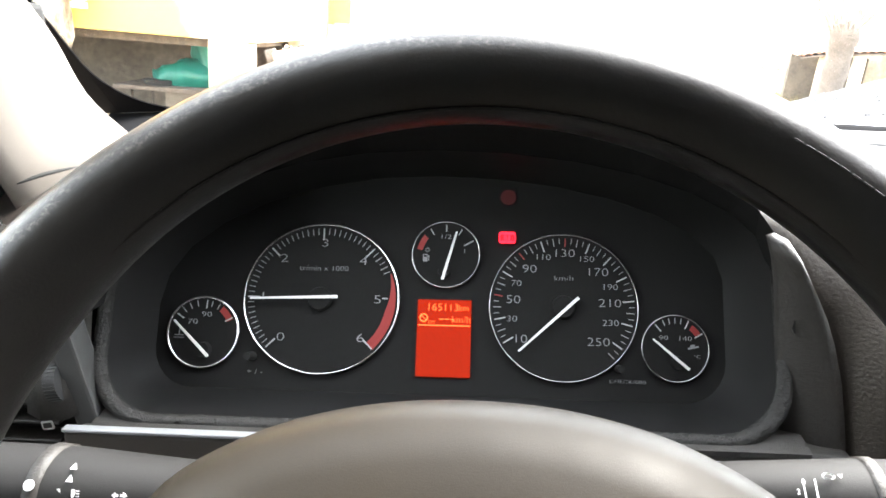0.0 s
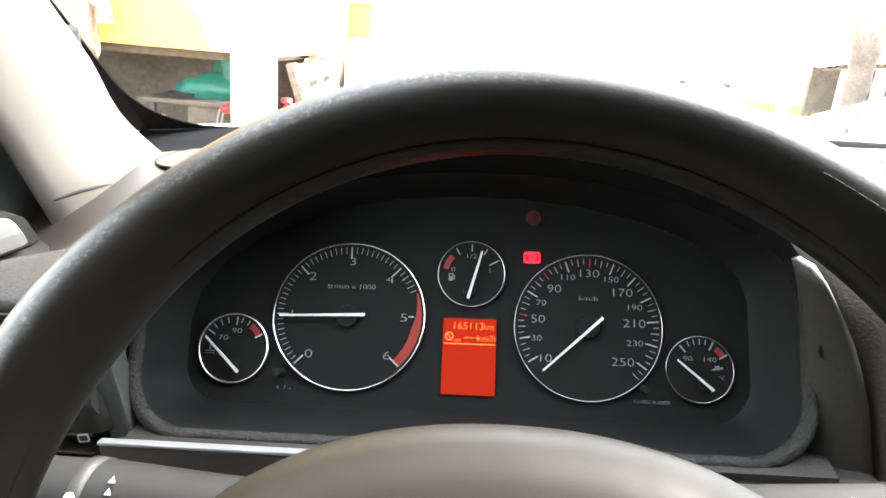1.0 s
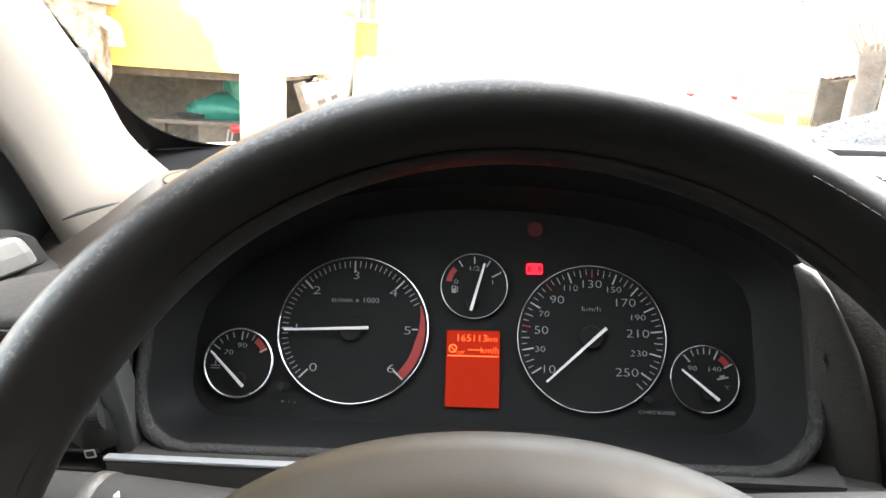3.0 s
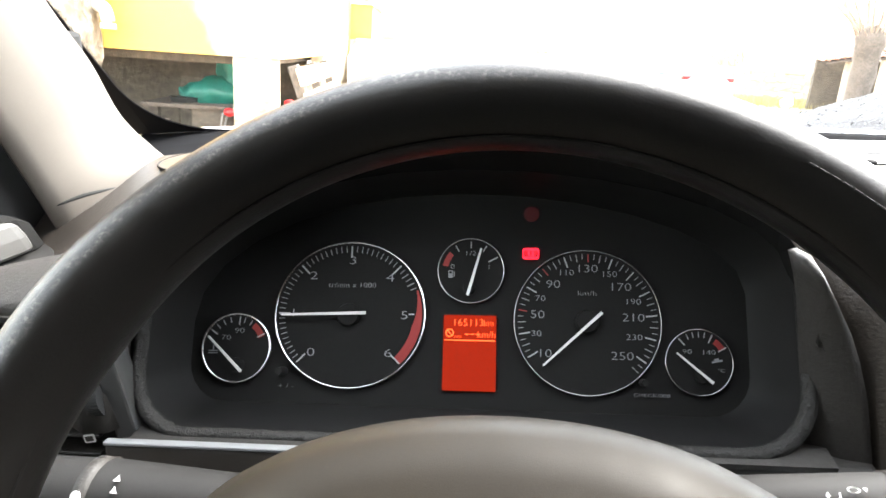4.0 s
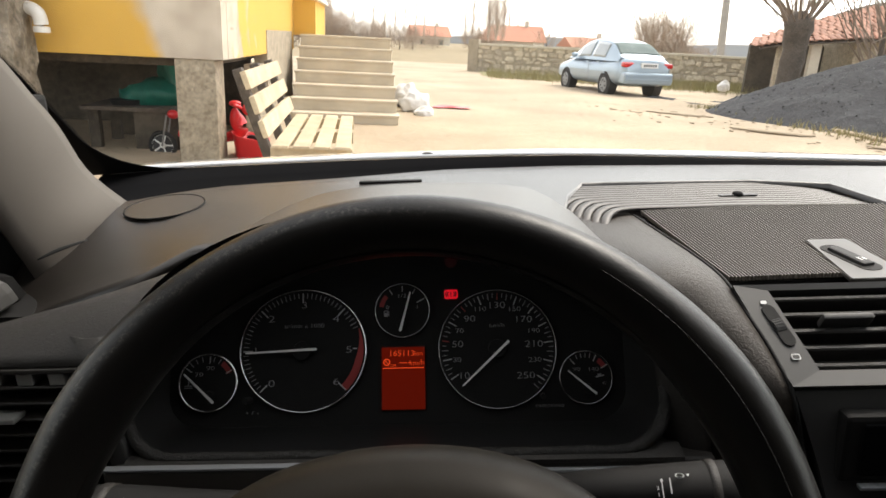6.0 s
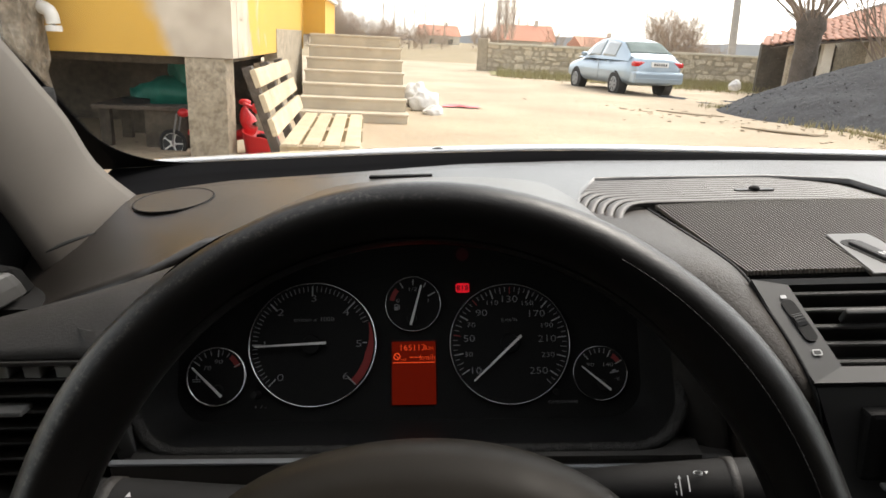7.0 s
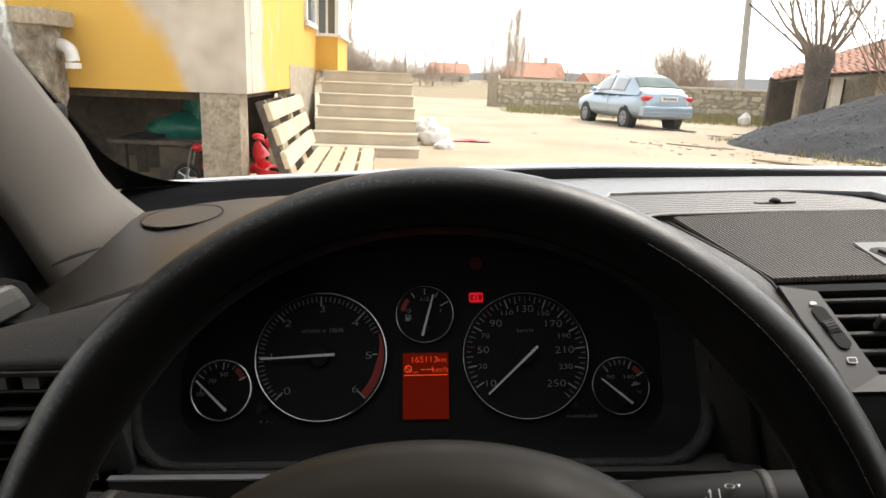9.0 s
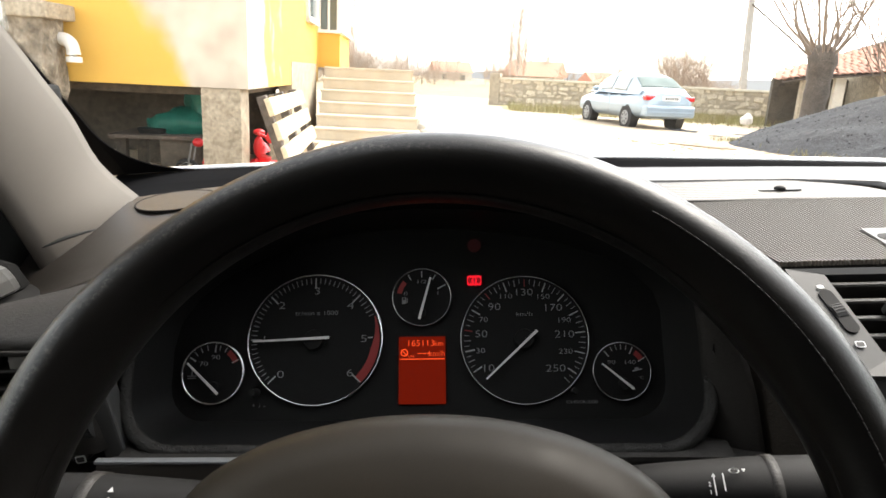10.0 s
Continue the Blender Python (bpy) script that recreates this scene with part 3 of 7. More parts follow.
# fuel gauge
g = dial(-0.0184, 0.0845, 0.0242, 0.0237, "fuel_gauge", "round fuel gauge over the display", "dimmed_chrome", rim=0.0006)
tick_marks(g, 0.0242, 0.0237, [-31, 0, 31], 0.0050, 0.0007, M["dial_mark"], 0.0025)
tick_marks(g, 0.0242, 0.0237, [62], 0.0075, 0.0009, M["dial_mark"], 0.0025)
bm = bmesh.new()
for i in range(8):
    q = [radians(-80 + 4 * i), radians(-76 + 4 * i)]
    bm.faces.new([bm.verts.new((math.sin(t) * r, math.cos(t) * r, 0.0019)) for t, r in ((q[0], 0.0205), (q[1], 0.0205), (q[1], 0.0165), (q[0], 0.0165))])
part("red_zone", bm, M["red_print"], g, "red reserve band")
numeral(g, "0", -0.0130, 0.0028, 0.0046, 1.5)
numeral(g, "1/2", -0.0004, 0.0125, 0.0046, 1.5)
numeral(g, "1", 0.0130, 0.0026, 0.0046, 1.5)
bm = box((-0.0160, -0.0052, 0.002), (-0.0128, 0.0000, 0.0023))
box((-0.0122, -0.0045, 0.002), (-0.0116, -0.0008, 0.0023), bm=bm)
part("pump_symbol", bm, M["dial_print"], g)
part("pump_window", box((-0.0154, -0.0021, 0.00231), (-0.0134, -0.0006, 0.0025)), M["face"], g)
needle(g, -0.0018, -0.0180, 0.0074, 0.0155, 0.0010, 0.0006, hub=(-0.001, -0.0125, 0.0045))

# coolant gauge
g = dial(-0.1875, 0.0262, 0.0264, 0.0254, "coolant_gauge", "coolant temperature gauge with a bright chrome ring", rim=0.0010)
tick_marks(g, 0.0264, 0.0254, [-42, -28, -14, 14, 28], 0.0042, 0.0006, M["dial_print"], 0.003)
tick_marks(g, 0.0264, 0.0254, [-56, 4, 62], 0.0060, 0.0008, M["dial_mark"], 0.003)
numeral(g, "70", -0.0080, 0.0070, 0.0052, 1.5)
numeral(g, "90", 0.0018, 0.0122, 0.0052, 1.5)
bm = bmesh.new()
for i in range(6):
    q = [radians(36 + 5 * i), radians(41 + 5 * i)]
    bm.faces.new([bm.verts.new((math.sin(t) * r, math.cos(t) * r, 0.0019)) for t, r in ((q[0], 0.0225), (q[1], 0.0225), (q[1], 0.0180), (q[0], 0.0180))])
part("red_zone", bm, M["red_print"], g, "red overheating band")
bm = box((-0.0205, -0.0045, 0.002), (-0.0135, -0.0039, 0.0023))
box((-0.0205, -0.0028, 0.002), (-0.0135, -0.0022, 0.0023), bm=bm)
box((-0.0173, -0.0022, 0.002), (-0.0166, 0.0020, 0.0023), bm=bm)
part("water_symbol", bm, M["dial_print"], g)
needle(g, 0.0066, -0.0168, -0.0195, 0.0075, 0.0010, 0.0006, hub=(0.0015, -0.0125, 0.0058))

# oil gauge
g = dial(0.1368, 0.0240, 0.0225, 0.0226, "oil_gauge", "oil temperature gauge at the cluster's end", "dimmed_chrome", rim=0.0006)
tick_marks(g, 0.0225, 0.0226, [-24, -12, 0, 12], 0.0040, 0.0006, M["dial_print"], 0.002)
tick_marks(g, 0.0225, 0.0226, [-40, 26, 60], 0.0060, 0.0008, M["dial_mark"], 0.002)
numeral(g, "90", -0.0078, 0.0068, 0.0046, 1.4)
numeral(g, "140", 0.0062, 0.0066, 0.0046, 1.4)
bm = bmesh.new()
for i in range(5):
    q = [radians(36 + 5 * i), radians(41 + 5 * i)]
    bm.faces.new([bm.verts.new((math.sin(t) * r, math.cos(t) * r, 0.0019)) for t, r in ((q[0], 0.0195), (q[1], 0.0195), (q[1], 0.0155), (q[0], 0.0155))])
part("red_zone", bm, M["red_print"], g, "red overheating band")
bm = box((0.0078, -0.0022, 0.002), (0.0150, -0.0010, 0.0023), m=pose(0, 0, 0, 0, 0, 12))
box((0.0098, -0.0010, 0.002), (0.0128, 0.0004, 0.0023), bm=bm, m=pose(0, 0, 0, 0, 0, 12))
part("oil_can_symbol", bm, M["dial_print"], g)
numeral(g, "\u00b0C", 0.0140, -0.0052, 0.0032, 1.3)
needle(g, 0.0074, -0.0136, -0.0155, 0.0058, 0.0009, 0.0005, hub=(0.001, -0.0095, 0.0046))

# display
disp = new("display")
disp.parent = cluster
disp["label"] = "lit orange-red mileage display"
part("screen", box((-0.0369, 0.0004, 0.0004), (0.0002, 0.0528, 0.0012)), M["lcd"], disp, "glowing orange-red screen")
DZ = 0.0014


def lcd_text(text, x, y, size, wide=1.0):
    part("readout", join(bmesh.new(), letters(text, size, 0.0001, wide, 0.8), pose(x, y, DZ)), M["lcd_text"], disp, "orange readout")


lcd_text("165113", -0.0195, 0.0474, 0.0070, 1.08)
lcd_text("km", -0.0050, 0.0472, 0.0060, 1.0)
lcd_text("km/h", -0.0066, 0.0392, 0.0066, 1.0)
bm = box((-0.0218, 0.0392, DZ), (-0.0185, 0.0398, DZ + 0.0002))
box((-0.0178, 0.0392, DZ), (-0.0150, 0.0398, DZ + 0.0002), bm=bm)
box((-0.0143, 0.0392, DZ), (-0.0118, 0.0398, DZ + 0.0002), bm=bm)
part("dashes", bm, M["lcd_text"], disp)
part("rule", box((-0.0360, 0.0348, DZ), (-0.0005, 0.0355, DZ + 0.0002)), M["lcd_text"], disp)
bm = ring((-0.0325, 0.0402, DZ), 0.0026, 0.0004, (0, 0, 1), n=20, k=4)
box((-0.0030, -0.0003, 0), (0.0030, 0.0003, 0.0002), bm=bm, m=pose(-0.0325, 0.0402, DZ, 0, 0, -45))
part("cruise_symbol", bm, M["lcd_text"], disp)
lcd_text("OFF", -0.0268, 0.0372, 0.0030, 1.0)

# warning lamps
bm = plate2d(rounded(0.0241 - 0.0058, 0.0975 - 0.0040, 0.0241 + 0.0058, 0.0975 + 0.0040, 0.0016), 0.0002, 0.0008)
part("brake_lamp", bm, M["lamp_red"], cluster, "lit red parking brake warning lamp")
bm = box((0.0236, 0.0964, 0.0009), (0.0246, 0.0996, 0.0011))
box((0.0236, 0.0952, 0.0009), (0.0246, 0.0959, 0.0011), bm=bm)
for q in (-1, 1):
    for r_, w_ in ((0.0031, 50), (0.0045, 40)):
        arc = [(0.0241 + q * r_ * math.cos(radians(d)), 0.0975 + r_ * 0.8 * math.sin(radians(d)), 0.0012) for d in range(-w_, w_ + 1, 10)]
        tube(arc, 0.0005, 4, bm=bm)
part("brake_symbol", bm, M["lamp_dim"], cluster)
part("dark_lamp", cyl((0.0245, 0.1265, 0.0002), (0.0245, 0.1265, 0.0006), 0.0055, n=20), M["lamp_dim"], cluster, "faint unlit red warning lamp")
bm = cyl((-0.1513, 0.0105, 0), (-0.1513, 0.0105, 0.012), 0.0032, 0.0026, n=18)
part("trip_button", bm, M["black"], cluster, "black push button", smooth=False)
part("button_sign", join(bmesh.new(), letters("+ / -", 0.0046, 0.0001, 1.5, 0.9), pose(-0.1489, -0.0001, 0.0006)), M["dial_print"], cluster)
part("button_sign", join(bmesh.new(), letters("CHECK/000", 0.0033, 0.0001, 1.45, 0.9), pose(0.1052, 0.0010, 0.0006)), M["dial_print"], cluster)
part("reset_button", cyl((0.0995, 0.0095, 0), (0.0995, 0.0095, 0.010), 0.0026, 0.0022, n=16), M["black"], cluster, "black push button")

# ---- steering wheel: x across, y up the rim's plane, z towards the driver ----
ct, st = math.cos(radians(31.5)), math.sin(radians(31.5))
WH = Matrix(((1, 0, 0, 0.0071), (0, st, -ct, 0.1319), (0, ct, st, 0.9523), (0, 0, 0, 1)))
wheel = thing("steering_wheel", "black leather steering wheel with worn shiny rim", "steering wheel", at=CAR @ WH)
RR, NR = 0.1785, 160
secs = []
for i in range(NR):
    a = 2 * math.pi * i / NR
    d = Vector((math.cos(a), math.sin(a), 0))
    thick = 1.0 + 0.10 * math.exp(-((abs(((math.degrees(a) - 90 + 180) % 360) - 180) - 58) / 14) ** 2)
    secs.append([d * (RR + 0.0158 * thick * math.cos(b)) + Vector((0, 0, 1)) * 0.0195 * thick * math.sin(b) for b in [2 * math.pi * j / 24 for j in range(24)]])
part("rim", loft(secs, loop=True), M["rim_leather"], wheel, "worn black leather rim", smooth=True)
st_pts = [Vector((math.cos(a), math.sin(a), 0)) * (RR - 0.0152) + Vector((0, 0, 0.0062)) for a in [2 * math.pi * i / 90 for i in range(90)]]
part("seam", tube(st_pts, 0.0006, 4, loop=True), M["leather"], wheel, "stitched seam of the leather")
# stitched groove along the face of the rim
bm = bmesh.new()
for i in range(92):
    a0 = radians(-58 + i * 1.25)
    pts = []
    for a in (a0, a0 + 0.008, a0 + 0.016):
        thick = 1.0 + 0.10 * math.exp(-((abs(math.degrees(a) - 90) - 58) / 14) ** 2)
        pts.append(Vector((math.cos(a), math.sin(a), 0)) * (RR - 0.0158 * thick * 0.17) + Vector((0, 0, 0.0195 * thick * 0.985)))
    tube(pts, 0.00042, 4, bm=bm)
part("stitching", bm, M["stitch"], wheel, "row of dull grey stitches")
hub_c = [(-0.106, 0.006), (-0.096, 0.036), (-0.070, 0.054), (-0.036, 0.064), (0, 0.067), (0.036, 0.064), (0.070, 0.054), (0.096, 0.036), (0.106, 0.006),
         (0.085, -0.045), (0.055, -0.085), (0, -0.098), (-0.055, -0.085), (-0.085, -0.045)]
hub_s = [p for p in spline([(x, y, 0) for x, y in hub_c + hub_c[:1]], 5)][:-1]
secs = []
for k, z in ((1.00, -0.040), (1.00, -0.006), (0.985, 0.008), (0.93, 0.019), (0.80, 0.027), (0.55, 0.033), (0.25, 0.036)):
    secs.append([(p.x * k, (p.y + 0.02) * k - 0.02, z) for p in hub_s])
part("airbag_cover", loft(secs), M["hub"], wheel, "grey-brown padded airbag cover", smooth=True)
for sx, sy in ((-1, -0.012), (1, -0.012)):
    bm = loft([[(sx * 0.085, sy + 0.022, -0.020), (sx * 0.085, sy - 0.030, -0.020), (sx * 0.085, sy - 0.030, 0.006), (sx * 0.085, sy + 0.022, 0.006)],
               [(sx * 0.172, sy + 0.016, -0.012), (sx * 0.172, sy - 0.016, -0.012), (sx * 0.172, sy - 0.016, 0.006), (sx * 0.172, sy + 0.016, 0.006)]])
    part("spoke", bm, M["black"], wheel)
bm = loft([[(-0.020, -0.08, -0.02), (0.020, -0.08, -0.02), (0.020, -0.08, 0.005), (-0.020, -0.08, 0.005)],
           [(-0.014, -0.175, -0.012), (0.014, -0.175, -0.012), (0.014, -0.175, 0.004), (-0.014, -0.175, 0.004)]])
part("spoke", bm, M["black"], wheel)

# ---- steering column cowl ----
bm = loft([[(0.006 + 0.085 * math.cos(a) * k, y, z + 0.055 * math.sin(a) * k2) for a in [2 * math.pi * i / 28 for i in range(28)]]
           for y, z, k, k2 in ((0.200, 0.858, 1.0, 1.0), (0.26, 0.845, 1.06, 1.02), (0.345, 0.825, 1.25, 1.0))])
cowl = thing("column_cowl", "black plastic steering column cowl behind the wheel", "column cowl", at=CAR, bm=bm, material=M["black"], smooth=True)


# ---- stalks ----
def stalk(name, label, pts, radii, band):
    s = thing(name, label, "stalk", at=CAR)
    part("lever", tube(pts, radii, 18, flat=0.85), M["black"], s, smooth=True)
    part("twist_ring", tube([band[0], band[1]], band[2], 18, flat=0.85), M["dash"], s, "grey ribbed twist ring", smooth=True)
    return s


sl = stalk("light_stalk", "black light stalk with white lamp symbols", [(-0.06, 0.285, 0.880), (-0.15, 0.272, 0.890), (-0.205, 0.268, 0.894), (-0.250, 0.266, 0.896), (-0.262, 0.266, 0.897)],
           [0.013, 0.018, 0.0215, 0.0215, 0.017], ((-0.211, 0.268, 0.8945), (-0.219, 0.268, 0.895), [0.0222, 0.0222]))


def on_stalk(s, bm, x, up, name="symbol", mat="white_print", r=0.0205, y=0.268, z=0.894):
    """Puts a flat mark on the side of a lever that faces the driver; up: degrees round it from level."""
    a = radians(up)
    bmesh.ops.scale(bm, vec=(0.72, 0.72, 1), verts=bm.verts)
    m = Matrix.Translation((x, y - math.cos(a) * r * 0.95, z + math.sin(a) * r * 0.95)) @ Matrix.Rotation(radians(90 - up), 4, "X")
    return part(name, join(bmesh.new(), bm, m), M[mat], s)


def triangle(s):
    return plate2d([(-s, -s * 0.8), (s, -s * 0.8), (0, s)], 0, 0.0004)


on_stalk(sl, cyl((0, 0, 0), (0, 0, 0.0008), 0.0038, n=18), -0.2150, 33, r=0.0228)
on_stalk(sl, triangle(0.0026), -0.1960, 62)
on_stalk(sl, triangle(0.0026), -0.1960, 44)
for k, x in ((0, -0.2005), (1, -0.1930)):
    bm = plate2d([(-0.0012, -0.0026), (0.0006, -0.0026), (0.0016, 0), (0.0006, 0.0026), (-0.0012, 0.0026)], 0, 0.0004)
    for i in range(3):
        box((-0.0040 if k == 0 else 0.0022, -0.0022 + i * 0.0018, 0), (-0.0018 if k == 0 else 0.0044, -0.0016 + i * 0.0018, 0.0004), bm=bm)
    on_stalk(sl, bm, x, 24)
on_stalk(sl, plate2d(rounded(-0.0020, -0.0030, 0.0020, 0.0030, 0.0012), 0, 0.0004), -0.2310, 36)
bm = plate2d([(-0.0055, 0), (-0.0030, 0.0022), (-0.0030, 0.0009), (-0.0008, 0.0009), (-0.0008, -0.0009), (-0.0030, -0.0009), (-0.0030, -0.0022)], 0, 0.0004)
join(bm, plate2d([(0.0055, 0), (0.0030, -0.0022), (0.0030, -0.0009), (0.0008, -0.0009), (0.0008, 0.0009), (0.0030, 0.0009), (0.0030, 0.0022)], 0, 0.0004))
on_stalk(sl, bm, -0.1690, 24)
sr = stalk("wiper_stalk", "black wiper stalk with white symbols", [(0.06, 0.285, 0.890), (0.14, 0.275, 0.902), (0.19, 0.270, 0.906), (0.222, 0.268, 0.908), (0.2245, 0.268, 0.908)],
           [0.013, 0.0165, 0.0195, 0.0195, 0.0185], ((0.194, 0.2705, 0.9062), (0.200, 0.270, 0.9066), [0.0202, 0.0202]))
bm = bmesh.new()
join(bm, letters("2", 0.0050, 0.0002, 0.9), pose(-0.0040, -0.0025, 0))
join(bm, letters("1", 0.0050, 0.0002, 0.9), pose(-0.0040, -0.0085, 0))
box((-0.0005, -0.0110, 0), (0.0003, 0.0040, 0.0004), bm=bm)
join(bm, triangle(0.0016), pose(-0.0001, 0.0045, 0))
on_stalk(sr, bm, 0.1610, 45, r=0.0192, z=0.904, y=0.272)
bm = box((0.0000, -0.0075, 0), (0.0010, 0.0060, 0.0004))
on_stalk(sr, bm, 0.1660, 45, r=0.0192, z=0.904, y=0.272)
bm = ring((0, 0, 0), 0.0026, 0.0005, (0, 0, 1), n=16, k=4)
bmesh.ops.scale(bm, vec=(1.4, 0.8, 1), verts=bm.verts)
join(bm, plate2d([(0.0058, 0.0014), (0.0090, 0.0014), (0.0074, -0.0012)], 0, 0.0004))
on_stalk(sr, bm, 0.1730, 62, r=0.0192, z=0.905, y=0.2715)

# ---- hood over the cluster ----
def hood_ring(k, back):
    """Outer contour of the hood at a share k of its run to the back."""
    out = []
    for i in range(33):
        a = math.pi * i / 32
        c, s = math.cos(a), math.sin(a)
        left = c > 0
        hw = (0.2165 if left else 0.2133) - 0.02 * k
        x = -0.024 - hw * abs(c) ** (1.0 if left else 0.82) * (1 if left else -1)
        top = 1.079 - 0.047 * k
        foot = 0.955 + 0.03 * k
        z = foot + (top - foot) * abs(s) ** (0.95 if left else 0.80)
        y = 0.350 + 0.034 * ((z - 0.955) / 0.11) * (1 - k) + back * k
        out.append((x, y, z))
    return out


bm = sheet([hood_ring(k, 0.36) for k in (0, 0.04, 0.2, 0.4, 0.6, 0.8, 1.0)])
def lip_at(i):
    """Point of the cluster's lip under point i of the hood's front edge, in the car's axes."""
    f = Vector(hood_ring(0, 0.36)[i])
    q = CL.inverted() @ f
    lx, ly = min(((x, y) for x, y in lip_in if y > 0.045), key=lambda e: (e[0] - q.x) ** 2 + (e[1] - q.y) ** 2)
    return CL @ Vector((lx, ly, 0.030))


liner = sheet([[lip_at(i) for i in range(33)], hood_ring(0, 0.36)], 0.0)
hood = thing("cluster_hood", "grey-black grained hood over the instrument cluster", "hood", at=CAR, bm=bm, material=M["dash_top"], smooth=True)
part("liner", liner, M["liner"], hood, "black underside of the hood")

# ---- dashboard ----
dash = thing("dashboard", "grey-black grained plastic dashboard with a pale worn top", "dashboard", at=CAR)


def pad_z(x, y):
    """Height of the dashboard's top."""
    front = 1.016 - 0.32 * max(0.0, -0.22 - x) if x < -0.22 else 1.016 - 0.010 * max(0, x)
    rear = 1.023 - 0.016 * max(0, x)
    k = min(1, max(0, (y - 0.45) / 0.24))
    k = k * k * (3 - 2 * k)
    return front + (rear - front) * k - 0.10 * max(0, -0.36 - x) * (1 - k)


xs = [-0.50 + 0.03 * i for i in range(60)]
REAR = [(-0.52, 0.60), (-0.43, 0.655), (-0.39, 0.708), (-0.34, 0.76), (-0.29, 0.79), (-0.14, 0.822), (0.02, 0.865), (0.185, 0.880), (0.43, 0.862), (0.70, 0.82), (1.0, 0.75), (1.30, 0.64)]


def ws_y(x):
    for (xa, ya), (xb, yb) in zip(REAR, REAR[1:]):
        if x <= xb:
            return ya + (yb - ya) * (x - xa) / (xb - xa)
    return REAR[-1][1]


def pad_front(x):
    if x < -0.238:
        return 0.45
    if x < 0.14:
        return 0.50
    if x > 0.497:
        return 0.704 - 0.28 * min(1, (x - 0.497) / 0.02)
    return 0.50 + 0.235 * min(1, (x - 0.14) / 0.03) - 0.032 * max(0, (x - 0.40) / 0.1)


rows_g = []
for j in range(15):
    rows_g.append([(x, pad_front(x) + (ws_y(x) - 0.01 - pad_front(x)) * j / 14, pad_z(x, pad_front(x) + (ws_y(x) - pad_front(x)) * j / 14)) for x in xs])
part("top_pad", sheet(rows_g, 0.012), M["dash_top"], dash, "pale grey top pad", smooth=True)
# panel between the pad and the side vent
sx = [-0.50, -0.45, -0.40, -0.35, -0.306, -0.27, -0.241, -0.228, -0.217, -0.206, -0.195, -0.18]
g1 = []
for k in (0, 0.15, 0.4, 0.7, 0.9, 1.0):
    row = []
    for x in sx:
        zt = pad_z(x, 0.45) - 0.004
        zb = 0.9665
        bulge = 0.018 * math.sin(math.pi * k)
        edge = 0.950 + 0.113 * math.sqrt(max(0, 1 - ((x + 0.024) / 0.2165) ** 2)) if x > -0.2405 else 0
        row.append((x, 0.449 + (0.350 - 0.449) * k - bulge * 0.6 * (x < -0.2405), max(zt + (zb - zt) * k + bulge, edge)))
    g1.append(row)
part("side_panel", sheet(g1, 0.008), M["dash"], dash, "leather-grained side panel", smooth=True)
# body around the cluster and below
cheek = [(-0.2395, 0.362, 0.985), (-0.2400, 0.352, 0.955), (-0.2390, 0.338, 0.92), (-0.2370, 0.330, 0.893)]
part("cheek", sheet([[(x + dx, y + dy, z) for dx, dy in ((-0.042, 0.006), (-0.028, -0.002), (-0.012, 0.0), (-0.004, 0.014))] for x, y, z in cheek], 0.006), M["dash"], dash, "grained cheek beside the cluster", smooth=True)
cheek = [(0.1758, 0.1775, 1.012), (0.1795, 0.1865, 1.000), (0.1827, 0.1955, 0.984), (0.1850, 0.2045, 0.966), (0.1868, 0.2108, 0.950), (0.1888, 0.2172, 0.928), (0.1905, 0.2206, 0.910), (0.1930, 0.2245, 0.888), (0.1955, 0.2262, 0.868)]
part("cheek", sheet([[(x0 + (x1 - x0) * k, 0.3650 - 0.0150 * k - 0.0040 * math.sin(math.pi * k) - 0.006 * max(0, 0.95 - z) / 0.08, z) for k in (0, 0.15, 0.35, 0.6, 0.85, 1.0)] for x0, x1, z in cheek], 0.005), M["dash"], dash, "grained cheek beside the cluster", smooth=True)
part("under_panel", box((-0.245, 0.330, 0.70), (0.225, 0.362, 0.8865), 0.004), M["dash"], dash, "dark panel under the cluster")
part("lip_shelf", sheet([[(x, y, z) for x in (-0.235, -0.1, 0.05, 0.20)] for y, z in ((0.329, 0.8895), (0.345, 0.892), (0.36, 0.888))], 0.004), M["dash"], dash)
part("bright_strip", box((-0.2480, 0.3215, 0.8890), (-0.080, 0.3275, 0.8915), 0.0009), M["silver"], dash, "thin bright trim strip")
part("bright_strip", box((0.090, 0.3265, 0.8785), (0.2160, 0.3325, 0.8820), 0.0012), M["silver"], dash, "thin bright trim strip")
part("trim_panel", box((-0.2480, 0.3225, 0.846), (-0.080, 0.3305, 0.8883), 0.002), M["rib"], dash, "dark satin trim panel")
part("trim_panel", box((0.090, 0.3275, 0.838), (0.2125, 0.3355, 0.8788), 0.002), M["wood_trim"], dash, "dark glossy trim panel")
part("lower_panel", box((-0.60, 0.33, 0.45), (1.30, 0.42, 0.845), 0.01), M["dash"], dash)
# speaker cover
spk = thing("speaker_cover", "round black speaker cover set into the dashboard top", "speaker cover", at=CAR)
pz = pad_z(-0.325, 0.665)
SP = pose(-0.325, 0.665, pz - 0.0012, 5.5, -0.6, 0)
part("cover", cyl((0, 0, -0.004), (0, 0, 0.0025), 0.045, n=56), M["dash_top"], spk, at=SP)
part("rim", ring((0, 0, 0.0020), 0.0462, 0.0011, (0, 0, 1), n=64, k=6), M["black"], spk, smooth=True, at=SP)
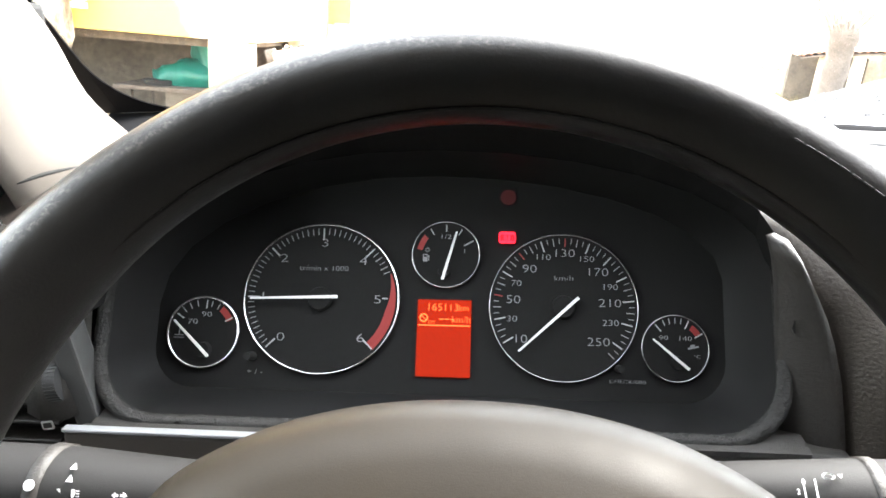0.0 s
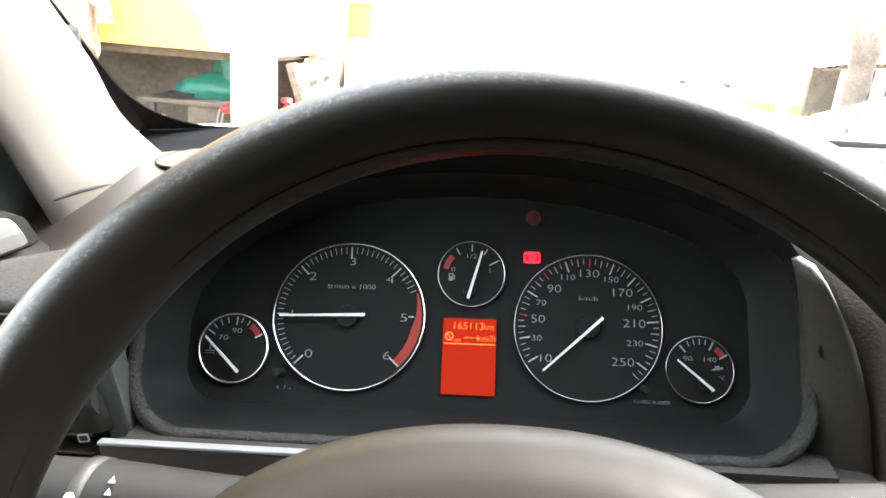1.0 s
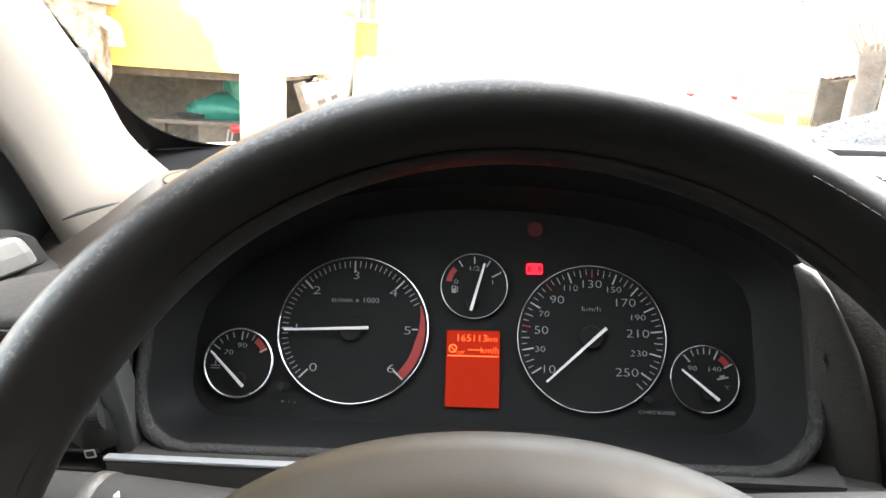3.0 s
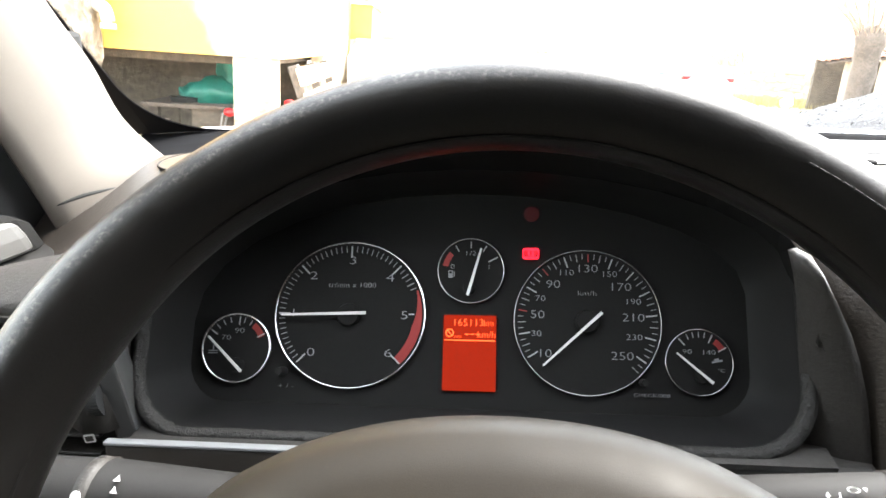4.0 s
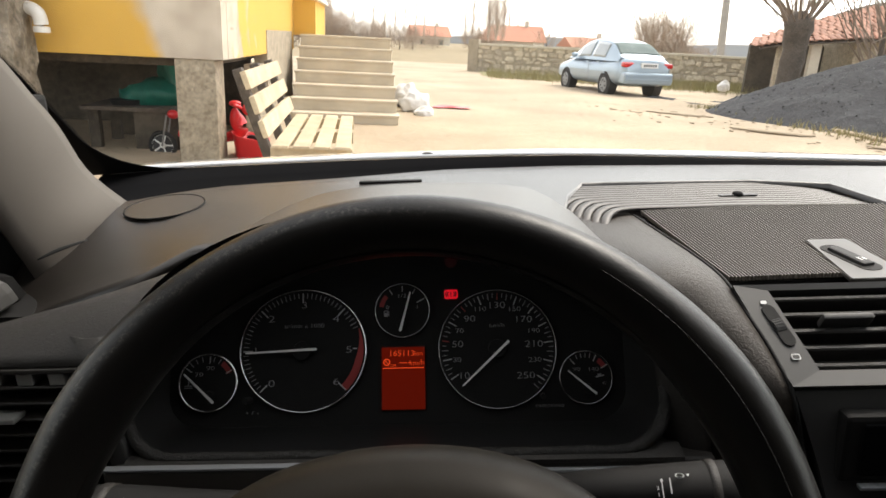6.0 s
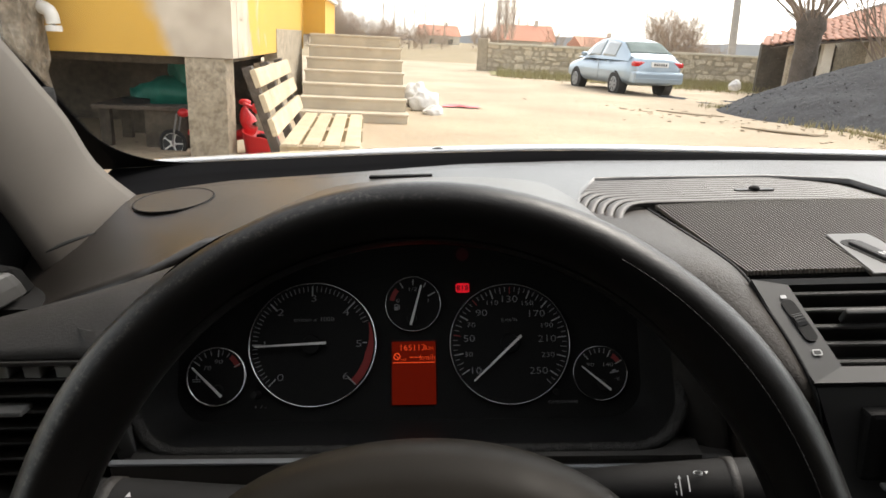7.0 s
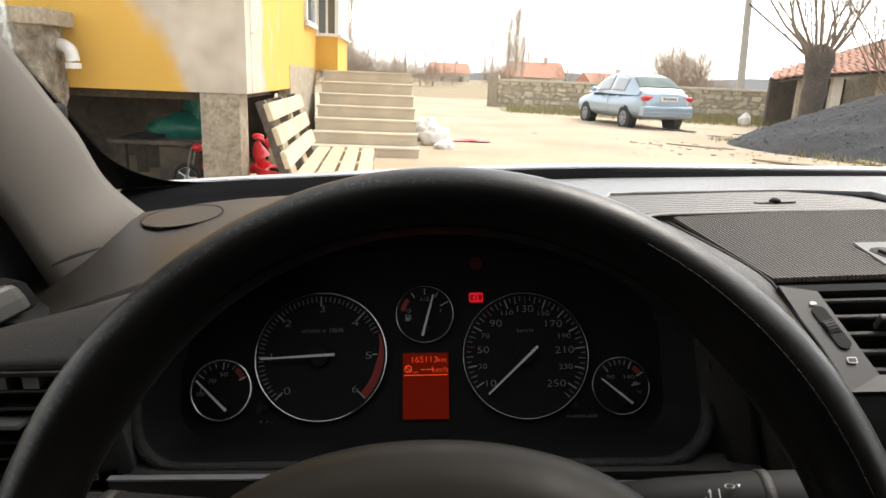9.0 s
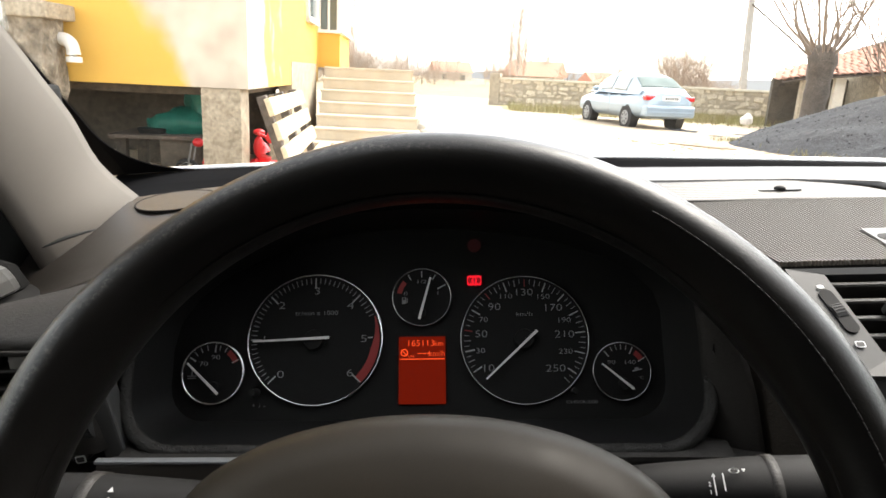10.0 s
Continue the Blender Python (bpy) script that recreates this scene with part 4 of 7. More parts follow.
# demister slot
bm = box((-0.042, -0.005, -0.002), (0.042, 0.005, 0.0018), 0.0015)
thing("demister_slot", "narrow black demister slot in the dashboard top", "vent", at=CAR @ pose(-0.0605, 0.767, pad_z(-0.0605, 0.767) + 0.0012, 0, 1, 4), bm=bm, material=M["black"])
# slot at the pillar's foot
bm = tube(spline([(-0.398, 0.521, 1.0025), (-0.384, 0.538, 1.0080), (-0.365, 0.560, 1.0115)], 3), [0.0010, 0.0024, 0.0034, 0.0038, 0.0034, 0.0024, 0.0010], 8, flat=0.5)
foot = thing("side_demister", "dark side window demister slit at the pillar foot", "vent", at=CAR, bm=bm, material=M["black"], smooth=True)


# ---- vents ----
def thumbwheel(parent, at):
    bm = cyl((-0.004, 0, 0), (0.004, 0, 0), 0.0135, n=36)
    for i in range(36):
        a = 2 * math.pi * i / 36
        box((-0.004, 0.0132, -0.0004), (0.004, 0.0140, 0.0004), bm=bm, m=Matrix.Rotation(a, 4, "X"))
    return part("thumbwheel", bm, M["rubber"], parent, "ribbed black thumbwheel", at=at)


VP = Matrix(((1, 0, 0, 0.2515), (0, 0.832, -0.555, 0.396), (0, 0.555, 0.832, 1.002), (0, 0, 0, 1)))
vent = thing("centre_vent", "silver-framed centre air vent with black slats", "air vent", at=CAR @ VP)
LV = 0.0905
inner = [(0.0270, -0.0050), (0.1900, -0.0050), (0.1750, -0.0770), (0.0420, -0.0770)]
outer = [(0.0, 0.0), (0.2170, 0.0), (0.1990, -LV), (0.0180, -LV)]
bm = bmesh.new()
o = [bm.verts.new((x, y, 0.0)) for x, y in outer]
i_ = [bm.verts.new((x, y, -0.0015)) for x, y in inner]
d_ = [bm.verts.new((x, y, -0.030)) for x, y in inner]
u_ = [bm.verts.new((x, y, -0.030)) for x, y in outer]
for k in range(4):
    j = (k + 1) % 4
    bm.faces.new((o[k], o[j], i_[j], i_[k]))
    bm.faces.new((i_[k], i_[j], d_[j], d_[k]))
    bm.faces.new((o[j], o[k], u_[k], u_[j]))
bmesh.ops.recalc_face_normals(bm, faces=bm.faces)
part("frame", bm, M["vent_silver"], vent, "satin silver frame")
part("duct", box((0.022, -0.082, -0.045), (0.195, -0.001, -0.031)), M["black"], vent)
for k in range(5):
    y = -0.0115 - 0.0150 * k
    x0 = 0.0270 + 0.015 * (-y - 0.005) / 0.072
    x1 = 0.1900 - 0.015 * (-y - 0.005) / 0.072
    part("slat", box((x0, y - 0.0022, -0.022), (x1, y + 0.0022, -0.004), 0.0012, 1), M["dash"], vent)
part("tab", box((0.056, -0.0385, -0.006), (0.094, -0.0335, 0.0075), 0.0016), M["vent_silver"], vent, "silver adjusting tab")
part("wheel_slot", plate2d(rounded(-0.0050, -0.019, 0.0050, 0.019, 0.005), -0.001, 0.0006), M["black"], vent, at=pose(0.0242, -0.0385, 0, 0, 0, 14))
thumbwheel(vent, pose(0.0242, -0.0385, -0.0118, 0, 0, 14))
bm = plate2d(rounded(-0.0032, -0.0024, 0.0032, 0.0024, 0.001), 0.0003, 0.0006)
part("open_sign", bm, M["white_print"], vent, at=pose(0.0278, -0.0665, 0))
part("open_sign", plate2d(rounded(-0.0024, -0.0016, 0.0024, 0.0016, 0.0006), 0.0006, 0.0008), M["vent_silver"], vent, at=pose(0.0278, -0.0665, 0))
part("closed_sign", plate2d(rounded(-0.0022, -0.0015, 0.0022, 0.0015, 0.001), 0.0003, 0.0006), M["white_print"], vent, at=pose(0.0190, -0.0175, 0))

side = thing("side_vent", "black side air vent with a silver tab beside the wheel", "air vent", at=CAR @ pose(-0.258, 0.349, 0.965))
part("frame", box((-0.20, -0.001, -0.004), (0.004, 0.010, 0.0), 0.001), M["dash"], side)
part("edge_frame", box((-0.0035, -0.012, -0.115), (0.0125, 0.006, -0.016), 0.002, m=pose(0, 0, 0, 0, -9, 0)), M["vent_silver"], side, "satin grey vent edge")
part("duct", box((-0.20, 0.030, -0.115), (-0.004, 0.034, -0.004)), M["black"], side)
for k in range(7):
    z = -0.017 - 0.0142 * k
    part("slat", box((-0.20, 0.001, z - 0.0012), (-0.006 - 0.0012 * k, 0.018, z + 0.0012), 0.0008, 1), M["dash"], side)
for k in range(6):
    x = -0.022 - 0.026 * k
    part("fin", box((x - 0.013, 0.0015, -0.0150), (x, 0.021, -0.0050), 0.0005, 1), M["satin"], side)
# pale satin colour imitates the sky's reflection on the tab
part("tab", box((-0.095, -0.008, -0.0440), (-0.0640, 0.008, -0.0395), 0.0012), M["satin"], side, "adjusting tab coloured pale for reflected sky")
thumbwheel(side, pose(0.0015, -0.006, -0.052, 0, -9, 0))
part("open_sign", plate2d(rounded(-0.0040, -0.0030, 0.0040, 0.0030, 0.001), 0, 0.0004), M["white_print"], side, at=pose(-0.0085, -0.0135, -0.080, 90, -9, 0))
part("sign_field", plate2d(rounded(-0.0028, -0.0018, 0.0028, 0.0018, 0.0006), 0, 0.0004), M["dash"], side, at=pose(-0.0085, -0.0139, -0.080, 90, -9, 0))

# ---- centre top: ribbed bands and fine grille ----
grille = thing("top_grille", "finely slotted black grille on the dashboard centre", "grille", at=CAR)
GX0, GX1 = (0.2320, 0.2590), (0.4900, 0.4680)
GY = (0.604, 0.420)
GZ = (1.0105, 0.9965)
lerp = lambda a, b, k: a + (b - a) * k
NB = 72
bm = bmesh.new()
for i in range(NB):
    u = i / (NB - 1)
    a = Vector((lerp(GX0[0], GX1[0], u), GY[0] + 0.012 * math.sin(math.pi * u), GZ[0]))
    b = Vector((lerp(GX0[1], GX1[1], u), GY[1] + 0.003 * math.sin(math.pi * u), GZ[1]))
    s = Vector((0.00075, 0, 0))
    h = Vector((0, 0, 0.0040))
    loft([[a - s, a + s, a + s * 0.7 + h, a - s * 0.7 + h], [b - s, b + s, b + s * 0.7 + h, b - s * 0.7 + h]], bm=bm)
part("slats", bm, M["slat"], grille, "rows of fine slats")
bm = sheet([[(lerp(GX0[0], GX1[0], u / 8), GY[0] + 0.012, GZ[0] - 0.009) for u in range(9)], [(lerp(GX0[1], GX1[1], u / 8), GY[1], GZ[1] - 0.009) for u in range(9)]], 0.004)
part("backing", bm, M["black"], grille)
bm = bmesh.new()
for j in range(1, 26):
    k = j / 26
    x0, x1 = lerp(GX0[0], GX0[1], k), lerp(GX1[0], GX1[1], k)
    y, z = lerp(GY[0], GY[1], k) + 0.004, lerp(GZ[0], GZ[1], k)
    box((x0, y - 0.0006, z - 0.005), (x1, y + 0.0006, z + 0.0012), bm=bm)
part("lattice", bm, M["black"], grille)
slider = thing("vent_slider", "silver panel with a black rocker on the grille", "control", at=CAR @ pose(0.372, 0.453, 1.0028, 4.5, 0, 0))
part("plate", plate2d([(-0.014, 0.046), (0.024, 0.046), (0.030, -0.045), (-0.020, -0.045)], -0.003, 0.0012, bevel=0.0008), M["plate_silver"], slider)
part("recess", plate2d(rounded(-0.010, -0.030, 0.010, 0.030, 0.009), 0.0005, 0.0016), M["black"], slider, at=pose(0.003, 0, 0, 0, 0, 14))
part("rocker", box((-0.006, -0.021, -0.001), (0.006, 0.021, 0.0035), 0.0022), M["rubber"], slider, at=pose(0.003, 0, 0.001, 0, 0, 14))
part("sign", box((-0.003, -0.015, 0.0036), (-0.001, -0.009, 0.0039)), M["white_print"], slider, at=pose(0.003, 0, 0.001, 0, 0, 14))
part("sign", box((0.001, -0.015, 0.0036), (0.003, -0.009, 0.0039)), M["white_print"], slider, at=pose(0.003, 0, 0.001, 0, 0, 14))

ribs = thing("ribbed_band", "ribbed grey dashboard band curving towards the hood", "trim", at=CAR)
for k in range(11):
    y = 0.617 + 0.0115 * k
    xl = 0.207 - 0.0075 * k
    path = [(0.500 - 0.002 * k, y - 0.030, 1.006), (0.43, y - 0.004, 1.011), (0.36, y + 0.002, 1.013), (0.28, y - 0.002, 1.014), (xl + 0.012, y - 0.008, 1.0155),
            (xl - 0.010, y - 0.022, 1.0150), (xl - 0.021, y - 0.044, 1.0100), (xl - 0.026, y - 0.070, 1.000)]
    part("rib", tube(spline(path, 5), 0.0052, 10, flat=0.50), M["rib"], ribs, smooth=True)
# black bed paints the groove shade between the ribs
part("bed", sheet([[(x, y, 1.0065 - 0.03 * max(0, 0.19 - x)) for x in (0.13, 0.18, 0.24, 0.30, 0.36, 0.42, 0.50)] for y in (0.59, 0.64, 0.69, 0.78)], 0.01), M["black"], ribs)
sens = thing("light_sensor", "small black light sensor dome on the ribbed band", "sensor", at=CAR @ pose(0.357, 0.657, 1.0165))
part("base", plate2d(rounded(-0.022, -0.005, 0.022, 0.005, 0.004), -0.002, 0.0006), M["vent_silver"], sens)
part("dome", ball((0, 0, 0.001), 0.0062, 8, scale=(1, 1, 0.6)), M["black"], sens, smooth=True)

# arm between hood and console
arm = thing("console_arm", "leather-grained dashboard arm running down beside the console", "trim", at=CAR)
edge_r = [(0.221, 0.612, 1.010), (0.232, 0.54, 1.008), (0.246, 0.46, 1.004), (0.2510, 0.41, 1.000), (0.2550, 0.375, 0.986), (0.2630, 0.345, 0.967), (0.2690, 0.320, 0.945), (0.2790, 0.318, 0.905), (0.2960, 0.318, 0.845), (0.310, 0.318, 0.78)]
edge_l = [(0.085, 0.600, 1.004), (0.125, 0.52, 1.006), (0.160, 0.45, 1.010), (0.1795, 0.385, 1.011), (0.1965, 0.364, 0.982), (0.2105, 0.356, 0.950), (0.2205, 0.350, 0.910), (0.227, 0.346, 0.870), (0.232, 0.345, 0.81), (0.236, 0.345, 0.75)]
L_, R_ = spline(edge_l, 4), spline(edge_r, 4)
g1 = []
for a, b in zip(L_, R_):
    row = []
    d = b - a
    for i in range(9):
        u = i / 8
        nrm = Vector((-0.25, -0.35, 0.9)).normalized()
        row.append(a + d * u + nrm * (0.013 * min(1, max(0.2, (0.60 - a.y) / 0.17)) * math.sin(math.pi * u) ** 0.8))
    g1.append(row)
part("arm_pad", sheet(g1, 0.008), M["arm"], arm, "leather-grained pad", smooth=True)
part("seam", tube([p + Vector((0.0010, 0, 0.000)) for p in R_], 0.0015, 6), M["black"], arm, "dark seam beside the console", smooth=True)

# console front under the vent
cons = thing("centre_console", "dark grey centre console with a recessed screen", "console", at=CAR)
part("fascia", loft([[(0.272, 0.3225, 0.9475), (0.466, 0.3225, 0.9475), (0.466, 0.36, 0.9475), (0.272, 0.36, 0.9475)],
                     [(0.292, 0.315, 0.890), (0.452, 0.315, 0.890), (0.452, 0.36, 0.890), (0.292, 0.36, 0.890)],
                     [(0.305, 0.305, 0.840), (0.440, 0.305, 0.840), (0.440, 0.36, 0.840), (0.305, 0.36, 0.840)],
                     [(0.330, 0.295, 0.700), (0.420, 0.295, 0.700), (0.420, 0.36, 0.700), (0.330, 0.36, 0.700)]]), M["fascia"], cons, "dark satin fascia")
part("screen_frame", box((0.303, 0.308, 0.880), (0.44, 0.322, 0.934), 0.004), M["black"], cons)
part("screen", box((0.316, 0.3062, 0.886), (0.43, 0.312, 0.928), 0.002), M["frit"], cons, "dark switched-off screen")
part("bright_line", box((0.318, 0.3035, 0.8755), (0.43, 0.310, 0.8785), 0.001), M["silver"], cons)

# ---- pillar, windscreen, body ----
pr = [(-0.388, 0.725, 1.010), (-0.394, 0.700, 1.027), (-0.421, 0.68, 1.069), (-0.427, 0.65, 1.125), (-0.427, 0.61, 1.166), (-0.425, 0.57, 1.204), (-0.41, 0.42, 1.32), (-0.38, 0.20, 1.42)]
pl = [(-0.418, 0.550, 0.960), (-0.423, 0.54, 0.988), (-0.428, 0.528, 1.022), (-0.430, 0.505, 1.065), (-0.430, 0.47, 1.11), (-0.428, 0.43, 1.15), (-0.42, 0.28, 1.27), (-0.40, 0.08, 1.40)]
L_, R_ = spline(pl, 4), spline(pr, 4)
g1 = []
for a, b in zip(L_, R_):
    row = []
    for i in range(9):
        u = i / 8
        row.append(a + (b - a) * u + Vector((0.020, -0.016, 0.010)) * math.sin(math.pi * u) ** 0.8)
    g1.append(row)
thing("pillar_trim", "cream-grey windscreen pillar trim", "pillar trim", kind="structure", at=CAR, bm=sheet(g1, 0.006), material=M["pillar"], smooth=True)

ws_base = [(-0.500, 0.862, 1.034), (-0.40, 0.875, 1.0345), (-0.307, 0.885, 1.0345), (-0.067, 0.910, 1.0325), (0.189, 0.905, 1.030), (0.426, 0.880, 1.022), (0.70, 0.84, 1.012), (1.0, 0.77, 1.004), (1.22, 0.68, 1.0)]
base_s = spline(ws_base, 5)
grid = []
for k in range(9):
    u = k / 8
    row = []
    for p in base_s:
        bow = math.sin(math.pi * min(1, max(0, (p.x + 0.5) / 1.72)))
        row.append((p.x * 1.0 + (0.36 - p.x) * 0.16 * u, p.y + (0.02 - p.y + 0.10 * bow) * u, p.z + (1.47 - p.z + 0.03 * bow) * u + 0.05 * math.sin(math.pi * u)))
    grid.append(row)
windscreen = thing("windscreen", "clear slightly dusty windscreen", "windscreen", kind="structure", at=CAR, bm=sheet(grid), material=M["glass"], smooth=True)
windscreen.data.flip_normals()
windscreen.visible_shadow = False
# black border and seal along the foot
fr = []
for k in (0.0, 0.3, 0.7, 1.0):
    row = []
    for p in base_s:
        xl = p.x + 0.10 * max(0, -0.36 - p.x) * 5 * k
        q = Vector((xl, ws_y(xl) - 0.012, pad_z(xl, ws_y(xl)) - 0.004))
        row.append(Vector((p.x, p.y - 0.002, p.z)).lerp(q, k) - Vector((0, 0, 0.010 * math.sin(math.pi * k) * (p.x < 0.2))))
    fr.append(row)
border = thing("windscreen_border", "black ceramic border along the windscreen foot", "windscreen border", kind="structure", at=CAR, bm=sheet(fr, 0.003), material=M["frit"], smooth=True)
left_edge = [Vector(grid[k][0]) for k in range(9)]
bm = sheet([[p + Vector((-0.05, -0.004, -0.002)), p + Vector((0.012, -0.006, 0.0))] for p in left_edge], 0.002)
thing("windscreen_border", "black ceramic border along the windscreen edge", "windscreen border", kind="structure", at=CAR, bm=bm, material=M["frit"])
bm = bmesh.new()
for k in range(150):
    u = k / 149 * 0.5
    i = min(7, int(u * 8))
    p = left_edge[i].lerp(left_edge[i + 1], u * 8 - i)
    for j in range(2):
        ball(p + Vector((0.0132 + 0.0022 * j, -0.006, 0.0)), 0.0008 - 0.0002 * j, 3, bm=bm)
for k in range(70):
    q = base_s[0].lerp(base_s[10], k / 69)
    for j in range(2):
        ball(q + Vector((0, -0.0045 + 0.001 * j, 0.0012 + 0.0022 * j)), 0.0008 - 0.0002 * j, 3, bm=bm)
dots = thing("border_dots", "rows of black dots fading along the windscreen border", "windscreen border", kind="stuff", at=CAR, bm=bm, material=M["frit"])
# rounded black corner where the border turns up beside the pillar
c0 = left_edge[0] + Vector((0.009, -0.007, 0.0))
pu = left_edge[0].lerp(left_edge[1], 0.95) + Vector((0.0115, -0.007, 0.0))
qb = base_s[6] + Vector((0, -0.004, 0.001))
arc = [pu * (1 - k) ** 2 + c0.lerp((pu + qb) / 2, 0.18) * 2 * k * (1 - k) + qb * k * k for k in [i / 14 for i in range(15)]]
bm = sheet([[c0.lerp(p, 0.02) for p in arc], arc], 0.0015)
thing("windscreen_border", "rounded black corner of the ceramic border", "windscreen border", kind="structure", at=CAR, bm=bm, material=M["frit"])
# bright rear edge of the bonnet, and the cowl with its nozzles
bon = thing("bonnet", "pale silver bonnet edge outside the windscreen", "bonnet", kind="structure", at=CAR)
g1 = []
for dy, dz in ((0.030, -0.0005), (0.06, 0.000), (0.16, -0.012), (0.45, -0.090), (0.75, -0.21), (0.95, -0.36)):
    g1.append([(p.x * (1 - 0.05 * dy), p.y + dy, p.z + dz) for p in base_s])
part("panel", sheet(g1, 0.004), M["bonnet"], bon, smooth=True)
for x in (-0.02, 0.40):
    p = Vector((x, 0.955, 1.030 - 0.015 * (x > 0.2)))
    noz = thing("washer_nozzle", "small black washer nozzle at the bonnet edge", "nozzle", group="washer nozzles", at=CAR @ Matrix.Translation(p), bm=ball((0, 0, 0), 0.008, 6, scale=(1.4, 1, 0.55)), material=M["rubber"])

# door corner and shell round the camera
door = thing("front_door", "dark door panel with a silver handle surround", "car door", at=CAR)
part("panel", box((-0.56, -0.75, 0.35), (-0.470, 0.56, 0.945), 0.02), M["dash"], door)
part("corner_cover", loft([[(x + dx, y + ds * dz, z + dz) for dx, dz in ((-0.05, -h), (-0.006, -h), (0, -h * 0.75), (0, h * 0.75), (-0.006, h), (-0.05, h))]
                           for x, y, z, h, ds in ((-0.412, -0.10, 0.984, 0.022, 0), (-0.412, 0.30, 0.984, 0.022, 0), (-0.411, 0.46, 0.984, 0.0215, -0.4), (-0.412, 0.495, 0.982, 0.0200, -0.6), (-0.416, 0.512, 0.979, 0.015, -0.6), (-0.424, 0.520, 0.976, 0.006, -0.6))]), M["liner"], door, "black cover round the handle", smooth=False)
part("handle_surround", loft([[(x + dx, y + ds * dz, z + dz) for dx, dz in ((-0.02, -h), (-0.003, -h), (0, -h * 0.8), (0.001, 0), (0, h * 0.8), (-0.003, h), (-0.02, h))]
                              for x, y, z, h, ds in ((-0.402, -0.10, 0.985, 0.0155, 0), (-0.401, 0.30, 0.985, 0.0155, 0), (-0.400, 0.44, 0.985, 0.0150, -0.4), (-0.400, 0.470, 0.985, 0.0148, -0.6), (-0.401, 0.479, 0.9848, 0.0135, -0.6), (-0.404, 0.483, 0.9845, 0.010, -0.6))]), M["handle_satin"], door, "satin grey surround", smooth=False)
part("mirror_patch", box((-0.475, 0.40, 0.940), (-0.452, 0.68, 1.16), 0.006), M["black"], door, "black mirror corner cover")
shell = thing("car_shell", "pale cloth headliner and dark lower shell of the car", "car body", kind="structure", at=CAR)
part("headliner", box((-0.42, -2.0, 1.475), (1.16, 0.08, 1.52), 0.02), M["headliner"], shell)
part("passenger_side", box((1.20, -2.0, 0.30), (1.30, 0.60, 0.95), 0.02), M["dash"], shell)
part("rear_side", box((-0.56, -2.0, 0.30), (-0.470, -0.76, 0.95), 0.02), M["dash"], shell)
# unseen dark wall added behind the camera to cut the cabin light
part("rear_light_block", box((-0.56, -0.80, 0.30), (1.30, -0.70, 1.475), 0.02), M["seat"], shell)
part("rear_shelf", box((-0.56, -2.15, 0.30), (1.30, -1.60, 0.98), 0.02), M["dash"], shell)
part("floor_pan", box((-0.56, -2.1, 0.24), (1.30, 0.9, 0.30)), M["seat"], shell)
for x in (-0.47, 1.19):
    part("centre_pillar", box((x, -0.62, 0.9), (x + 0.03, -0.50, 1.49), 0.008), M["pillar"], shell)
    part("rear_pillar", box((x, -2.0, 0.9), (x + 0.05, -1.62, 1.49), 0.008), M["pillar"], shell)
    part("roof_rail", box((x, -2.0, 1.44), (x + 0.06, 0.10, 1.50), 0.01), M["pillar"], shell)
part("far_pillar", tube([(1.18, 0.66, 1.0), (1.15, 0.40, 1.3), (1.10, 0.06, 1.48)], 0.03, 8), M["pillar"], shell, smooth=True)
part("bulkhead", box((-0.6, 0.46, 0.24), (1.3, 0.5, 0.945)), M["black"], shell)
# unseen boxes added to stop light leaking in below the top pad
part("dash_light_stop", box((-0.6, 0.46, 0.90), (1.3, 0.80, 0.965)), M["black"], shell)
part("dash_light_stop", box((-0.56, 0.80, 0.90), (1.28, 0.83, 1.00)), M["black"], shell)
for x in (-0.462, 1.195):
    pane = part("side_glass", box((x - 0.002, -0.12, 0.94), (x + 0.002, 0.62, 1.47)), M["tint"], shell, "tinted side glass")
    pane.visible_shadow = True
    # unseen panel added to block side light from the wheel's face
    part("side_light_block", box((x - 0.02, -0.78, 0.90), (x + 0.02, -0.121, 1.49)), M["seat"], shell, "dark unseen panel blocking side light behind the camera")

# ================= outside =================
rng = random.Random(7)


def ground_z(x, y):
    z = -0.035 * min(1, max(0, (y - 14) / 6)) + 0.02 * noise.noise(Vector((x * 0.5, y * 0.5, 0)))
    z += -0.05 * min(1, max(0, (x - 3) / 4)) * min(1, max(0, (y - 12) / 6))
    z -= 0.10 * min(1, max(0, (-1.2 - x) / 0.5)) * min(1, max(0, (y - 4.5) / 1.0)) * (y < 9)
    return z


def axis_steps(lo, hi, near, far):
    out, v = [], lo
    while v < hi:
        out.append(v)
        v += near if -8 < v < 32 else far
    return out + [hi]


gx = axis_steps(-300, 300, 0.8, 20)
gy = axis_steps(-60, 900, 0.8, 25)
ground = thing("ground", "pale packed earth yard running out to dry fields", "ground", kind="structure",
               bm=sheet([[(x, y, ground_z(x, y) if abs(x) < 40 and y < 40 else -0.035) for x in gx] for y in gy]), material=M["dirt"], smooth=True)
field = thing("field", "dry yellow-brown grass field beyond the yard", "field", kind="structure",
              bm=sheet([[(x, y + 0.10 * x * (y < 60) * (x < 2), -0.08 if y < 32 else 0.0) for x in (-200, -80, -30, -10, -3, 2, 10, 40, 200)] for y in (31, 45, 80, 200, 600)]), material=M["grass"])

# ---- yellow house ----
HM = Matrix(((0.993, -0.12, 0, -2.17), (0.12, 0.993, 0, 6.0), (0, 0, 1, 0), (0, 0, 0, 1)))


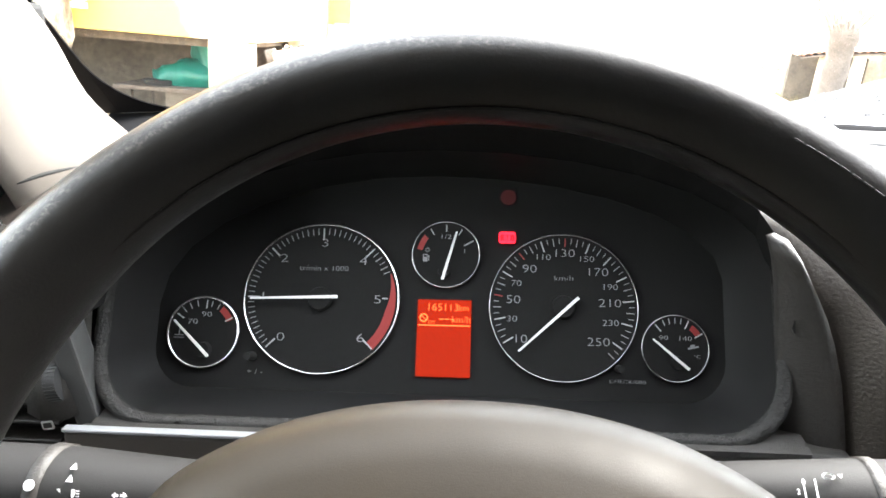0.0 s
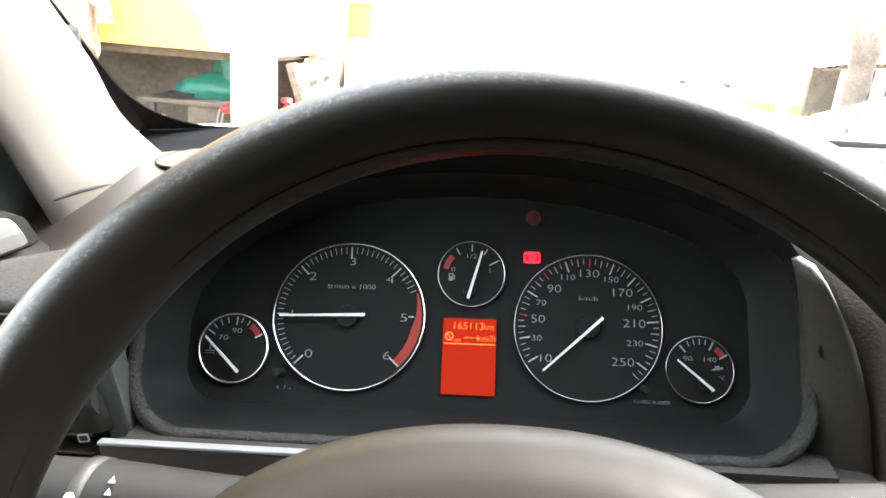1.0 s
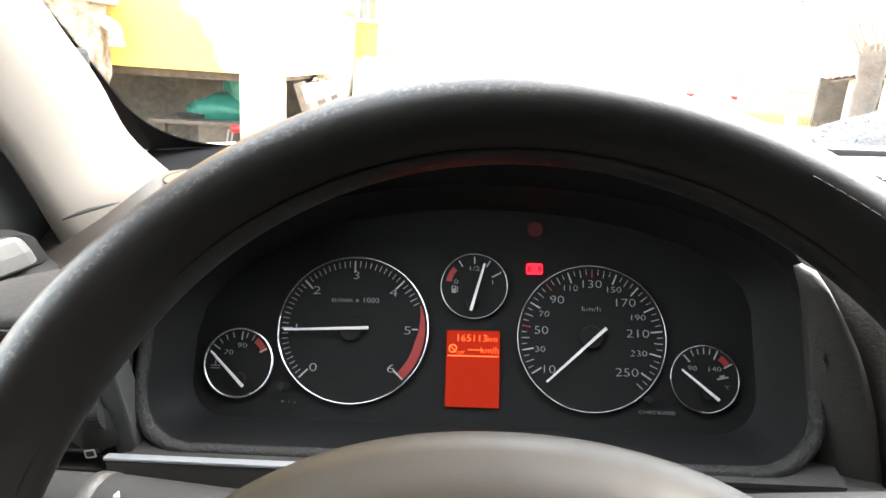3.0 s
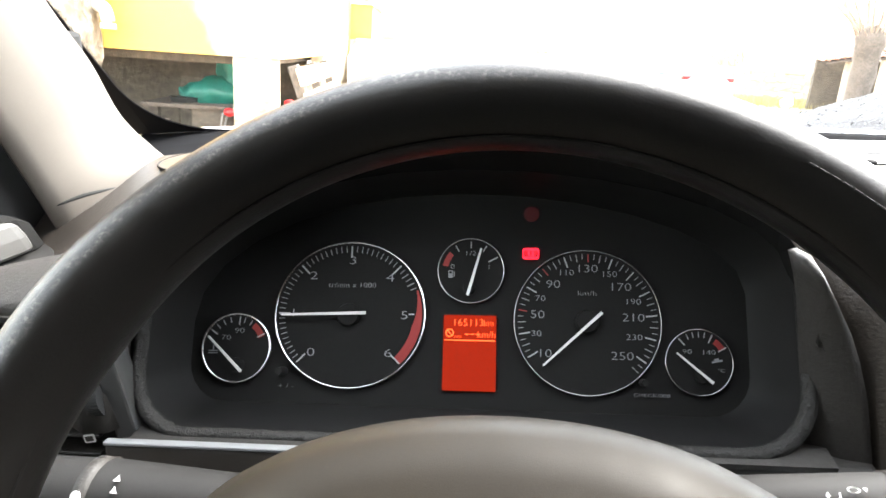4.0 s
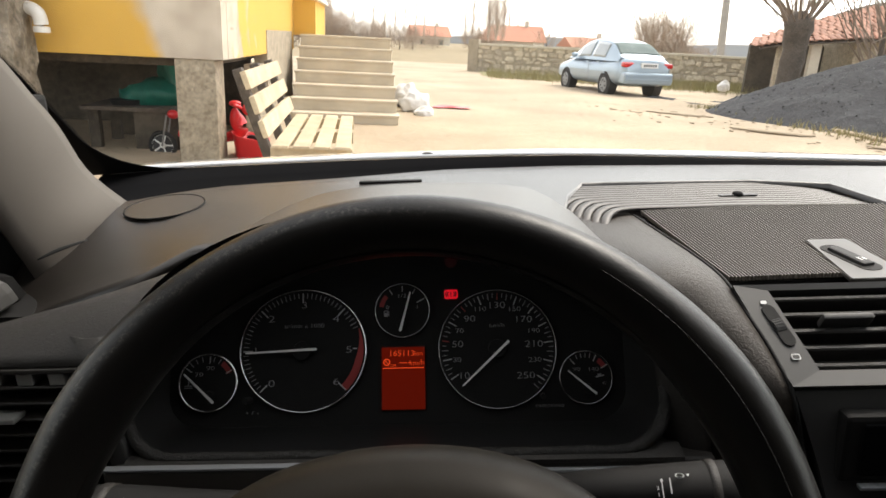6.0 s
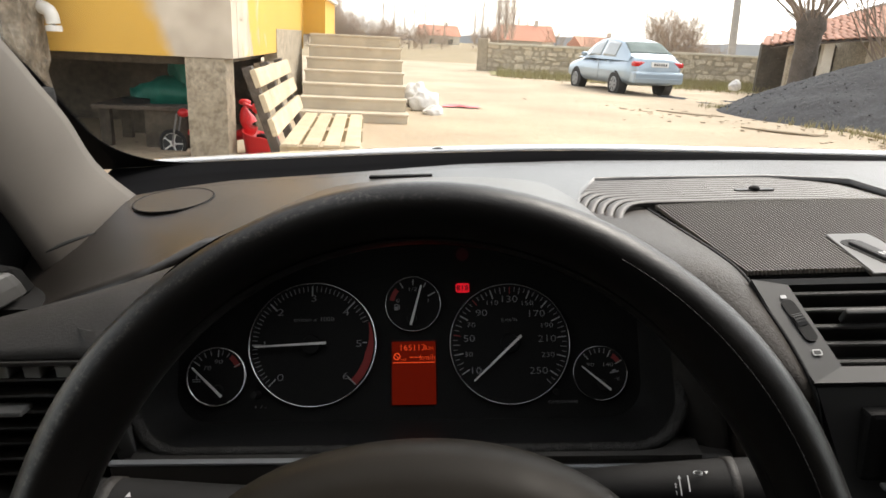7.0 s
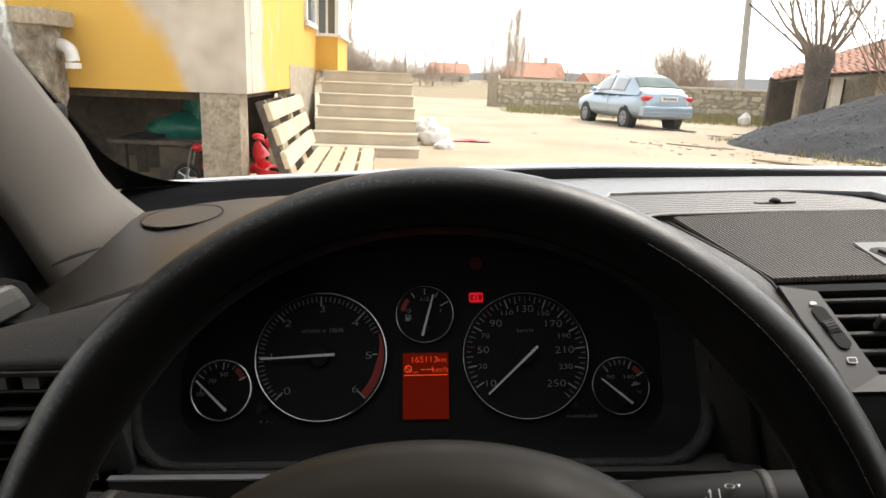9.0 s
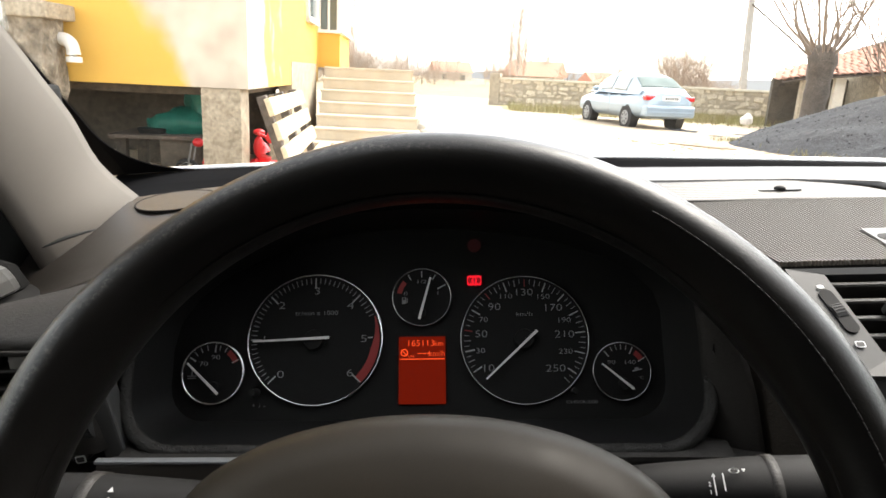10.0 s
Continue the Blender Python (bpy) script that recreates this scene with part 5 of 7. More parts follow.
def patched(name, plane):
    """Yellow paint over bare grey plaster, with a ragged painted edge near the corner."""
    m = node_mat(name, (0.66, 0.39, 0.078), 0.9, grain=0.05, grain_size=50, relief=0.4, tone=0.10, tone_size=1.2)
    nt = m.node_tree
    n, l = nt.nodes, nt.links
    co = n.new("ShaderNodeTexCoord")
    sep = n.new("ShaderNodeSeparateXYZ")
    l.new(co.outputs["Object"], sep.inputs[0])
    nz = n.new("ShaderNodeTexNoise")
    nz.inputs["Scale"].default_value, nz.inputs["Detail"].default_value = (1.8, 5) if plane == "front" else (2.6, 6)
    l.new(co.outputs["Object"], nz.inputs["Vector"])
    a = n.new("ShaderNodeMath")
    a.operation = "MULTIPLY_ADD"
    l.new(sep.outputs["Z"], a.inputs[0])
    if plane == "front":
        a.inputs[1].default_value, a.inputs[2].default_value = 0.57, -0.02
        first, amp, gain = "X", 0.60, 6.0
    else:
        a.inputs[1].default_value, a.inputs[2].default_value = 0.0, 0.95
        first, amp, gain = "Y", 4.2, 1.6
    b = n.new("ShaderNodeMath")
    b.operation = "ADD" if plane == "front" else "SUBTRACT"
    if plane == "front":
        l.new(sep.outputs["X"], b.inputs[0])
        l.new(a.outputs[0], b.inputs[1])
    else:
        l.new(a.outputs[0], b.inputs[0])
        l.new(sep.outputs["Y"], b.inputs[1])
    c = n.new("ShaderNodeMath")
    c.operation = "MULTIPLY_ADD"
    sub = n.new("ShaderNodeMath")
    sub.operation = "SUBTRACT"
    l.new(nz.outputs["Fac"], sub.inputs[0])
    sub.inputs[1].default_value = 0.5
    l.new(sub.outputs[0], c.inputs[0])
    c.inputs[1].default_value = amp
    l.new(b.outputs[0], c.inputs[2])
    d = n.new("ShaderNodeMath")
    d.operation = "MULTIPLY_ADD"
    d.use_clamp = True
    l.new(c.outputs[0], d.inputs[0])
    d.inputs[1].default_value, d.inputs[2].default_value = gain, 0.5
    mix = n.new("ShaderNodeMix")
    mix.data_type = "RGBA"
    l.new(d.outputs[0], mix.inputs[0])
    p = n["Principled BSDF"]
    old = p.inputs["Base Color"].links[0].from_socket
    l.new(old, mix.inputs[6])
    tone = n.new("ShaderNodeTexNoise")
    tone.inputs["Scale"].default_value, tone.inputs["Detail"].default_value = 3.0, 8
    l.new(co.outputs["Object"], tone.inputs["Vector"])
    ramp = n.new("ShaderNodeMix")
    ramp.data_type = "RGBA"
    ramp.inputs[6].default_value, ramp.inputs[7].default_value = (0.40, 0.335, 0.265, 1), (0.60, 0.525, 0.43, 1)
    spread = n.new("ShaderNodeMapRange")
    spread.inputs["From Min"].default_value, spread.inputs["From Max"].default_value = 0.28, 0.68
    l.new(tone.outputs["Fac"], spread.inputs["Value"])
    l.new(spread.outputs[0], ramp.inputs[0])
    l.new(ramp.outputs[2], mix.inputs[7])
    l.new(mix.outputs[2], p.inputs["Base Color"])
    return m


M["wall_front"], M["wall_side"] = patched("patched_front", "front"), patched("patched_side", "side")
house = thing("house", "yellow plastered house raised on concrete posts", "house", at=HM)
part("front_wall", box((-7.0, 0, 0.920), (0, 0.22, 4.6)), M["wall_front"], house, "yellow wall with a bare grey patch")
part("side_wall", box((-0.22, 0.221, 0.920), (0.003, 5.3, 4.6)), M["wall_side"], house, "yellow wall with flaking grey plaster")
# slab takes the darkened stone so its edge sits in shade
part("floor_slab", box((-7.0, 0.23, 0.84), (-0.23, 5.2, 0.919)), M["under_wall"], house, "concrete floor slab coloured dark for its shade")
part("roof", box((-7.4, -0.5, 4.6), (0.5, 7.8, 4.8)), M["far_tile"], house)
part("corner_post", box((-0.43, 0.015, -0.4), (-0.075, 0.36, 0.919), 0.012), M["rough_concrete"], house, "rough concrete corner post")
bm = bmesh.new()
lump_rng = random.Random(77)
for i in range(320):
    r = lump_rng.uniform(0.003, 0.011)
    z = lump_rng.uniform(-0.1, 0.90)
    if i % 4:
        p, q = (lump_rng.uniform(-0.42, -0.085), 0.0155, z), (1.2, 0.45, 0.8)
    else:
        p, q = (-0.0755, lump_rng.uniform(0.03, 0.35), z), (0.45, 1.2, 0.8)
    bmesh.ops.create_icosphere(bm, subdivisions=1, radius=r, matrix=Matrix.Translation(p) @ Matrix.Diagonal((*q, 1)))
part("render_lumps", bm, M["rough_concrete"], house, "coarse lumps of cement render")
# inner wall darkened in colour for the shade behind the posts
part("inner_wall", box((-7.0, 2.6, -0.4), (-0.25, 2.8, 0.84)), M["under_wall"], house, "rough wall under the house, darkened for shade")
# unseen wall added at the far left to keep light out
part("unseen_end_wall", box((-7.0, 0.23, -0.4), (-6.8, 2.6, 0.84)), M["under_wall"], house)
part("plinth", box((-0.20, 2.0, -0.4), (-0.02, 5.3, 0.80), 0.01), M["rough_concrete"], house)
part("side_infill", box((-0.15, 2.45, -0.3), (0.012, 5.0, 1.20)), M["rough_concrete"], house, "bare cement wall beside the steps")
part("bay", box((0.004, 5.3, 1.15), (0.36, 7.4, 1.70)), M["yellow"], house, "yellow bay under the window")
part("bay_sill", box((0.0, 5.24, 1.70), (0.42, 7.46, 1.75), 0.01), M["frame_white"], house)
win = part("bay_window", box((0.02, 5.32, 1.75), (0.33, 5.36, 3.4)), M["car_glass"], house, "white-framed window")
for x in (0.01, 0.16, 0.31):
    part("window_frame", box((x, 5.29, 1.75), (x + 0.035, 5.33, 3.4)), M["frame_white"], win)
part("window_frame", box((0.345, 5.3, 1.75), (0.375, 7.4, 3.4)), M["frame_white"], win)
swin = part("side_window", box((0.005, 3.9, 1.85), (0.015, 4.9, 3.2)), M["car_glass"], house, "white-framed window")
for lo, hi in (((0.004, 3.84, 1.80), (0.05, 3.92, 3.25)), ((0.004, 4.88, 1.80), (0.05, 4.96, 3.25)), ((0.004, 3.84, 1.78), (0.07, 4.96, 1.85))):
    part("window_frame", box(lo, hi), M["frame_white"], swin)
aw = thing("awning_frame", "grey steel awning frame over the steps", "awning", at=HM)
part("rail", box((0.02, 4.95, 2.42), (0.88, 5.0, 2.47)), M["steel"], aw)
part("rail", box((0.84, 4.6, 2.421), (0.879, 5.5, 2.469)), M["steel"], aw)
part("strut", cyl((0.02, 4.97, 2.9), (0.75, 4.97, 2.46), 0.018, n=8), M["steel"], aw)
part("lamp", box((0.70, 4.92, 2.466), (0.80, 5.02, 2.60), 0.02), M["steel"], aw)

# added sheet that paints the shade on the ground under the house
under = thing("cellar_floor", "earth under the house, coloured dark for its shade", "ground", kind="structure", at=HM,
              bm=sheet([[(x, y, -0.085 + 0.02 * noise.noise(Vector((x * 2, y * 2, 4)))) for x in [-6.8 + 0.3 * i for i in range(23)]] for y in [-0.55 + 0.28 * j for j in range(12)]], 0.01), material=M["shade_dark_earth"], smooth=True)

# old column with a cap, and the waste pipe
colm = thing("old_column", "rough weathered concrete column with a flat cap", "column", at=HM)
bm = box((-2.02, -0.50, -0.4), (-1.52, -0.10, 1.42))
bmesh.ops.subdivide_edges(bm, edges=bm.edges[:], cuts=18, use_grid_fill=True)
for v in bm.verts:
    v.co += Vector((noise.noise(v.co * 6), noise.noise(v.co * 6 + Vector((4, 0, 0))), 0)) * 0.045 + Vector((noise.noise(v.co * 19), noise.noise(v.co * 19 + Vector((4, 0, 0))), 0)) * 0.022
part("shaft", bm, M["old_stone"], colm, "crumbling stony shaft")
part("cap", box((-2.08, -0.56, 1.42), (-1.44, -0.04, 1.55), 0.02), M["rough_concrete"], colm)
pipe = thing("waste_pipe", "white plastic pipe elbow on the column", "pipe", at=HM)
part("elbow", tube(spline([(-1.62, -0.12, 1.27), (-1.50, -0.20, 1.275), (-1.415, -0.24, 1.24), (-1.395, -0.24, 1.16), (-1.395, -0.24, 1.10)], 5), 0.055, 14), M["pvc"], pipe, smooth=True)
part("collar", cyl((-1.395, -0.24, 1.085), (-1.395, -0.24, 1.13), 0.063, n=16), M["pvc"], pipe)

# steps
steps = thing("front_steps", "seven bare concrete steps up to the landing", "steps", at=HM @ pose(0.065, 0, -0.035))
for k in range(7):
    y0 = 3.20 + 0.285 * k
    z1 = 0.172 * (k + 1)
    x1 = 1.62 - 0.018 * k
    part("step", box((0.10, y0, z1 - 0.172 if k else -0.3), (x1, 6.4, z1 - 0.035)), M["step"], steps)
    part("tread", box((0.085, y0 - 0.025, z1 - 0.035), (x1 + 0.015, y0 + 0.34 if k < 6 else 6.4, z1), 0.006, 1), M["step"], steps, "pale worn tread")

# pallet bench
bench = thing("pallet_bench", "bench knocked together from pale pallet boards", "bench", at=HM @ pose(0, 0, 0, 0, 0, 1.5))
for k in range(4):
    x = 0.60 + 0.145 * k
    part("seat_board", box((x, -1.60, 0.405), (x + 0.115, 0.36, 0.43), 0.004, 1), M["pallet"], bench)
for y in (-1.52, -0.65, 0.25):
    part("bearer", box((0.58, y, 0.31), (1.16, y + 0.09, 0.404), 0.004, 1), M["pallet"], bench)
    part("leg", box((1.04, y, -0.05), (1.13, y + 0.09, 0.31), 0.004, 1), M["pallet"], bench)
    part("leg", box((0.60, y, -0.05), (0.69, y + 0.09, 0.31), 0.004, 1), M["pallet"], bench)
BK = pose(0.60, 0, 0.44, 0, -18, 0)
for k in range(3):
    part("back_board", box((-0.045, -1.58, 0.045 + 0.172 * k), (-0.005, 0.34, 0.170 + 0.172 * k), 0.005, 1), M["pallet"], bench, at=BK)
for y in (-1.45, -0.65, 0.20):
    part("back_post", box((-0.115, y, -0.25), (-0.046, y + 0.09, 0.54), 0.004, 1), M["bark"], bench, at=BK)


# ---- toy and clutter under the house ----
def toy_wheel(parent, c, r, disc="red_toy"):
    w = part("wheel", ring(c, r - 0.022, 0.022, (0.15, 0.98, 0), n=28, k=8), M["rubber"], parent, "black toy tyre", smooth=True)
    part("rim", ring(c, r - 0.036, 0.010, (0.15, 0.98, 0), n=24, k=6), M["frame_white"], w, "pale rim", smooth=True)
    part("disc", cyl((c[0], c[1] - 0.005, c[2]), (c[0], c[1] + 0.005, c[2]), r - 0.045, n=20), M[disc], w)
    part("hub", ball(c, 0.032, 6, scale=(1, 0.8, 1)), M["frame_white"], w)
    for i in range(5):
        a = 2 * math.pi * i / 5
        part("spoke", cyl((c[0], c[1] - 0.008, c[2]), (c[0] + math.cos(a) * (r - 0.05), c[1] - 0.008, c[2] + math.sin(a) * (r - 0.05)), 0.008, n=6), M["frame_white"], w)


toy = thing("toy_tricycle", "red plastic ride-on tricycle behind the post", "toy", at=HM @ pose(0, 0.38, -0.10))
toy_wheel(toy, (0.115, 0.22, 0.155), 0.125)
toy_wheel(toy, (-0.715, 0.08, 0.165), 0.145, "dark")
body = [(-0.55, 0.08, 0.30), (-0.40, 0.08, 0.26), (-0.22, 0.08, 0.25), (-0.05, 0.08, 0.28), (0.04, 0.08, 0.36), (-0.02, 0.08, 0.50)]
part("body", tube(spline(body, 4), [0.045] * 12 + [0.055, 0.06, 0.065, 0.07, 0.075, 0.075, 0.07, 0.06, 0.05], 12), M["red_toy"], toy, smooth=True)
tub = []
for h_, k_ in ((0.035, 0.70), (0.09, 0.84), (0.28, 1.0), (0.297, 1.05), (0.297, 0.98), (0.15, 0.80), (0.09, 0.66)):
    tub.append([(0.145 + 0.165 * k_ * math.copysign(abs(math.cos(q)) ** 0.6, math.cos(q)), 0.035 + 0.195 * k_ * math.copysign(abs(math.sin(q)) ** 0.6, math.sin(q)), h_ + 0.05 * math.cos(q) * (h_ > 0.25) * -1) for q in [2 * math.pi * j / 24 for j in range(24)]])
part("tub", loft(tub), M["red_toy"], toy, "open red plastic tub on the toy", smooth=True)
part("tow_bar", tube(spline([(0.22, 0.0, 0.10), (0.30, -0.02, 0.115), (0.36, -0.01, 0.125)], 3), 0.022, 8), M["red_toy"], toy, smooth=True)
part("headlamp", ball((0.285, -0.01, 0.135), 0.020, 8, scale=(0.6, 1, 0.8)), M["frame_white"], toy, "pale headlamp", smooth=True)
part("steering_head", ball((-0.005, 0.05, 0.45), 0.070, 10, scale=(0.75, 0.7, 1.6)), M["red_toy"], toy, smooth=True)
part("nose", ball((0.0, 0.05, 0.60), 0.045, 10, scale=(1.3, 1.1, 0.7)), M["red_toy"], toy, smooth=True)
part("handlebar", tube(spline([(0.02, -0.10, 0.60), (0.07, -0.04, 0.57), (0.08, 0.05, 0.55), (0.08, 0.14, 0.58)], 3), 0.018, 8), M["red_toy"], toy, smooth=True)
part("grip", ball((0.145, -0.07, 0.555), 0.055, 8, scale=(1.1, 0.8, 0.9)), M["red_toy"], toy, smooth=True)
part("mirror", cyl((0.13, -0.07, 0.58), (0.15, -0.08, 0.71), 0.012, 0.018, n=8), M["frame_white"], toy, "small white mirror stalk")
for y_ in (0.0, 0.16):
    part("fork", cyl((-0.70, y_, 0.17), (-0.64, y_, 0.47), 0.009, n=8), M["satin"], toy, "grey rear fork")
part("seat", ball((-0.60, 0.08, 0.47), 0.055, 8, scale=(1.0, 0.8, 0.8)), M["red_toy"], toy, smooth=True)
tarp = thing("green_tarp", "crumpled dark green plastic sheet on boards", "tarp", at=HM @ pose(-0.88, 0.95, 0.50) @ Matrix.Diagonal((0.95, 1.0, 1.35, 1)))
bm = bmesh.new()
for c, r, s in (((0, 0, 0), 0.22, (1.5, 0.9, 0.55)), ((0.16, 0.05, 0.18), 0.14, (1, 0.8, 1.3)), ((-0.2, 0, -0.02), 0.16, (1.2, 1, 0.6))):
    ball(c, r, 10, bm=bm, scale=s)
for v in bm.verts:
    v.co += Vector((noise.noise(v.co * 9), noise.noise(v.co * 9 + Vector((5, 0, 0))), noise.noise(v.co * 9 + Vector((0, 7, 0))))) * 0.05
part("sheet", bm, M["tarp"], tarp, smooth=True)
bd = thing("old_table", "grey wooden boards on blocks in the shade", "table", at=HM)
part("top", box((-1.50, 0.55, 0.37), (-0.52, 1.25, 0.41), 0.006), M["bark"], bd, "grey plank top")
# blocks, base and slab below use the stone darkened for shade
for x, y in ((-1.45, 0.6), (-0.62, 0.6), (-1.45, 1.15), (-0.62, 1.15)):
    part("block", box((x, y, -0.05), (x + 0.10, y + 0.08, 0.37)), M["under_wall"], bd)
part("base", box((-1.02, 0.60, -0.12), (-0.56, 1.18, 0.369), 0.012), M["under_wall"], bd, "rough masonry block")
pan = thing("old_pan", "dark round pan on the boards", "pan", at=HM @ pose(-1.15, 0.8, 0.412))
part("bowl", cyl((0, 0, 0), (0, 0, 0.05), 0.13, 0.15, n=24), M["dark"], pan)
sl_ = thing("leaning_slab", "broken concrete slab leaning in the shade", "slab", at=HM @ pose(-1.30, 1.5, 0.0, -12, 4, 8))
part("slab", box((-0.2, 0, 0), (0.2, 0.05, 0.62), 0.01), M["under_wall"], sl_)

# white sacks and red sheet by the steps
sack = thing("rubble_sack", "full white plastic sack slumped by the steps", "sack", group="sacks by the steps", at=pose(-0.78, 11.4, 0.0, 0, 0, 20))
bm = ball((0, 0, 0.12), 0.27, 18, scale=(1.0, 0.75, 0.72))
for v in bm.verts:
    v.co += Vector((noise.noise(v.co * 4), noise.noise(v.co * 4 + Vector((3, 0, 0))), noise.noise(v.co * 5))) * 0.07
    v.co *= 1.0 + 0.30 * (abs(noise.noise(v.co * 8)) - 0.2) + 0.12 * noise.noise(v.co * 21)
    v.co.z = max(v.co.z, 0.0)
part("bag", bm, M["sack"], sack, smooth=True)
copy_thing(sack, pose(-0.60, 10.9, -0.03, 0, 0, 80) @ Matrix.Diagonal((0.75, 0.75, 0.55, 1)))
copy_thing(sack, pose(-0.98, 12.0, 0.02, 0, 0, 140) @ Matrix.Diagonal((1.0, 1.0, 1.25, 1)))
copy_thing(sack, pose(8.84, 23.00, 0.0, 0, 0, 60) @ Matrix.Diagonal((0.9, 0.9, 1.1, 1)))
rag = thing("red_sheet", "scrap of red plastic sheet on the ground", "scrap", at=pose(0.0, 12.3, 0.02))
bm = sheet([[(x * 0.17 - 0.5, y * 0.10 - 0.2 + 0.06 * noise.noise(Vector((x, y, 1))), 0.05 * abs(noise.noise(Vector((x * 1.3, y * 1.1, 5))))) for x in range(5)] for y in range(4)], 0.004)
part("scrap", bm, M["red_toy"], rag)

# ---- stone wall ----
swall = thing("stone_wall", "low field-stone wall with a flat coping behind the car", "wall", kind="structure")
W0, W1 = Vector((0.72, 29.2, -0.06)), Vector((12.9, 26.6, -0.06))
wd = (W1 - W0).normalized()
wn_ = Vector((wd.y, -wd.x, 0))
WM = Matrix(((wd.x, -wn_.x, 0, W0.x), (wd.y, -wn_.y, 0, W0.y), (0, 0, 1, 0), (0, 0, 0, 1)))
wlen = (W1 - W0).length
part("core", box((0, 0.06, -0.4), (wlen, 0.36, 1.03)), M["mortar"], swall, at=WM)
x = 0.0
while x < wlen:
    w = min(rng.uniform(1.6, 2.4), wlen - x + 0.01)
    part("coping", box((x, -0.03, 1.03), (x + w - 0.015, 0.42, 1.13), 0.012, 1), M["step"], swall, at=WM)
    x += w
part("gate_post", box((-0.45, 0.0, -0.3), (0.0, 0.42, 1.28), 0.03), M["rough_concrete"], swall, at=WM)


def stone_mesh(i):
    r = random.Random(i)
    bm = box((-0.5, -0.5, -0.5), (0.5, 0.5, 0.5), 0.16, 1)
    for v in bm.verts:
        v.co += Vector([r.uniform(-0.13, 0.13) for _ in range(3)])
    return mesh_of("stone", bm, M["stone"])


stone_kinds = [stone_mesh(i) for i in range(8)]
z, count = -0.10, 0
while z < 1.0:
    h = rng.uniform(0.13, 0.26)
    x = rng.uniform(-0.2, 0)
    while x < wlen:
        w = rng.uniform(0.16, 0.58)
        if count < 300:
            s = new("stone", stone_kinds[rng.randrange(8)])
            s.parent = swall
            s.matrix_local = WM @ pose(x + w / 2, 0.062, z + h / 2 + rng.uniform(-0.03, 0.03), rng.uniform(-5, 5), rng.uniform(-16, 16), rng.uniform(-4, 4)) @ Matrix.Diagonal((w * rng.uniform(0.6, 0.95), rng.uniform(0.05, 0.13), h * rng.uniform(0.55, 1.0), 1))
            count += 1
        x += w
    z += h

verge = thing("verge", "strip of thin green-brown grass under the wall", "verge", kind="structure",
              bm=sheet([[(x, y + 0.35 * noise.noise(Vector((x * 0.7, y, 2))) - 0.19 * (x - 1), ground_z(x, y) + 0.025) for x in [0.8 + 0.5 * k for k in range(24)]] for y in (25.2, 26.5, 28.0, 29.4)]), material=M["verge"])

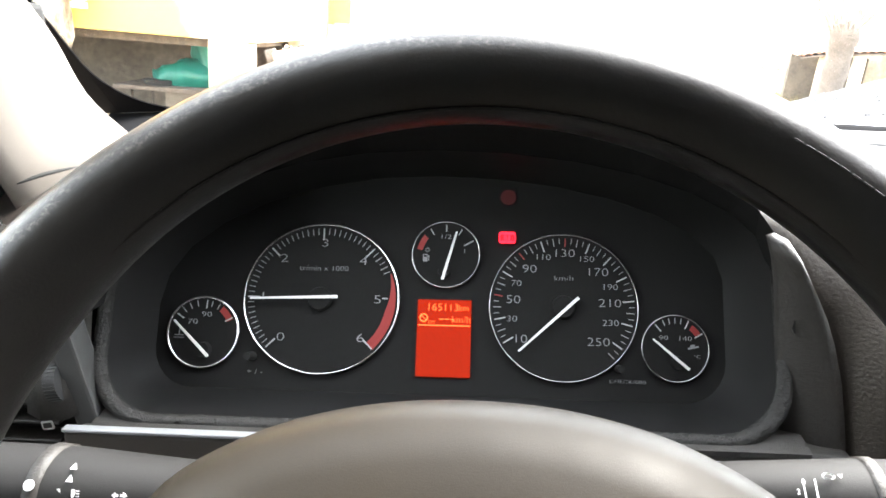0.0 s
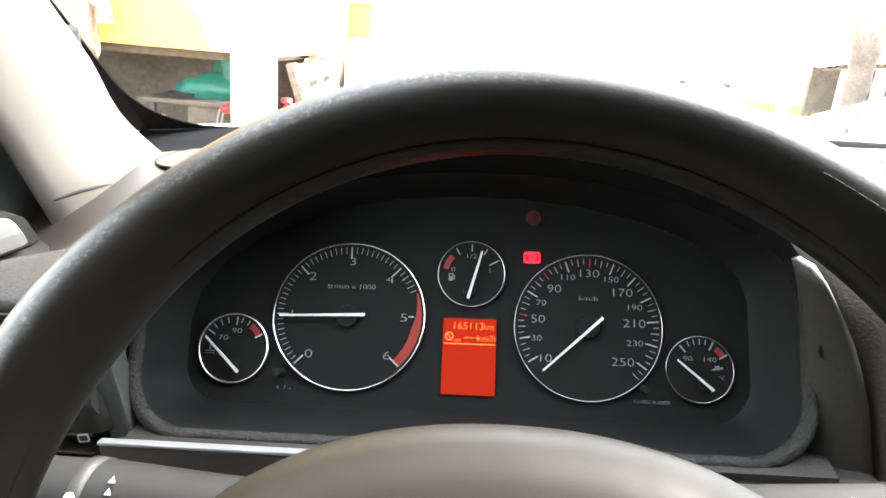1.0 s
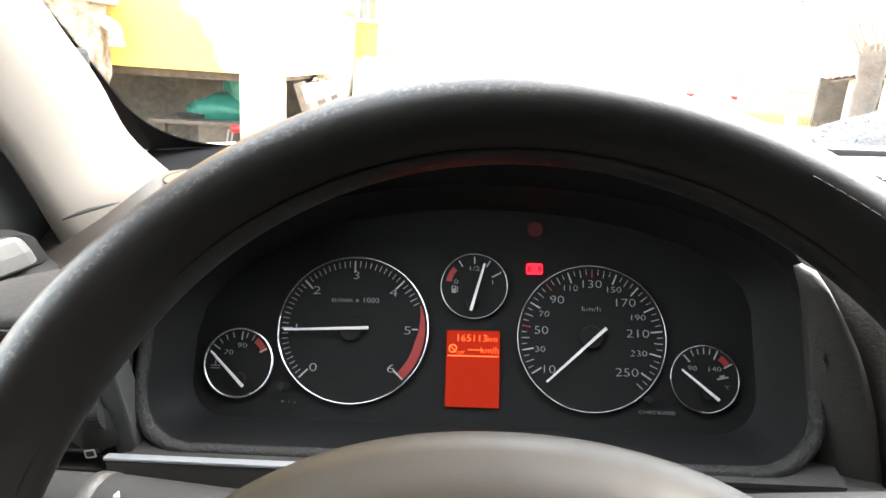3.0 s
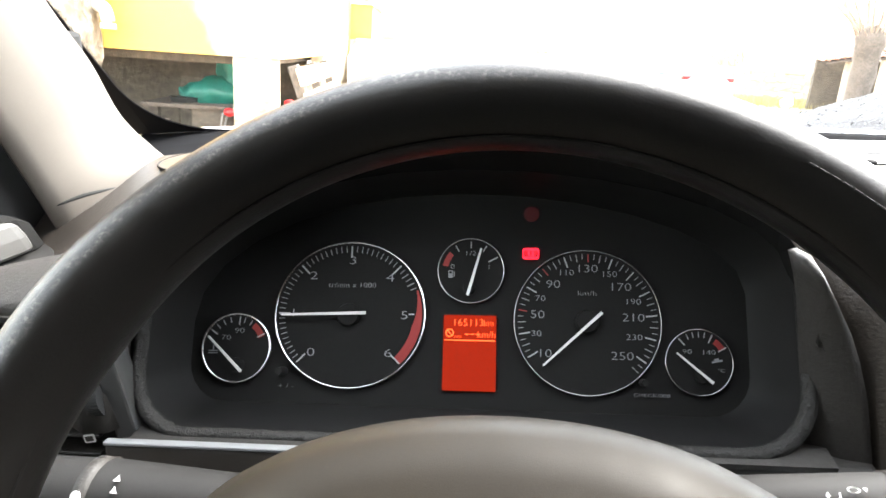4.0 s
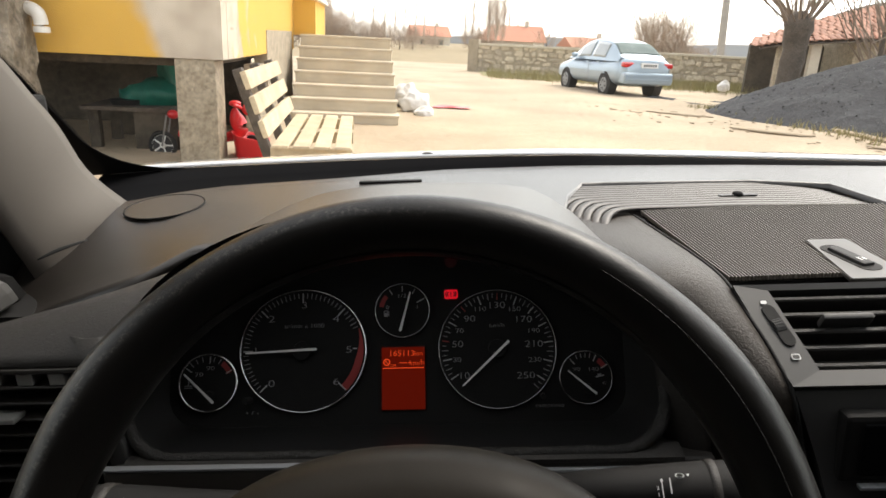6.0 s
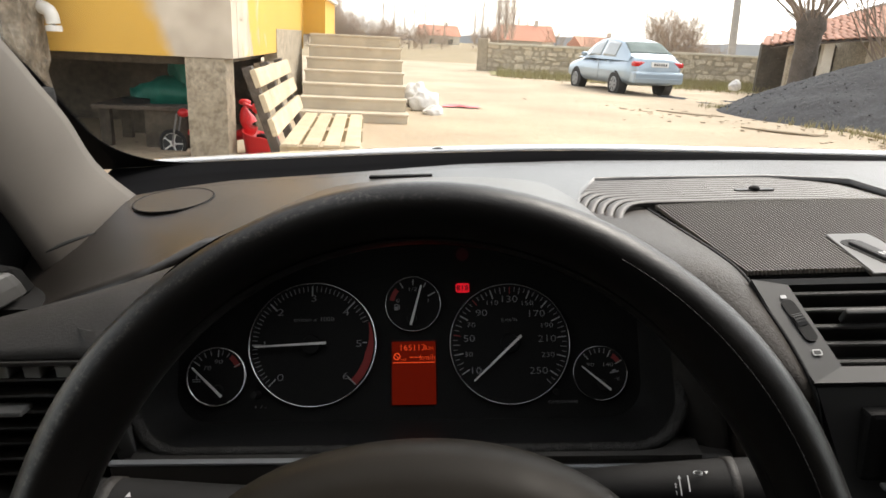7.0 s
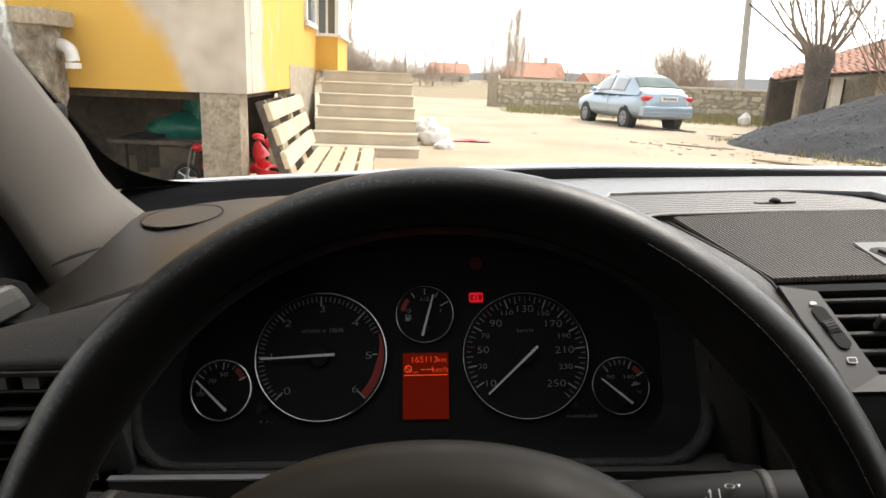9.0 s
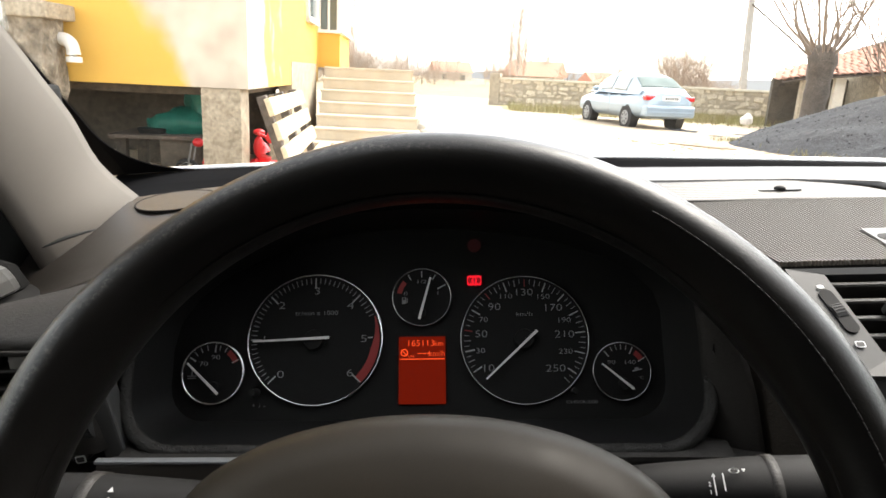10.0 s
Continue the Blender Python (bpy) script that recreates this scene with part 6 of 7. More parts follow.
# ---- light blue saloon ----
def saloon():
    """Three-box car, x forward, origin on the ground under its middle."""
    car = thing("parked_car", "light blue four-door saloon parked by the stone wall", "car", at=Matrix())
    def along(rows, x):
        for p, q in zip(rows, rows[1:]):
            if x <= q[0]:
                k = (x - p[0]) / (q[0] - p[0])
                return [u + (v - u) * k for u, v in zip(p, q)]
        return list(rows[-1])

    # x, foot, shoulder height, half width
    hull = [tuple(v) for v in spline([(-2.10, 0.50, 0.76), (-2.06, 0.38, 0.92), (-1.93, 0.32, 1.01), (-1.60, 0.29, 1.035), (-1.0, 0.27, 0.985), (0.0, 0.26, 0.955), (0.9, 0.26, 0.935), (1.35, 0.27, 0.89), (1.8, 0.30, 0.78), (2.03, 0.36, 0.66), (2.10, 0.46, 0.57)], 4)]
    secs = []
    for x, lo, hi in hull:
        e = min(1.0, abs(x) / 2.105)
        w = 0.845 * (1 - 0.30 * max(0, (e - 0.80) / 0.20) ** 2.4)
        ring_ = []
        for j in range(28):
            q = 2 * math.pi * (j + 0.5) / 28
            c, sn = math.cos(q), math.sin(q)
            yy = w * math.copysign(abs(c) ** 0.42, c)
            up = math.copysign(abs(sn) ** 0.62, sn)
            mid = lo + (hi - lo) * 0.46
            ring_.append((x, yy * (1 - 0.035 * max(0, up)), mid + ((hi - mid) if up > 0 else (mid - lo)) * up + (0.022 * (1 - abs(yy) / w) if up > 0 else 0)))
        secs.append(ring_)
    part("body", loft(secs), M["paint_blue"], car, smooth=True)
    roof = [tuple(v) for v in spline([(-1.78, 1.015, 0.70), (-1.50, 1.155, 0.66), (-1.20, 1.330, 0.61), (-0.90, 1.430, 0.585), (-0.35, 1.475, 0.575), (0.15, 1.455, 0.58), (0.50, 1.345, 0.60), (0.85, 1.150, 0.645), (1.22, 0.930, 0.70)], 5)]

    def skin(x, u, lift=0.0):
        """Point of the cabin at x; u runs from one sill over the roof (0.5) to the other."""
        _, hi, wt = along(roof, x)
        lo = 0.90
        v = 1 - abs(u - 0.5) * 2
        k = min(1.0, v / 0.62)
        side = 0.80 + (wt - 0.80) * k ** 1.15
        if v > 0.62:
            t = (v - 0.62) / 0.38
            y, z = wt * (1 - t ** 1.5), lo + (hi - lo) * (0.90 + 0.10 * math.sin(min(1, t * 1.6) * math.pi / 2))
        else:
            y, z = side, lo + (hi - lo) * 0.90 * k
        sg = -1 if u < 0.5 else 1
        return (x - lift * 0.5 * (x < -0.95), sg * (y + lift * (v <= 0.62)), z + lift * (v > 0.55))

    part("cabin", loft([[skin(x, i / 28) for i in range(29)] for x in [-1.78 + 3.0 * j / 36 for j in range(37)]], closed=False), M["paint_blue"], car, smooth=True)
    part("rear_window", sheet([[skin(-1.60 + 0.50 * j / 8, 0.335 + 0.33 * i / 10, 0.012) for i in range(11)] for j in range(9)], 0.006), M["rear_glass"], car, "grey-green rear window", smooth=True)
    part("front_window", sheet([[skin(0.42 + 0.66 * j / 8, 0.335 + 0.33 * i / 10, 0.012) for i in range(11)] for j in range(9)], 0.006), M["side_glass"], car, "front window with reflected sky in its pale colour", smooth=True)
    for s in (-1, 1):
        for xa, xb in ((-1.02, -0.24), (-0.16, 0.66)):
            pane_ = sheet([[skin(xa + (xb - xa) * j / 8, 0.5 + s * (0.5 - (0.055 + 0.235 * i / 5)), 0.008) for i in range(6)] for j in range(9)], 0.004)
            part("side_window", pane_, M["side_glass"], car, "side window with reflected sky in its pale colour", smooth=True)
        part("tail_lamp", box((-2.075, s * 0.600 - 0.165, 0.775), (-1.90, s * 0.600 + 0.165, 0.905), 0.045, 3), M["tail"], car, "red tail lamp")
        part("mirror", ball((0.62, s * 0.92, 1.00), 0.10, 6, scale=(0.7, 1, 0.7)), M["paint_blue"], car, smooth=True)
        part("door_handle", box((-0.20, s * 0.845 - 0.02, 0.83), (-0.05, s * 0.845 + 0.02, 0.86), 0.008), M["paint_blue"], car)
        part("door_handle", box((-0.85, s * 0.845 - 0.02, 0.84), (-0.70, s * 0.845 + 0.02, 0.87), 0.008), M["paint_blue"], car)
        part("door_gap", box((-0.194, s * 0.840 - 0.006, 0.38), (-0.188, s * 0.840 + 0.006, 0.90)), M["steel"], car)
        part("rub_strip", box((-1.2, s * 0.85 - 0.012, 0.58), (1.0, s * 0.85 + 0.012, 0.64), 0.004), M["paint_blue"], car)
        for xw in (-1.22, 1.22):
            c = (xw, s * 0.74, 0.29)
            w = part("wheel", cyl((xw, s * 0.66, 0.29), (xw, s * 0.856, 0.29), 0.29, n=32), M["rubber"], car, "wheel with a silver cover")
            part("cover", cyl((xw, s * 0.84, 0.29), (xw, s * 0.874, 0.29), 0.205, 0.18, n=24), M["silver"], w)
            for i in range(7):
                a = 2 * math.pi * i / 7
                part("cover_slot", box((-0.018, -0.004, 0.08), (0.018, 0.004, 0.16), m=Matrix.Translation((xw, s * 0.873, 0.29)) @ Matrix.Rotation(a, 4, "Y")), M["dark"], w)
            # dark disc paints the shadow in the gap round the wheel
            part("arch", cyl((xw, s * 0.60, 0.30), (xw, s * 0.848, 0.30), 0.335, n=32), M["dark"], car, "dark disc standing for the wheel gap's shadow")
    part("bumper", box((-2.15, -0.76, 0.36), (-1.85, 0.76, 0.66), 0.07, 3), M["paint_blue"], car)
    part("bumper_strip", box((-2.165, -0.74, 0.46), (-2.12, 0.74, 0.50), 0.01), M["paint_blue"], car)
    part("number_plate", box((-2.125, -0.26, 0.775), (-2.085, 0.26, 0.895), 0.003), M["plate"], car, "white number plate with dark bars")
    for i in range(6):
        part("plate_bar", box((-2.131, -0.20 + 0.07 * i, 0.805), (-2.1255, -0.16 + 0.07 * i, 0.865)), M["dark"], car)
    return car


blue = saloon()
blue.matrix_world = pose(4.50, 20.75, -0.10, 0, 0, 107) @ Matrix.Diagonal((1, 1, 1.06, 1))

# ---- coal heap ----
def heap_z(x, y):
    u = ((x - 9.45) * 0.95 + (y - 14.5) * 0.25) / 4.2
    v = ((y - 14.5) * 0.95 - (x - 9.45) * 0.25) / 3.6
    d = math.sqrt(u * u + v * v)
    n_ = noise.fractal(Vector((x * 0.8, y * 0.8, 3)), 1.0, 2.0, 4)
    return 1.66 * max(0.0, 1 - d) ** 0.95 + 0.07 * n_ - 0.08


hx = [5.0 + 0.14 * i for i in range(75)]
hy = [10.0 + 0.14 * i for i in range(65)]
heap = thing("coal_heap", "dark grey heap of fine coal beside the yard", "heap", kind="stuff", bm=sheet([[(x, y, max(heap_z(x, y), -0.15) + 0.02 * noise.noise(Vector((x * 6, y * 6, 0)))) for x in hx] for y in hy]), material=M["coal"])
bm = bmesh.new()
for i in range(700):
    x, y = rng.uniform(5.4, 12.5), rng.uniform(10.2, 17.5)
    h = heap_z(x, y)
    if h > -0.02:
        r = rng.uniform(0.008, 0.022)
        m = Matrix.Translation((x, y, h + r * 0.1)) @ pose(0, 0, 0, rng.uniform(0, 90), rng.uniform(0, 90), 0)
        bmesh.ops.create_icosphere(bm, subdivisions=1, radius=r, matrix=m)
lumps = thing("coal_lumps", "loose dark coal lumps on the heap", "coal", kind="stuff", bm=bm, material=M["coal"])
bm = bmesh.new()
for i in range(650):
    x, y = rng.uniform(5.2, 12.0), rng.uniform(10.2, 16.5)
    h = heap_z(x, y)
    if h > -0.04:
        bmesh.ops.create_icosphere(bm, subdivisions=1, radius=rng.uniform(0.006, 0.016), matrix=Matrix.Translation((x, y, h + 0.012)))
grit = thing("pale_grit", "pale stone grit speckled over the coal heap", "grit", kind="stuff", bm=bm, material=M["grit"])
# kerb-like earth edge and grass at the heap's foot
bm = bmesh.new()
for i in range(5200):
    k = rng.random()
    x, y = 5.7 + 1.0 * k + rng.gauss(0, 0.25), 15.9 - 6.2 * k + rng.gauss(0, 0.15)
    if rng.random() < 0.86:
        x, y = rng.uniform(1.0, 11.5), 26.6 + rng.gauss(0, 0.8) - 0.17 * (x - 1) - 0.18 * rng.random()
        if y > 28.6 - 0.2 * (x - 1):
            continue
    h = rng.uniform(0.05, 0.16) * (2.4 if y > 20 else 1.0)
    a = rng.uniform(0, 6.28)
    s = Vector((math.cos(a), math.sin(a), 0)) * 0.012
    p = Vector((x, y, ground_z(x, y)))
    t = p + Vector((rng.gauss(0, 0.04), rng.gauss(0, 0.04), h))
    bm.faces.new([bm.verts.new(q) for q in (p - s, p + s, t)])
verge_rng = random.Random(31)
for i in range(4200):
    x = verge_rng.uniform(6.6, 11.4)
    y = 26.9 - 0.2 * (x - 1) * 0.5 - abs(verge_rng.gauss(0, 1.1))
    a = verge_rng.uniform(0, 6.28)
    s = Vector((math.cos(a), math.sin(a), 0)) * 0.014
    p = Vector((x, y, ground_z(x, y)))
    t = p + Vector((verge_rng.gauss(0, 0.06), verge_rng.gauss(0, 0.06), verge_rng.uniform(0.10, 0.34)))
    bm.faces.new([bm.verts.new(q) for q in (p - s, p + s, t)])
thing("grass_tufts", "thin dry grass tufts along the wall and heap", "grass", kind="stuff", bm=bm, material=M["verge"])
bm = tube(spline([(6.3, 13.6, -0.02), (6.6, 12.0, 0.0), (6.75, 10.8, 0.0), (6.9, 9.6, -0.02)], 5), 0.07, 8, flat=0.6)
kerb = thing("earth_edge", "low pale earth edge along the yard", "kerb", kind="structure", bm=bm, material=M["dirt"], smooth=True)


# litter and ruts on the yard
bm = bmesh.new()
for i in range(150):
    k = rng.random()
    x, y = 2.6 + 5.0 * k + rng.gauss(0, 0.9), 14.6 - 4.6 * k + rng.gauss(0, 0.7)
    r = rng.uniform(0.010, 0.045) * (2.2 if rng.random() < 0.06 else 1)
    m = Matrix.Translation((x, y, ground_z(x, y))) @ pose(0, 0, 0, 0, 0, rng.uniform(0, 180)) @ Matrix.Diagonal((rng.uniform(1, 2.4), 1, 0.35, 1))
    bmesh.ops.create_icosphere(bm, subdivisions=1, radius=r, matrix=m)
pebbles = thing("pebbles", "scattered stones and clods on the packed earth", "stones", kind="stuff", bm=bm, material=M["clod"])
for pts in (((4.6, 11.4), (5.1, 10.9), (5.7, 10.7)), ((3.8, 13.9), (4.5, 13.4), (5.0, 13.3)), ((6.0, 9.8), (6.4, 9.4), (6.8, 9.2))):
    bm = tube(spline([(x, y, ground_z(x, y) + 0.004) for x, y in pts], 6), [0.03 + 0.05 * math.sin(math.pi * i / 12) for i in range(13)], 8, flat=0.3)
    for v in bm.verts:
        v.co += Vector((noise.noise(v.co * 7), noise.noise(v.co * 7 + Vector((3, 0, 0))), 0)) * 0.06
    thing("dirt_clod", "low dark ridge of loose dirt on the yard", "dirt", group="dirt ridges", bm=bm, material=M["clod"], smooth=True)


# ---- trees ----
class Twigs:
    """Collects thin tapered bars as plain lists, which is quick for many."""

    def __init__(self):
        self.verts, self.faces = [], []

    def bar(self, pts, rad, n):
        k0 = len(self.verts)
        for i, p in enumerate(pts):
            d = pts[min(i + 1, len(pts) - 1)] - pts[max(i - 1, 0)]
            s = d.orthogonal().normalized()
            u = d.cross(s).normalized()
            for j in range(n):
                a = 2 * math.pi * j / n
                self.verts.append(p + rad[i] * (math.cos(a) * s + math.sin(a) * u))
        for i in range(len(pts) - 1):
            for j in range(n):
                a, b = k0 + i * n + j, k0 + i * n + (j + 1) % n
                self.faces.append((a, b, b + n, a + n))

    def finish(self, name, material, parent, label):
        me = bpy.data.meshes.new(name)
        me.from_pydata(self.verts, [], self.faces)
        me.materials.append(material)
        ob = new(name, me)
        ob.parent = parent
        ob["label"] = label
        return ob


def limb(tw, p, d, length, r, depth, rg, spread=0.5, up=0.15, kids=(2, 4), wig=0.12):
    """Tapered limb with side shoots."""
    pts, rad = [p.copy()], [r]
    q, dd = p.copy(), d.normalized()
    n_ = 4
    for i in range(n_):
        dd = (dd + Vector((rg.gauss(0, wig), rg.gauss(0, wig), rg.gauss(0, wig * 0.7) + up * 0.4))).normalized()
        q = q + dd * length / n_
        pts.append(q.copy())
        rad.append(r * (1 - 0.75 * (i + 1) / n_))
    tw.bar(pts, rad, 6 if r > 0.03 else 3)
    if depth:
        for _ in range(rg.randint(*kids)):
            k = rg.uniform(0.35, 0.95)
            i = min(n_ - 1, int(k * n_))
            b = pts[i].lerp(pts[i + 1], k * n_ - i)
            nd = (dd + Vector((rg.gauss(0, spread), rg.gauss(0, spread), rg.gauss(0.1, spread * 0.6)))).normalized()
            limb(tw, b, nd, length * rg.uniform(0.45, 0.75), r * 0.5, depth - 1, rg, spread, up, kids, wig)


def pollard(x, y, seed):
    rg = random.Random(seed)
    t = thing("pollard_tree", "bare pollarded willow with a thick dark trunk", "tree", at=pose(x, y, 0))
    radii = [0.33, 0.31, 0.29, 0.28, 0.27, 0.27, 0.27, 0.27, 0.27, 0.27, 0.28, 0.29, 0.31, 0.33, 0.33, 0.28, 0.16]
    bm = loft([[(r_ * math.cos(q), r_ * math.sin(q), -0.1 + 0.15 * i) for q in [2 * math.pi * j / 24 for j in range(24)]] for i, r_ in enumerate(radii)])
    for v in bm.verts:
        v.co += Vector((noise.noise(v.co * 4), noise.noise(v.co * 4 + Vector((9, 0, 0))), 0)) * 0.07
    part("trunk", bm, M["bark"], t, "thick dark trunk", smooth=True)
    bm = Twigs()
    for i in range(26):
        a = 2 * math.pi * i / 26 + rg.uniform(-0.3, 0.3)
        e = rg.uniform(0.25, 1.9)
        limb(bm, Vector((0.2 * math.cos(a), 0.2 * math.sin(a), 2.05 + rg.uniform(-0.2, 0.1))), Vector((math.cos(a), math.sin(a) * 0.8, e)), rg.uniform(1.9, 3.8), rg.uniform(0.018, 0.046), 3, rg, 0.55, 0.5, (2, 4), 0.28)
    bm.finish("crown", M["twig"], t, "bare brown branches")
    return t


pollard(8.36, 17.6, 3)


def shrub(name, label, x, y, h, w, seed, n_=40, col="twig"):
    rg = random.Random(seed)
    t = thing(name, label, "tree", at=pose(x, y, 0))
    bm = cyl((0, 0, -0.1), (0, 0, h * 0.35), h * 0.02, h * 0.014, n=6)
    part("trunk", bm, M["bark"], t)
    bm = Twigs()
    for i in range(n_):
        a = rg.uniform(0, 6.28)
        z0 = h * rg.uniform(0.0, 0.45)
        b0, wide = rg.uniform(0, 6.28), w * 0.42 * math.sqrt(rg.random()) if n_ > 100 else 0.0
        limb(bm, Vector((math.cos(b0) * wide, math.sin(b0) * wide, z0)), Vector((math.cos(a) * w / h * (0.6 if wide else 1.3), math.sin(a) * w / h * (0.6 if wide else 1.3), rg.uniform(0.3, 1.2))), h * rg.uniform(0.35, 0.6), h * 0.0055, 2, rg, 0.5, 0.2, (2, 4))
    # beyond 40 m the crown takes the haze-paled twigs
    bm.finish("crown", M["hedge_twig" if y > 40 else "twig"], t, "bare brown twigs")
    return t


def poplar(x, y, h, w, seed):
    rg = random.Random(seed)
    t = thing("poplar_tree", "tall slim bare poplar at the field edge", "tree", group="bare poplars", at=pose(x, y, 0))
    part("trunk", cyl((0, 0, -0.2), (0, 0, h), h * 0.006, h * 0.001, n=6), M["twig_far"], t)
    bm = Twigs()
    for i in range(int(45 * (1 + w))):
        a = rg.uniform(0, 6.28)
        k = rg.uniform(0.12, 0.92)
        limb(bm, Vector((0, 0, h * k)), Vector((math.cos(a) * 0.5, math.sin(a) * 0.5, 1.3)), h * 0.22 * w * (1.1 - k * 0.6), h * 0.0034, 1, rg, 0.3, 0.5, (2, 3))
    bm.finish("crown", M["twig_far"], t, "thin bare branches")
    return t


shrub("young_tree", "small bare tree beside the tiled shed", 10.2, 17.0, 5.4, 2.3, 11, 36)
tr = random.Random(21)
for x, y, h, w in ((-17.0, 62, 9.5, 1.3), (-15.5, 66, 11, 1.2), (-14.6, 60, 8.5, 0.8), (-14.0, 70, 13, 0.9), (-12.6, 66, 11.5, 0.7), (-10.6, 84, 7.5, 0.4), (-9.3, 84, 8.5, 0.4),
                   (-8.2, 86, 8.0, 0.4), (-7.0, 86, 7.2, 0.4), (-5.8, 88, 8.0, 0.4), (-4.8, 90, 7.0, 0.35), (-3.4, 90, 6.5, 0.35), (0.5, 92, 5.5, 0.8), (1.5, 92, 7.0, 0.8),
                   (3.1, 80, 7.6, 1.4), (4.0, 80, 9.0, 1.5), (4.8, 81, 6.5, 1.2), (6.2, 92, 5.0, 0.9), (7.4, 92, 4.4, 0.9)):
    poplar(x, y, h, w, tr.randrange(9999))
for x, y, h, w in ((-14.5, 58, 3.4, 3.6), (-11.5, 60, 3.0, 3.6), (-8.8, 64, 2.6, 3.4), (-6.2, 70, 2.4, 3.2), (-3.2, 78, 2.0, 3.0)):
    shrub("hedge_bush", "dense bare hedge bush at the field edge", x, y, h, w, tr.randrange(9999), 130)
for x, y, h, w in ((-13.2, 59, 4.0, 3.0), (-12.2, 62, 3.6, 3.2), (-10.2, 61, 3.4, 3.2), (-7.6, 63, 2.8, 3.0), (-5.0, 72, 2.6, 3.2), (13.6, 74, 2.6, 3.6), (20.5, 66, 2.4, 4.0), (24.0, 70, 2.2, 4.2), (1.6, 90, 3.2, 3.4), (2.8, 84, 3.0, 2.6)):
    shrub("hedge_bush", "dense bare hedge bush at the field edge", x, y, h, w, tr.randrange(9999), 120)
shrub("round_tree", "round bare tree behind the wall", 17.6, 61, 4.6, 5.2, 77, 330)
shrub("garden_tree", "bare garden tree behind the wall", 9.6, 78, 4.2, 2.6, 78, 30)


# ---- far houses ----
def far_house(x, y, w, d, h, rh, rz, label):
    t = thing("far_house", label, "house", group="far houses", at=pose(x, y, -1.3, 0, 0, rz))
    part("wall", box((-w / 2, -d / 2, 0), (w / 2, d / 2, h)), M["far_wall"], t)
    bm = loft([[(-w / 2 - 0.3, -d / 2 - 0.3, h), (-w / 2 - 0.3, 0, h + rh), (-w / 2 - 0.3, d / 2 + 0.3, h)], [(w / 2 + 0.3, -d / 2 - 0.3, h), (w / 2 + 0.3, 0, h + rh), (w / 2 + 0.3, d / 2 + 0.3, h)]])
    part("roof", bm, M["far_tile"], t, "orange tiled roof")
    for k in (-0.25, 0.25):
        part("window", box((k * w - 0.5, -d / 2 - 0.02, h * 0.45), (k * w + 0.5, -d / 2 + 0.05, h * 0.8)), M["car_glass"], t)
    part("chimney", box((w * 0.2, -0.3, h + rh * 0.5), (w * 0.2 + 0.5, 0.2, h + rh + 0.6)), M["far_wall"], t)
    return t


far_house(6.7, 88, 6.4, 7, 2.7, 1.9, -18, "pale house with an orange tiled roof")
far_house(17.3, 95, 6.2, 6, 2.4, 1.3, 10, "pale house with an orange tiled roof and chimneys")
far_house(-7.0, 150, 8, 7, 3.0, 2.2, 15, "small far house with an orange roof")
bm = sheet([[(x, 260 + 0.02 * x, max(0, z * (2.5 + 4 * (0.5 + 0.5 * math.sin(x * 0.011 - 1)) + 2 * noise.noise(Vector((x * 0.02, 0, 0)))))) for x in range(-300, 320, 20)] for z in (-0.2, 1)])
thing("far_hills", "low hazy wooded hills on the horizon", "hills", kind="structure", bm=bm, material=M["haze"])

# utility pole and wire stay
pole = thing("utility_pole", "leaning grey concrete utility pole", "pole", at=pose(11.30, 30.2, 0, 0, -3, 0))
part("shaft", loft([[(-0.14, -0.12, -0.2), (0.14, -0.12, -0.2), (0.14, 0.12, -0.2), (-0.14, 0.12, -0.2)], [(-0.09, -0.08, 8.5), (0.09, -0.08, 8.5), (0.09, 0.08, 8.5), (-0.09, 0.08, 8.5)]]), M["pole"], pole)
part("stay", cyl((0.0, -0.1, 4.6), (2.6, -4.2, 0.9), 0.04, n=6), M["bark"], pole)

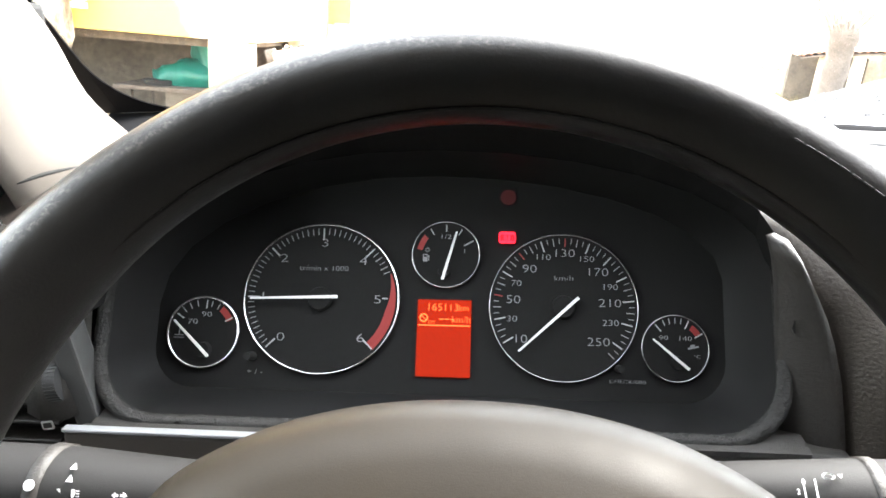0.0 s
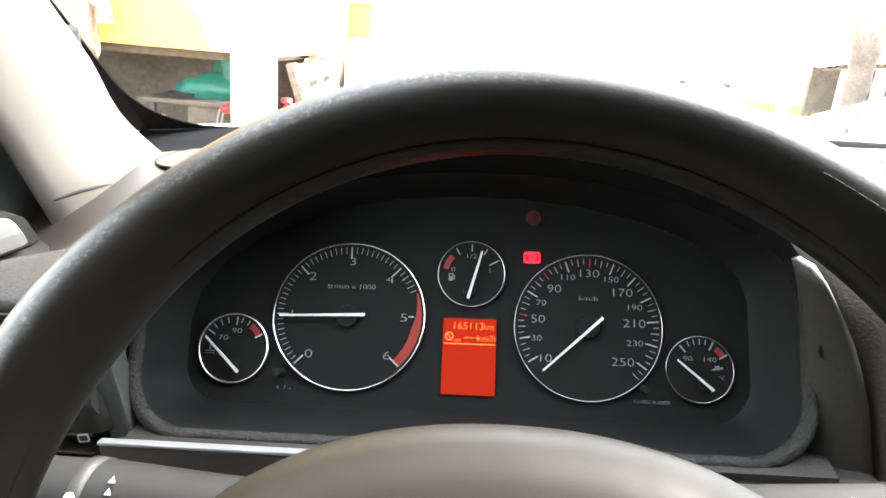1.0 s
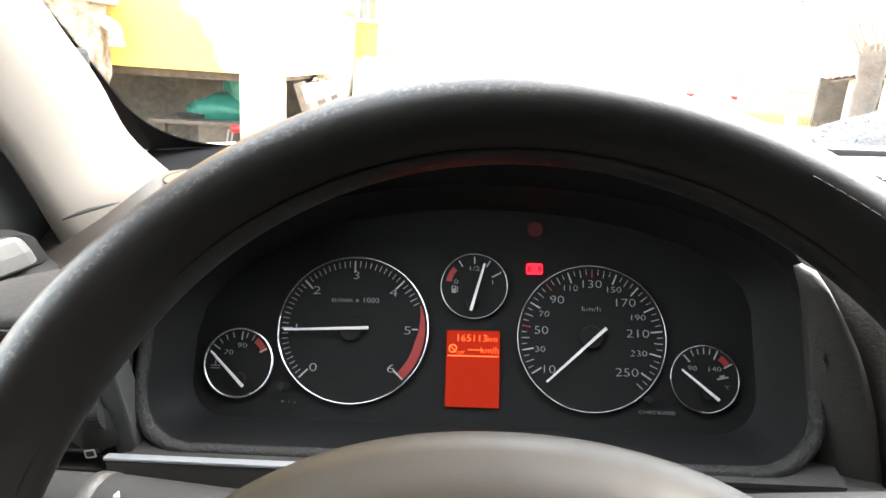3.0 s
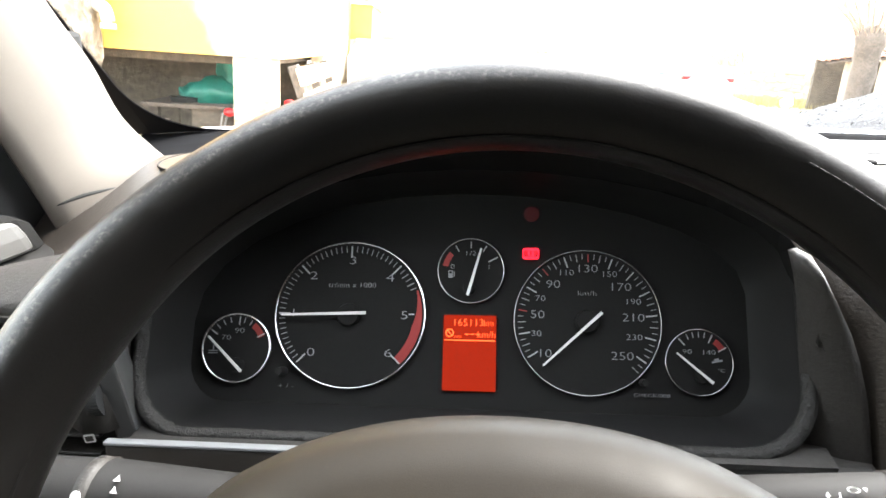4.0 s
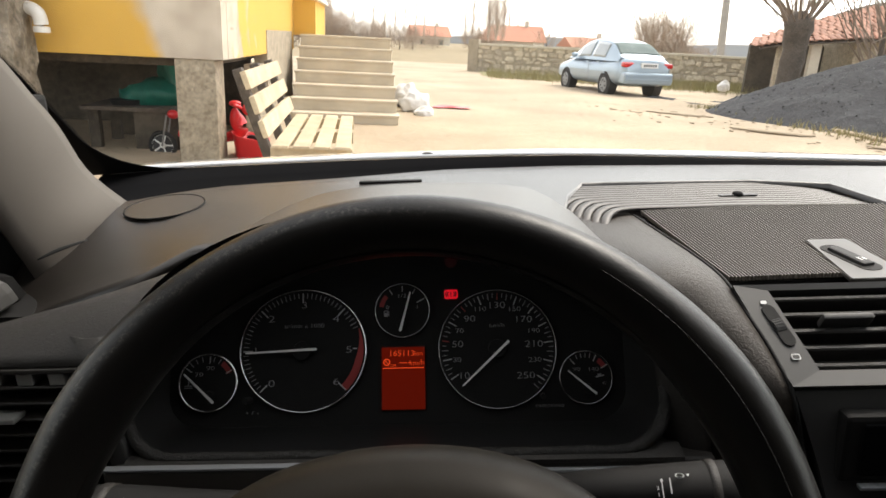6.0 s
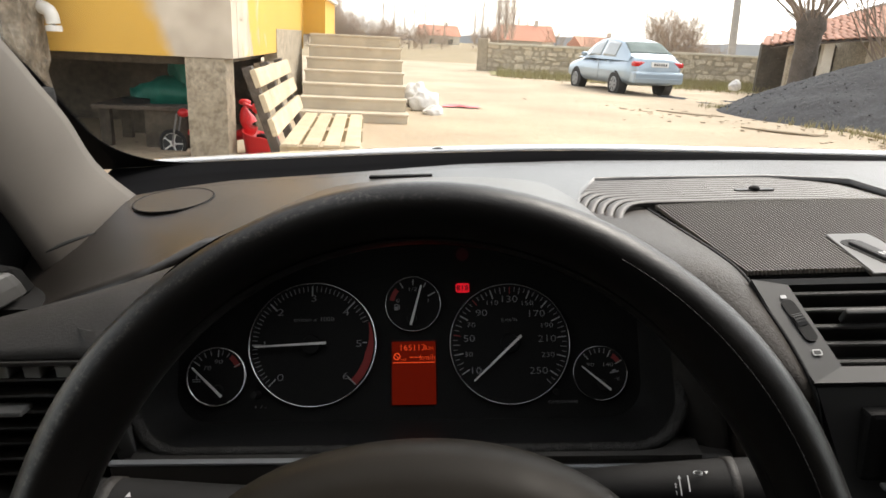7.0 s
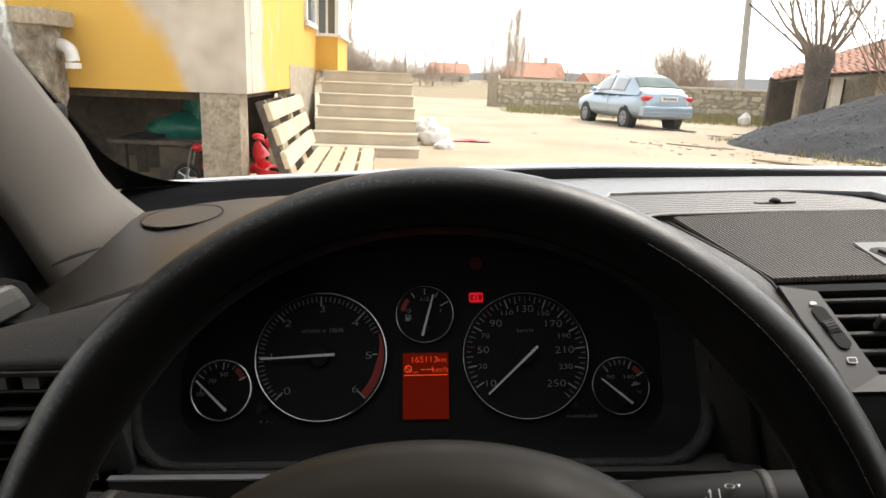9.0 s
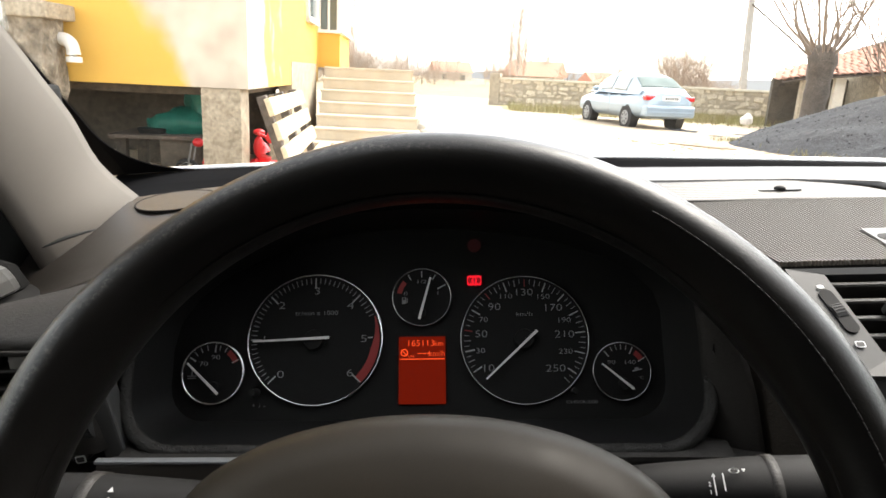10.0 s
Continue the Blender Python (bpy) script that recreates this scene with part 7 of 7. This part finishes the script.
# ---- tiled shed ----
shed = thing("tiled_shed", "old shed with a sagging red tiled roof", "shed", at=pose(12.65, 21.0, 0, 0, 0, -4))
part("wall", box((-0.6, 0.5, -0.3), (6, 4.5, 1.98)), M["rough_concrete"], shed, "rough rendered wall")
# dark panel on the wall stands for the shade inside a doorway
part("opening", box((0.4, 0.46, 0.2), (1.4, 0.52, 1.75)), M["dark"], shed)
# back wall takes the shade-darkened stone to look deep under the roof
part("back_wall", box((-3.0, 2.6, -0.3), (-0.6, 2.8, 1.60)), M["under_wall"], shed)
part("post", box((-3.0, 0.1, -0.3), (-2.82, 0.3, 1.56)), M["rough_concrete"], shed)
part("post", box((-2.0, 0.2, -0.3), (-1.70, 0.4, 1.72)), M["far_wall"], shed)


def roof_slope(u, v):
    """u along the eaves, v up the slope."""
    sag = 0.06 * math.sin(u * 1.7) + 0.04 * noise.noise(Vector((u, v, 0)))
    return Vector((-3.7 + u + 0.9 * v * 0.35, -0.2 + v * 0.85, 1.85 + v * (0.12 + 0.30 * min(1.0, u / 3.4)) + sag * 0.6 - 0.14 * max(0, 2.8 - u)))


bm = sheet([[roof_slope(u * 0.5, v * 0.6) - Vector((0, 0, 0.05)) for u in range(21)] for v in range(6)], 0.04)
part("roof_deck", bm, M["bark"], shed)


def tile_mesh(i):
    r = random.Random(i)
    secs = []
    for y in (0.0, 0.40):
        secs.append([(0.11 * math.cos(a), y, 0.045 * math.sin(a) * (1.0 if y else 1.25)) for a in [math.pi * j / 5 for j in range(6)]] + [(0.085 * math.cos(a), y, 0.030 * math.sin(a)) for a in [math.pi * (5 - j) / 5 for j in range(6)]])
    return mesh_of("roof_tile", loft(secs), M["tile"])


tile_kinds = [tile_mesh(i) for i in range(2)]
roof_n = 0
for j in range(9):
    for i in range(46):
        u, v = i * 0.215 + rng.uniform(-0.02, 0.02), j * 0.34
        p, p2 = roof_slope(u, v), roof_slope(u, v + 0.34)
        d = (p2 - p)
        m = Matrix.Translation(p) @ pose(0, 0, 0, math.degrees(math.atan2(d.z, d.y)) , 0, rng.uniform(-10, 10))
        if roof_n < 300:
            ob = new("roof_tile", tile_kinds[0])
            ob.parent = shed
            ob.matrix_local = m
            roof_n += 1
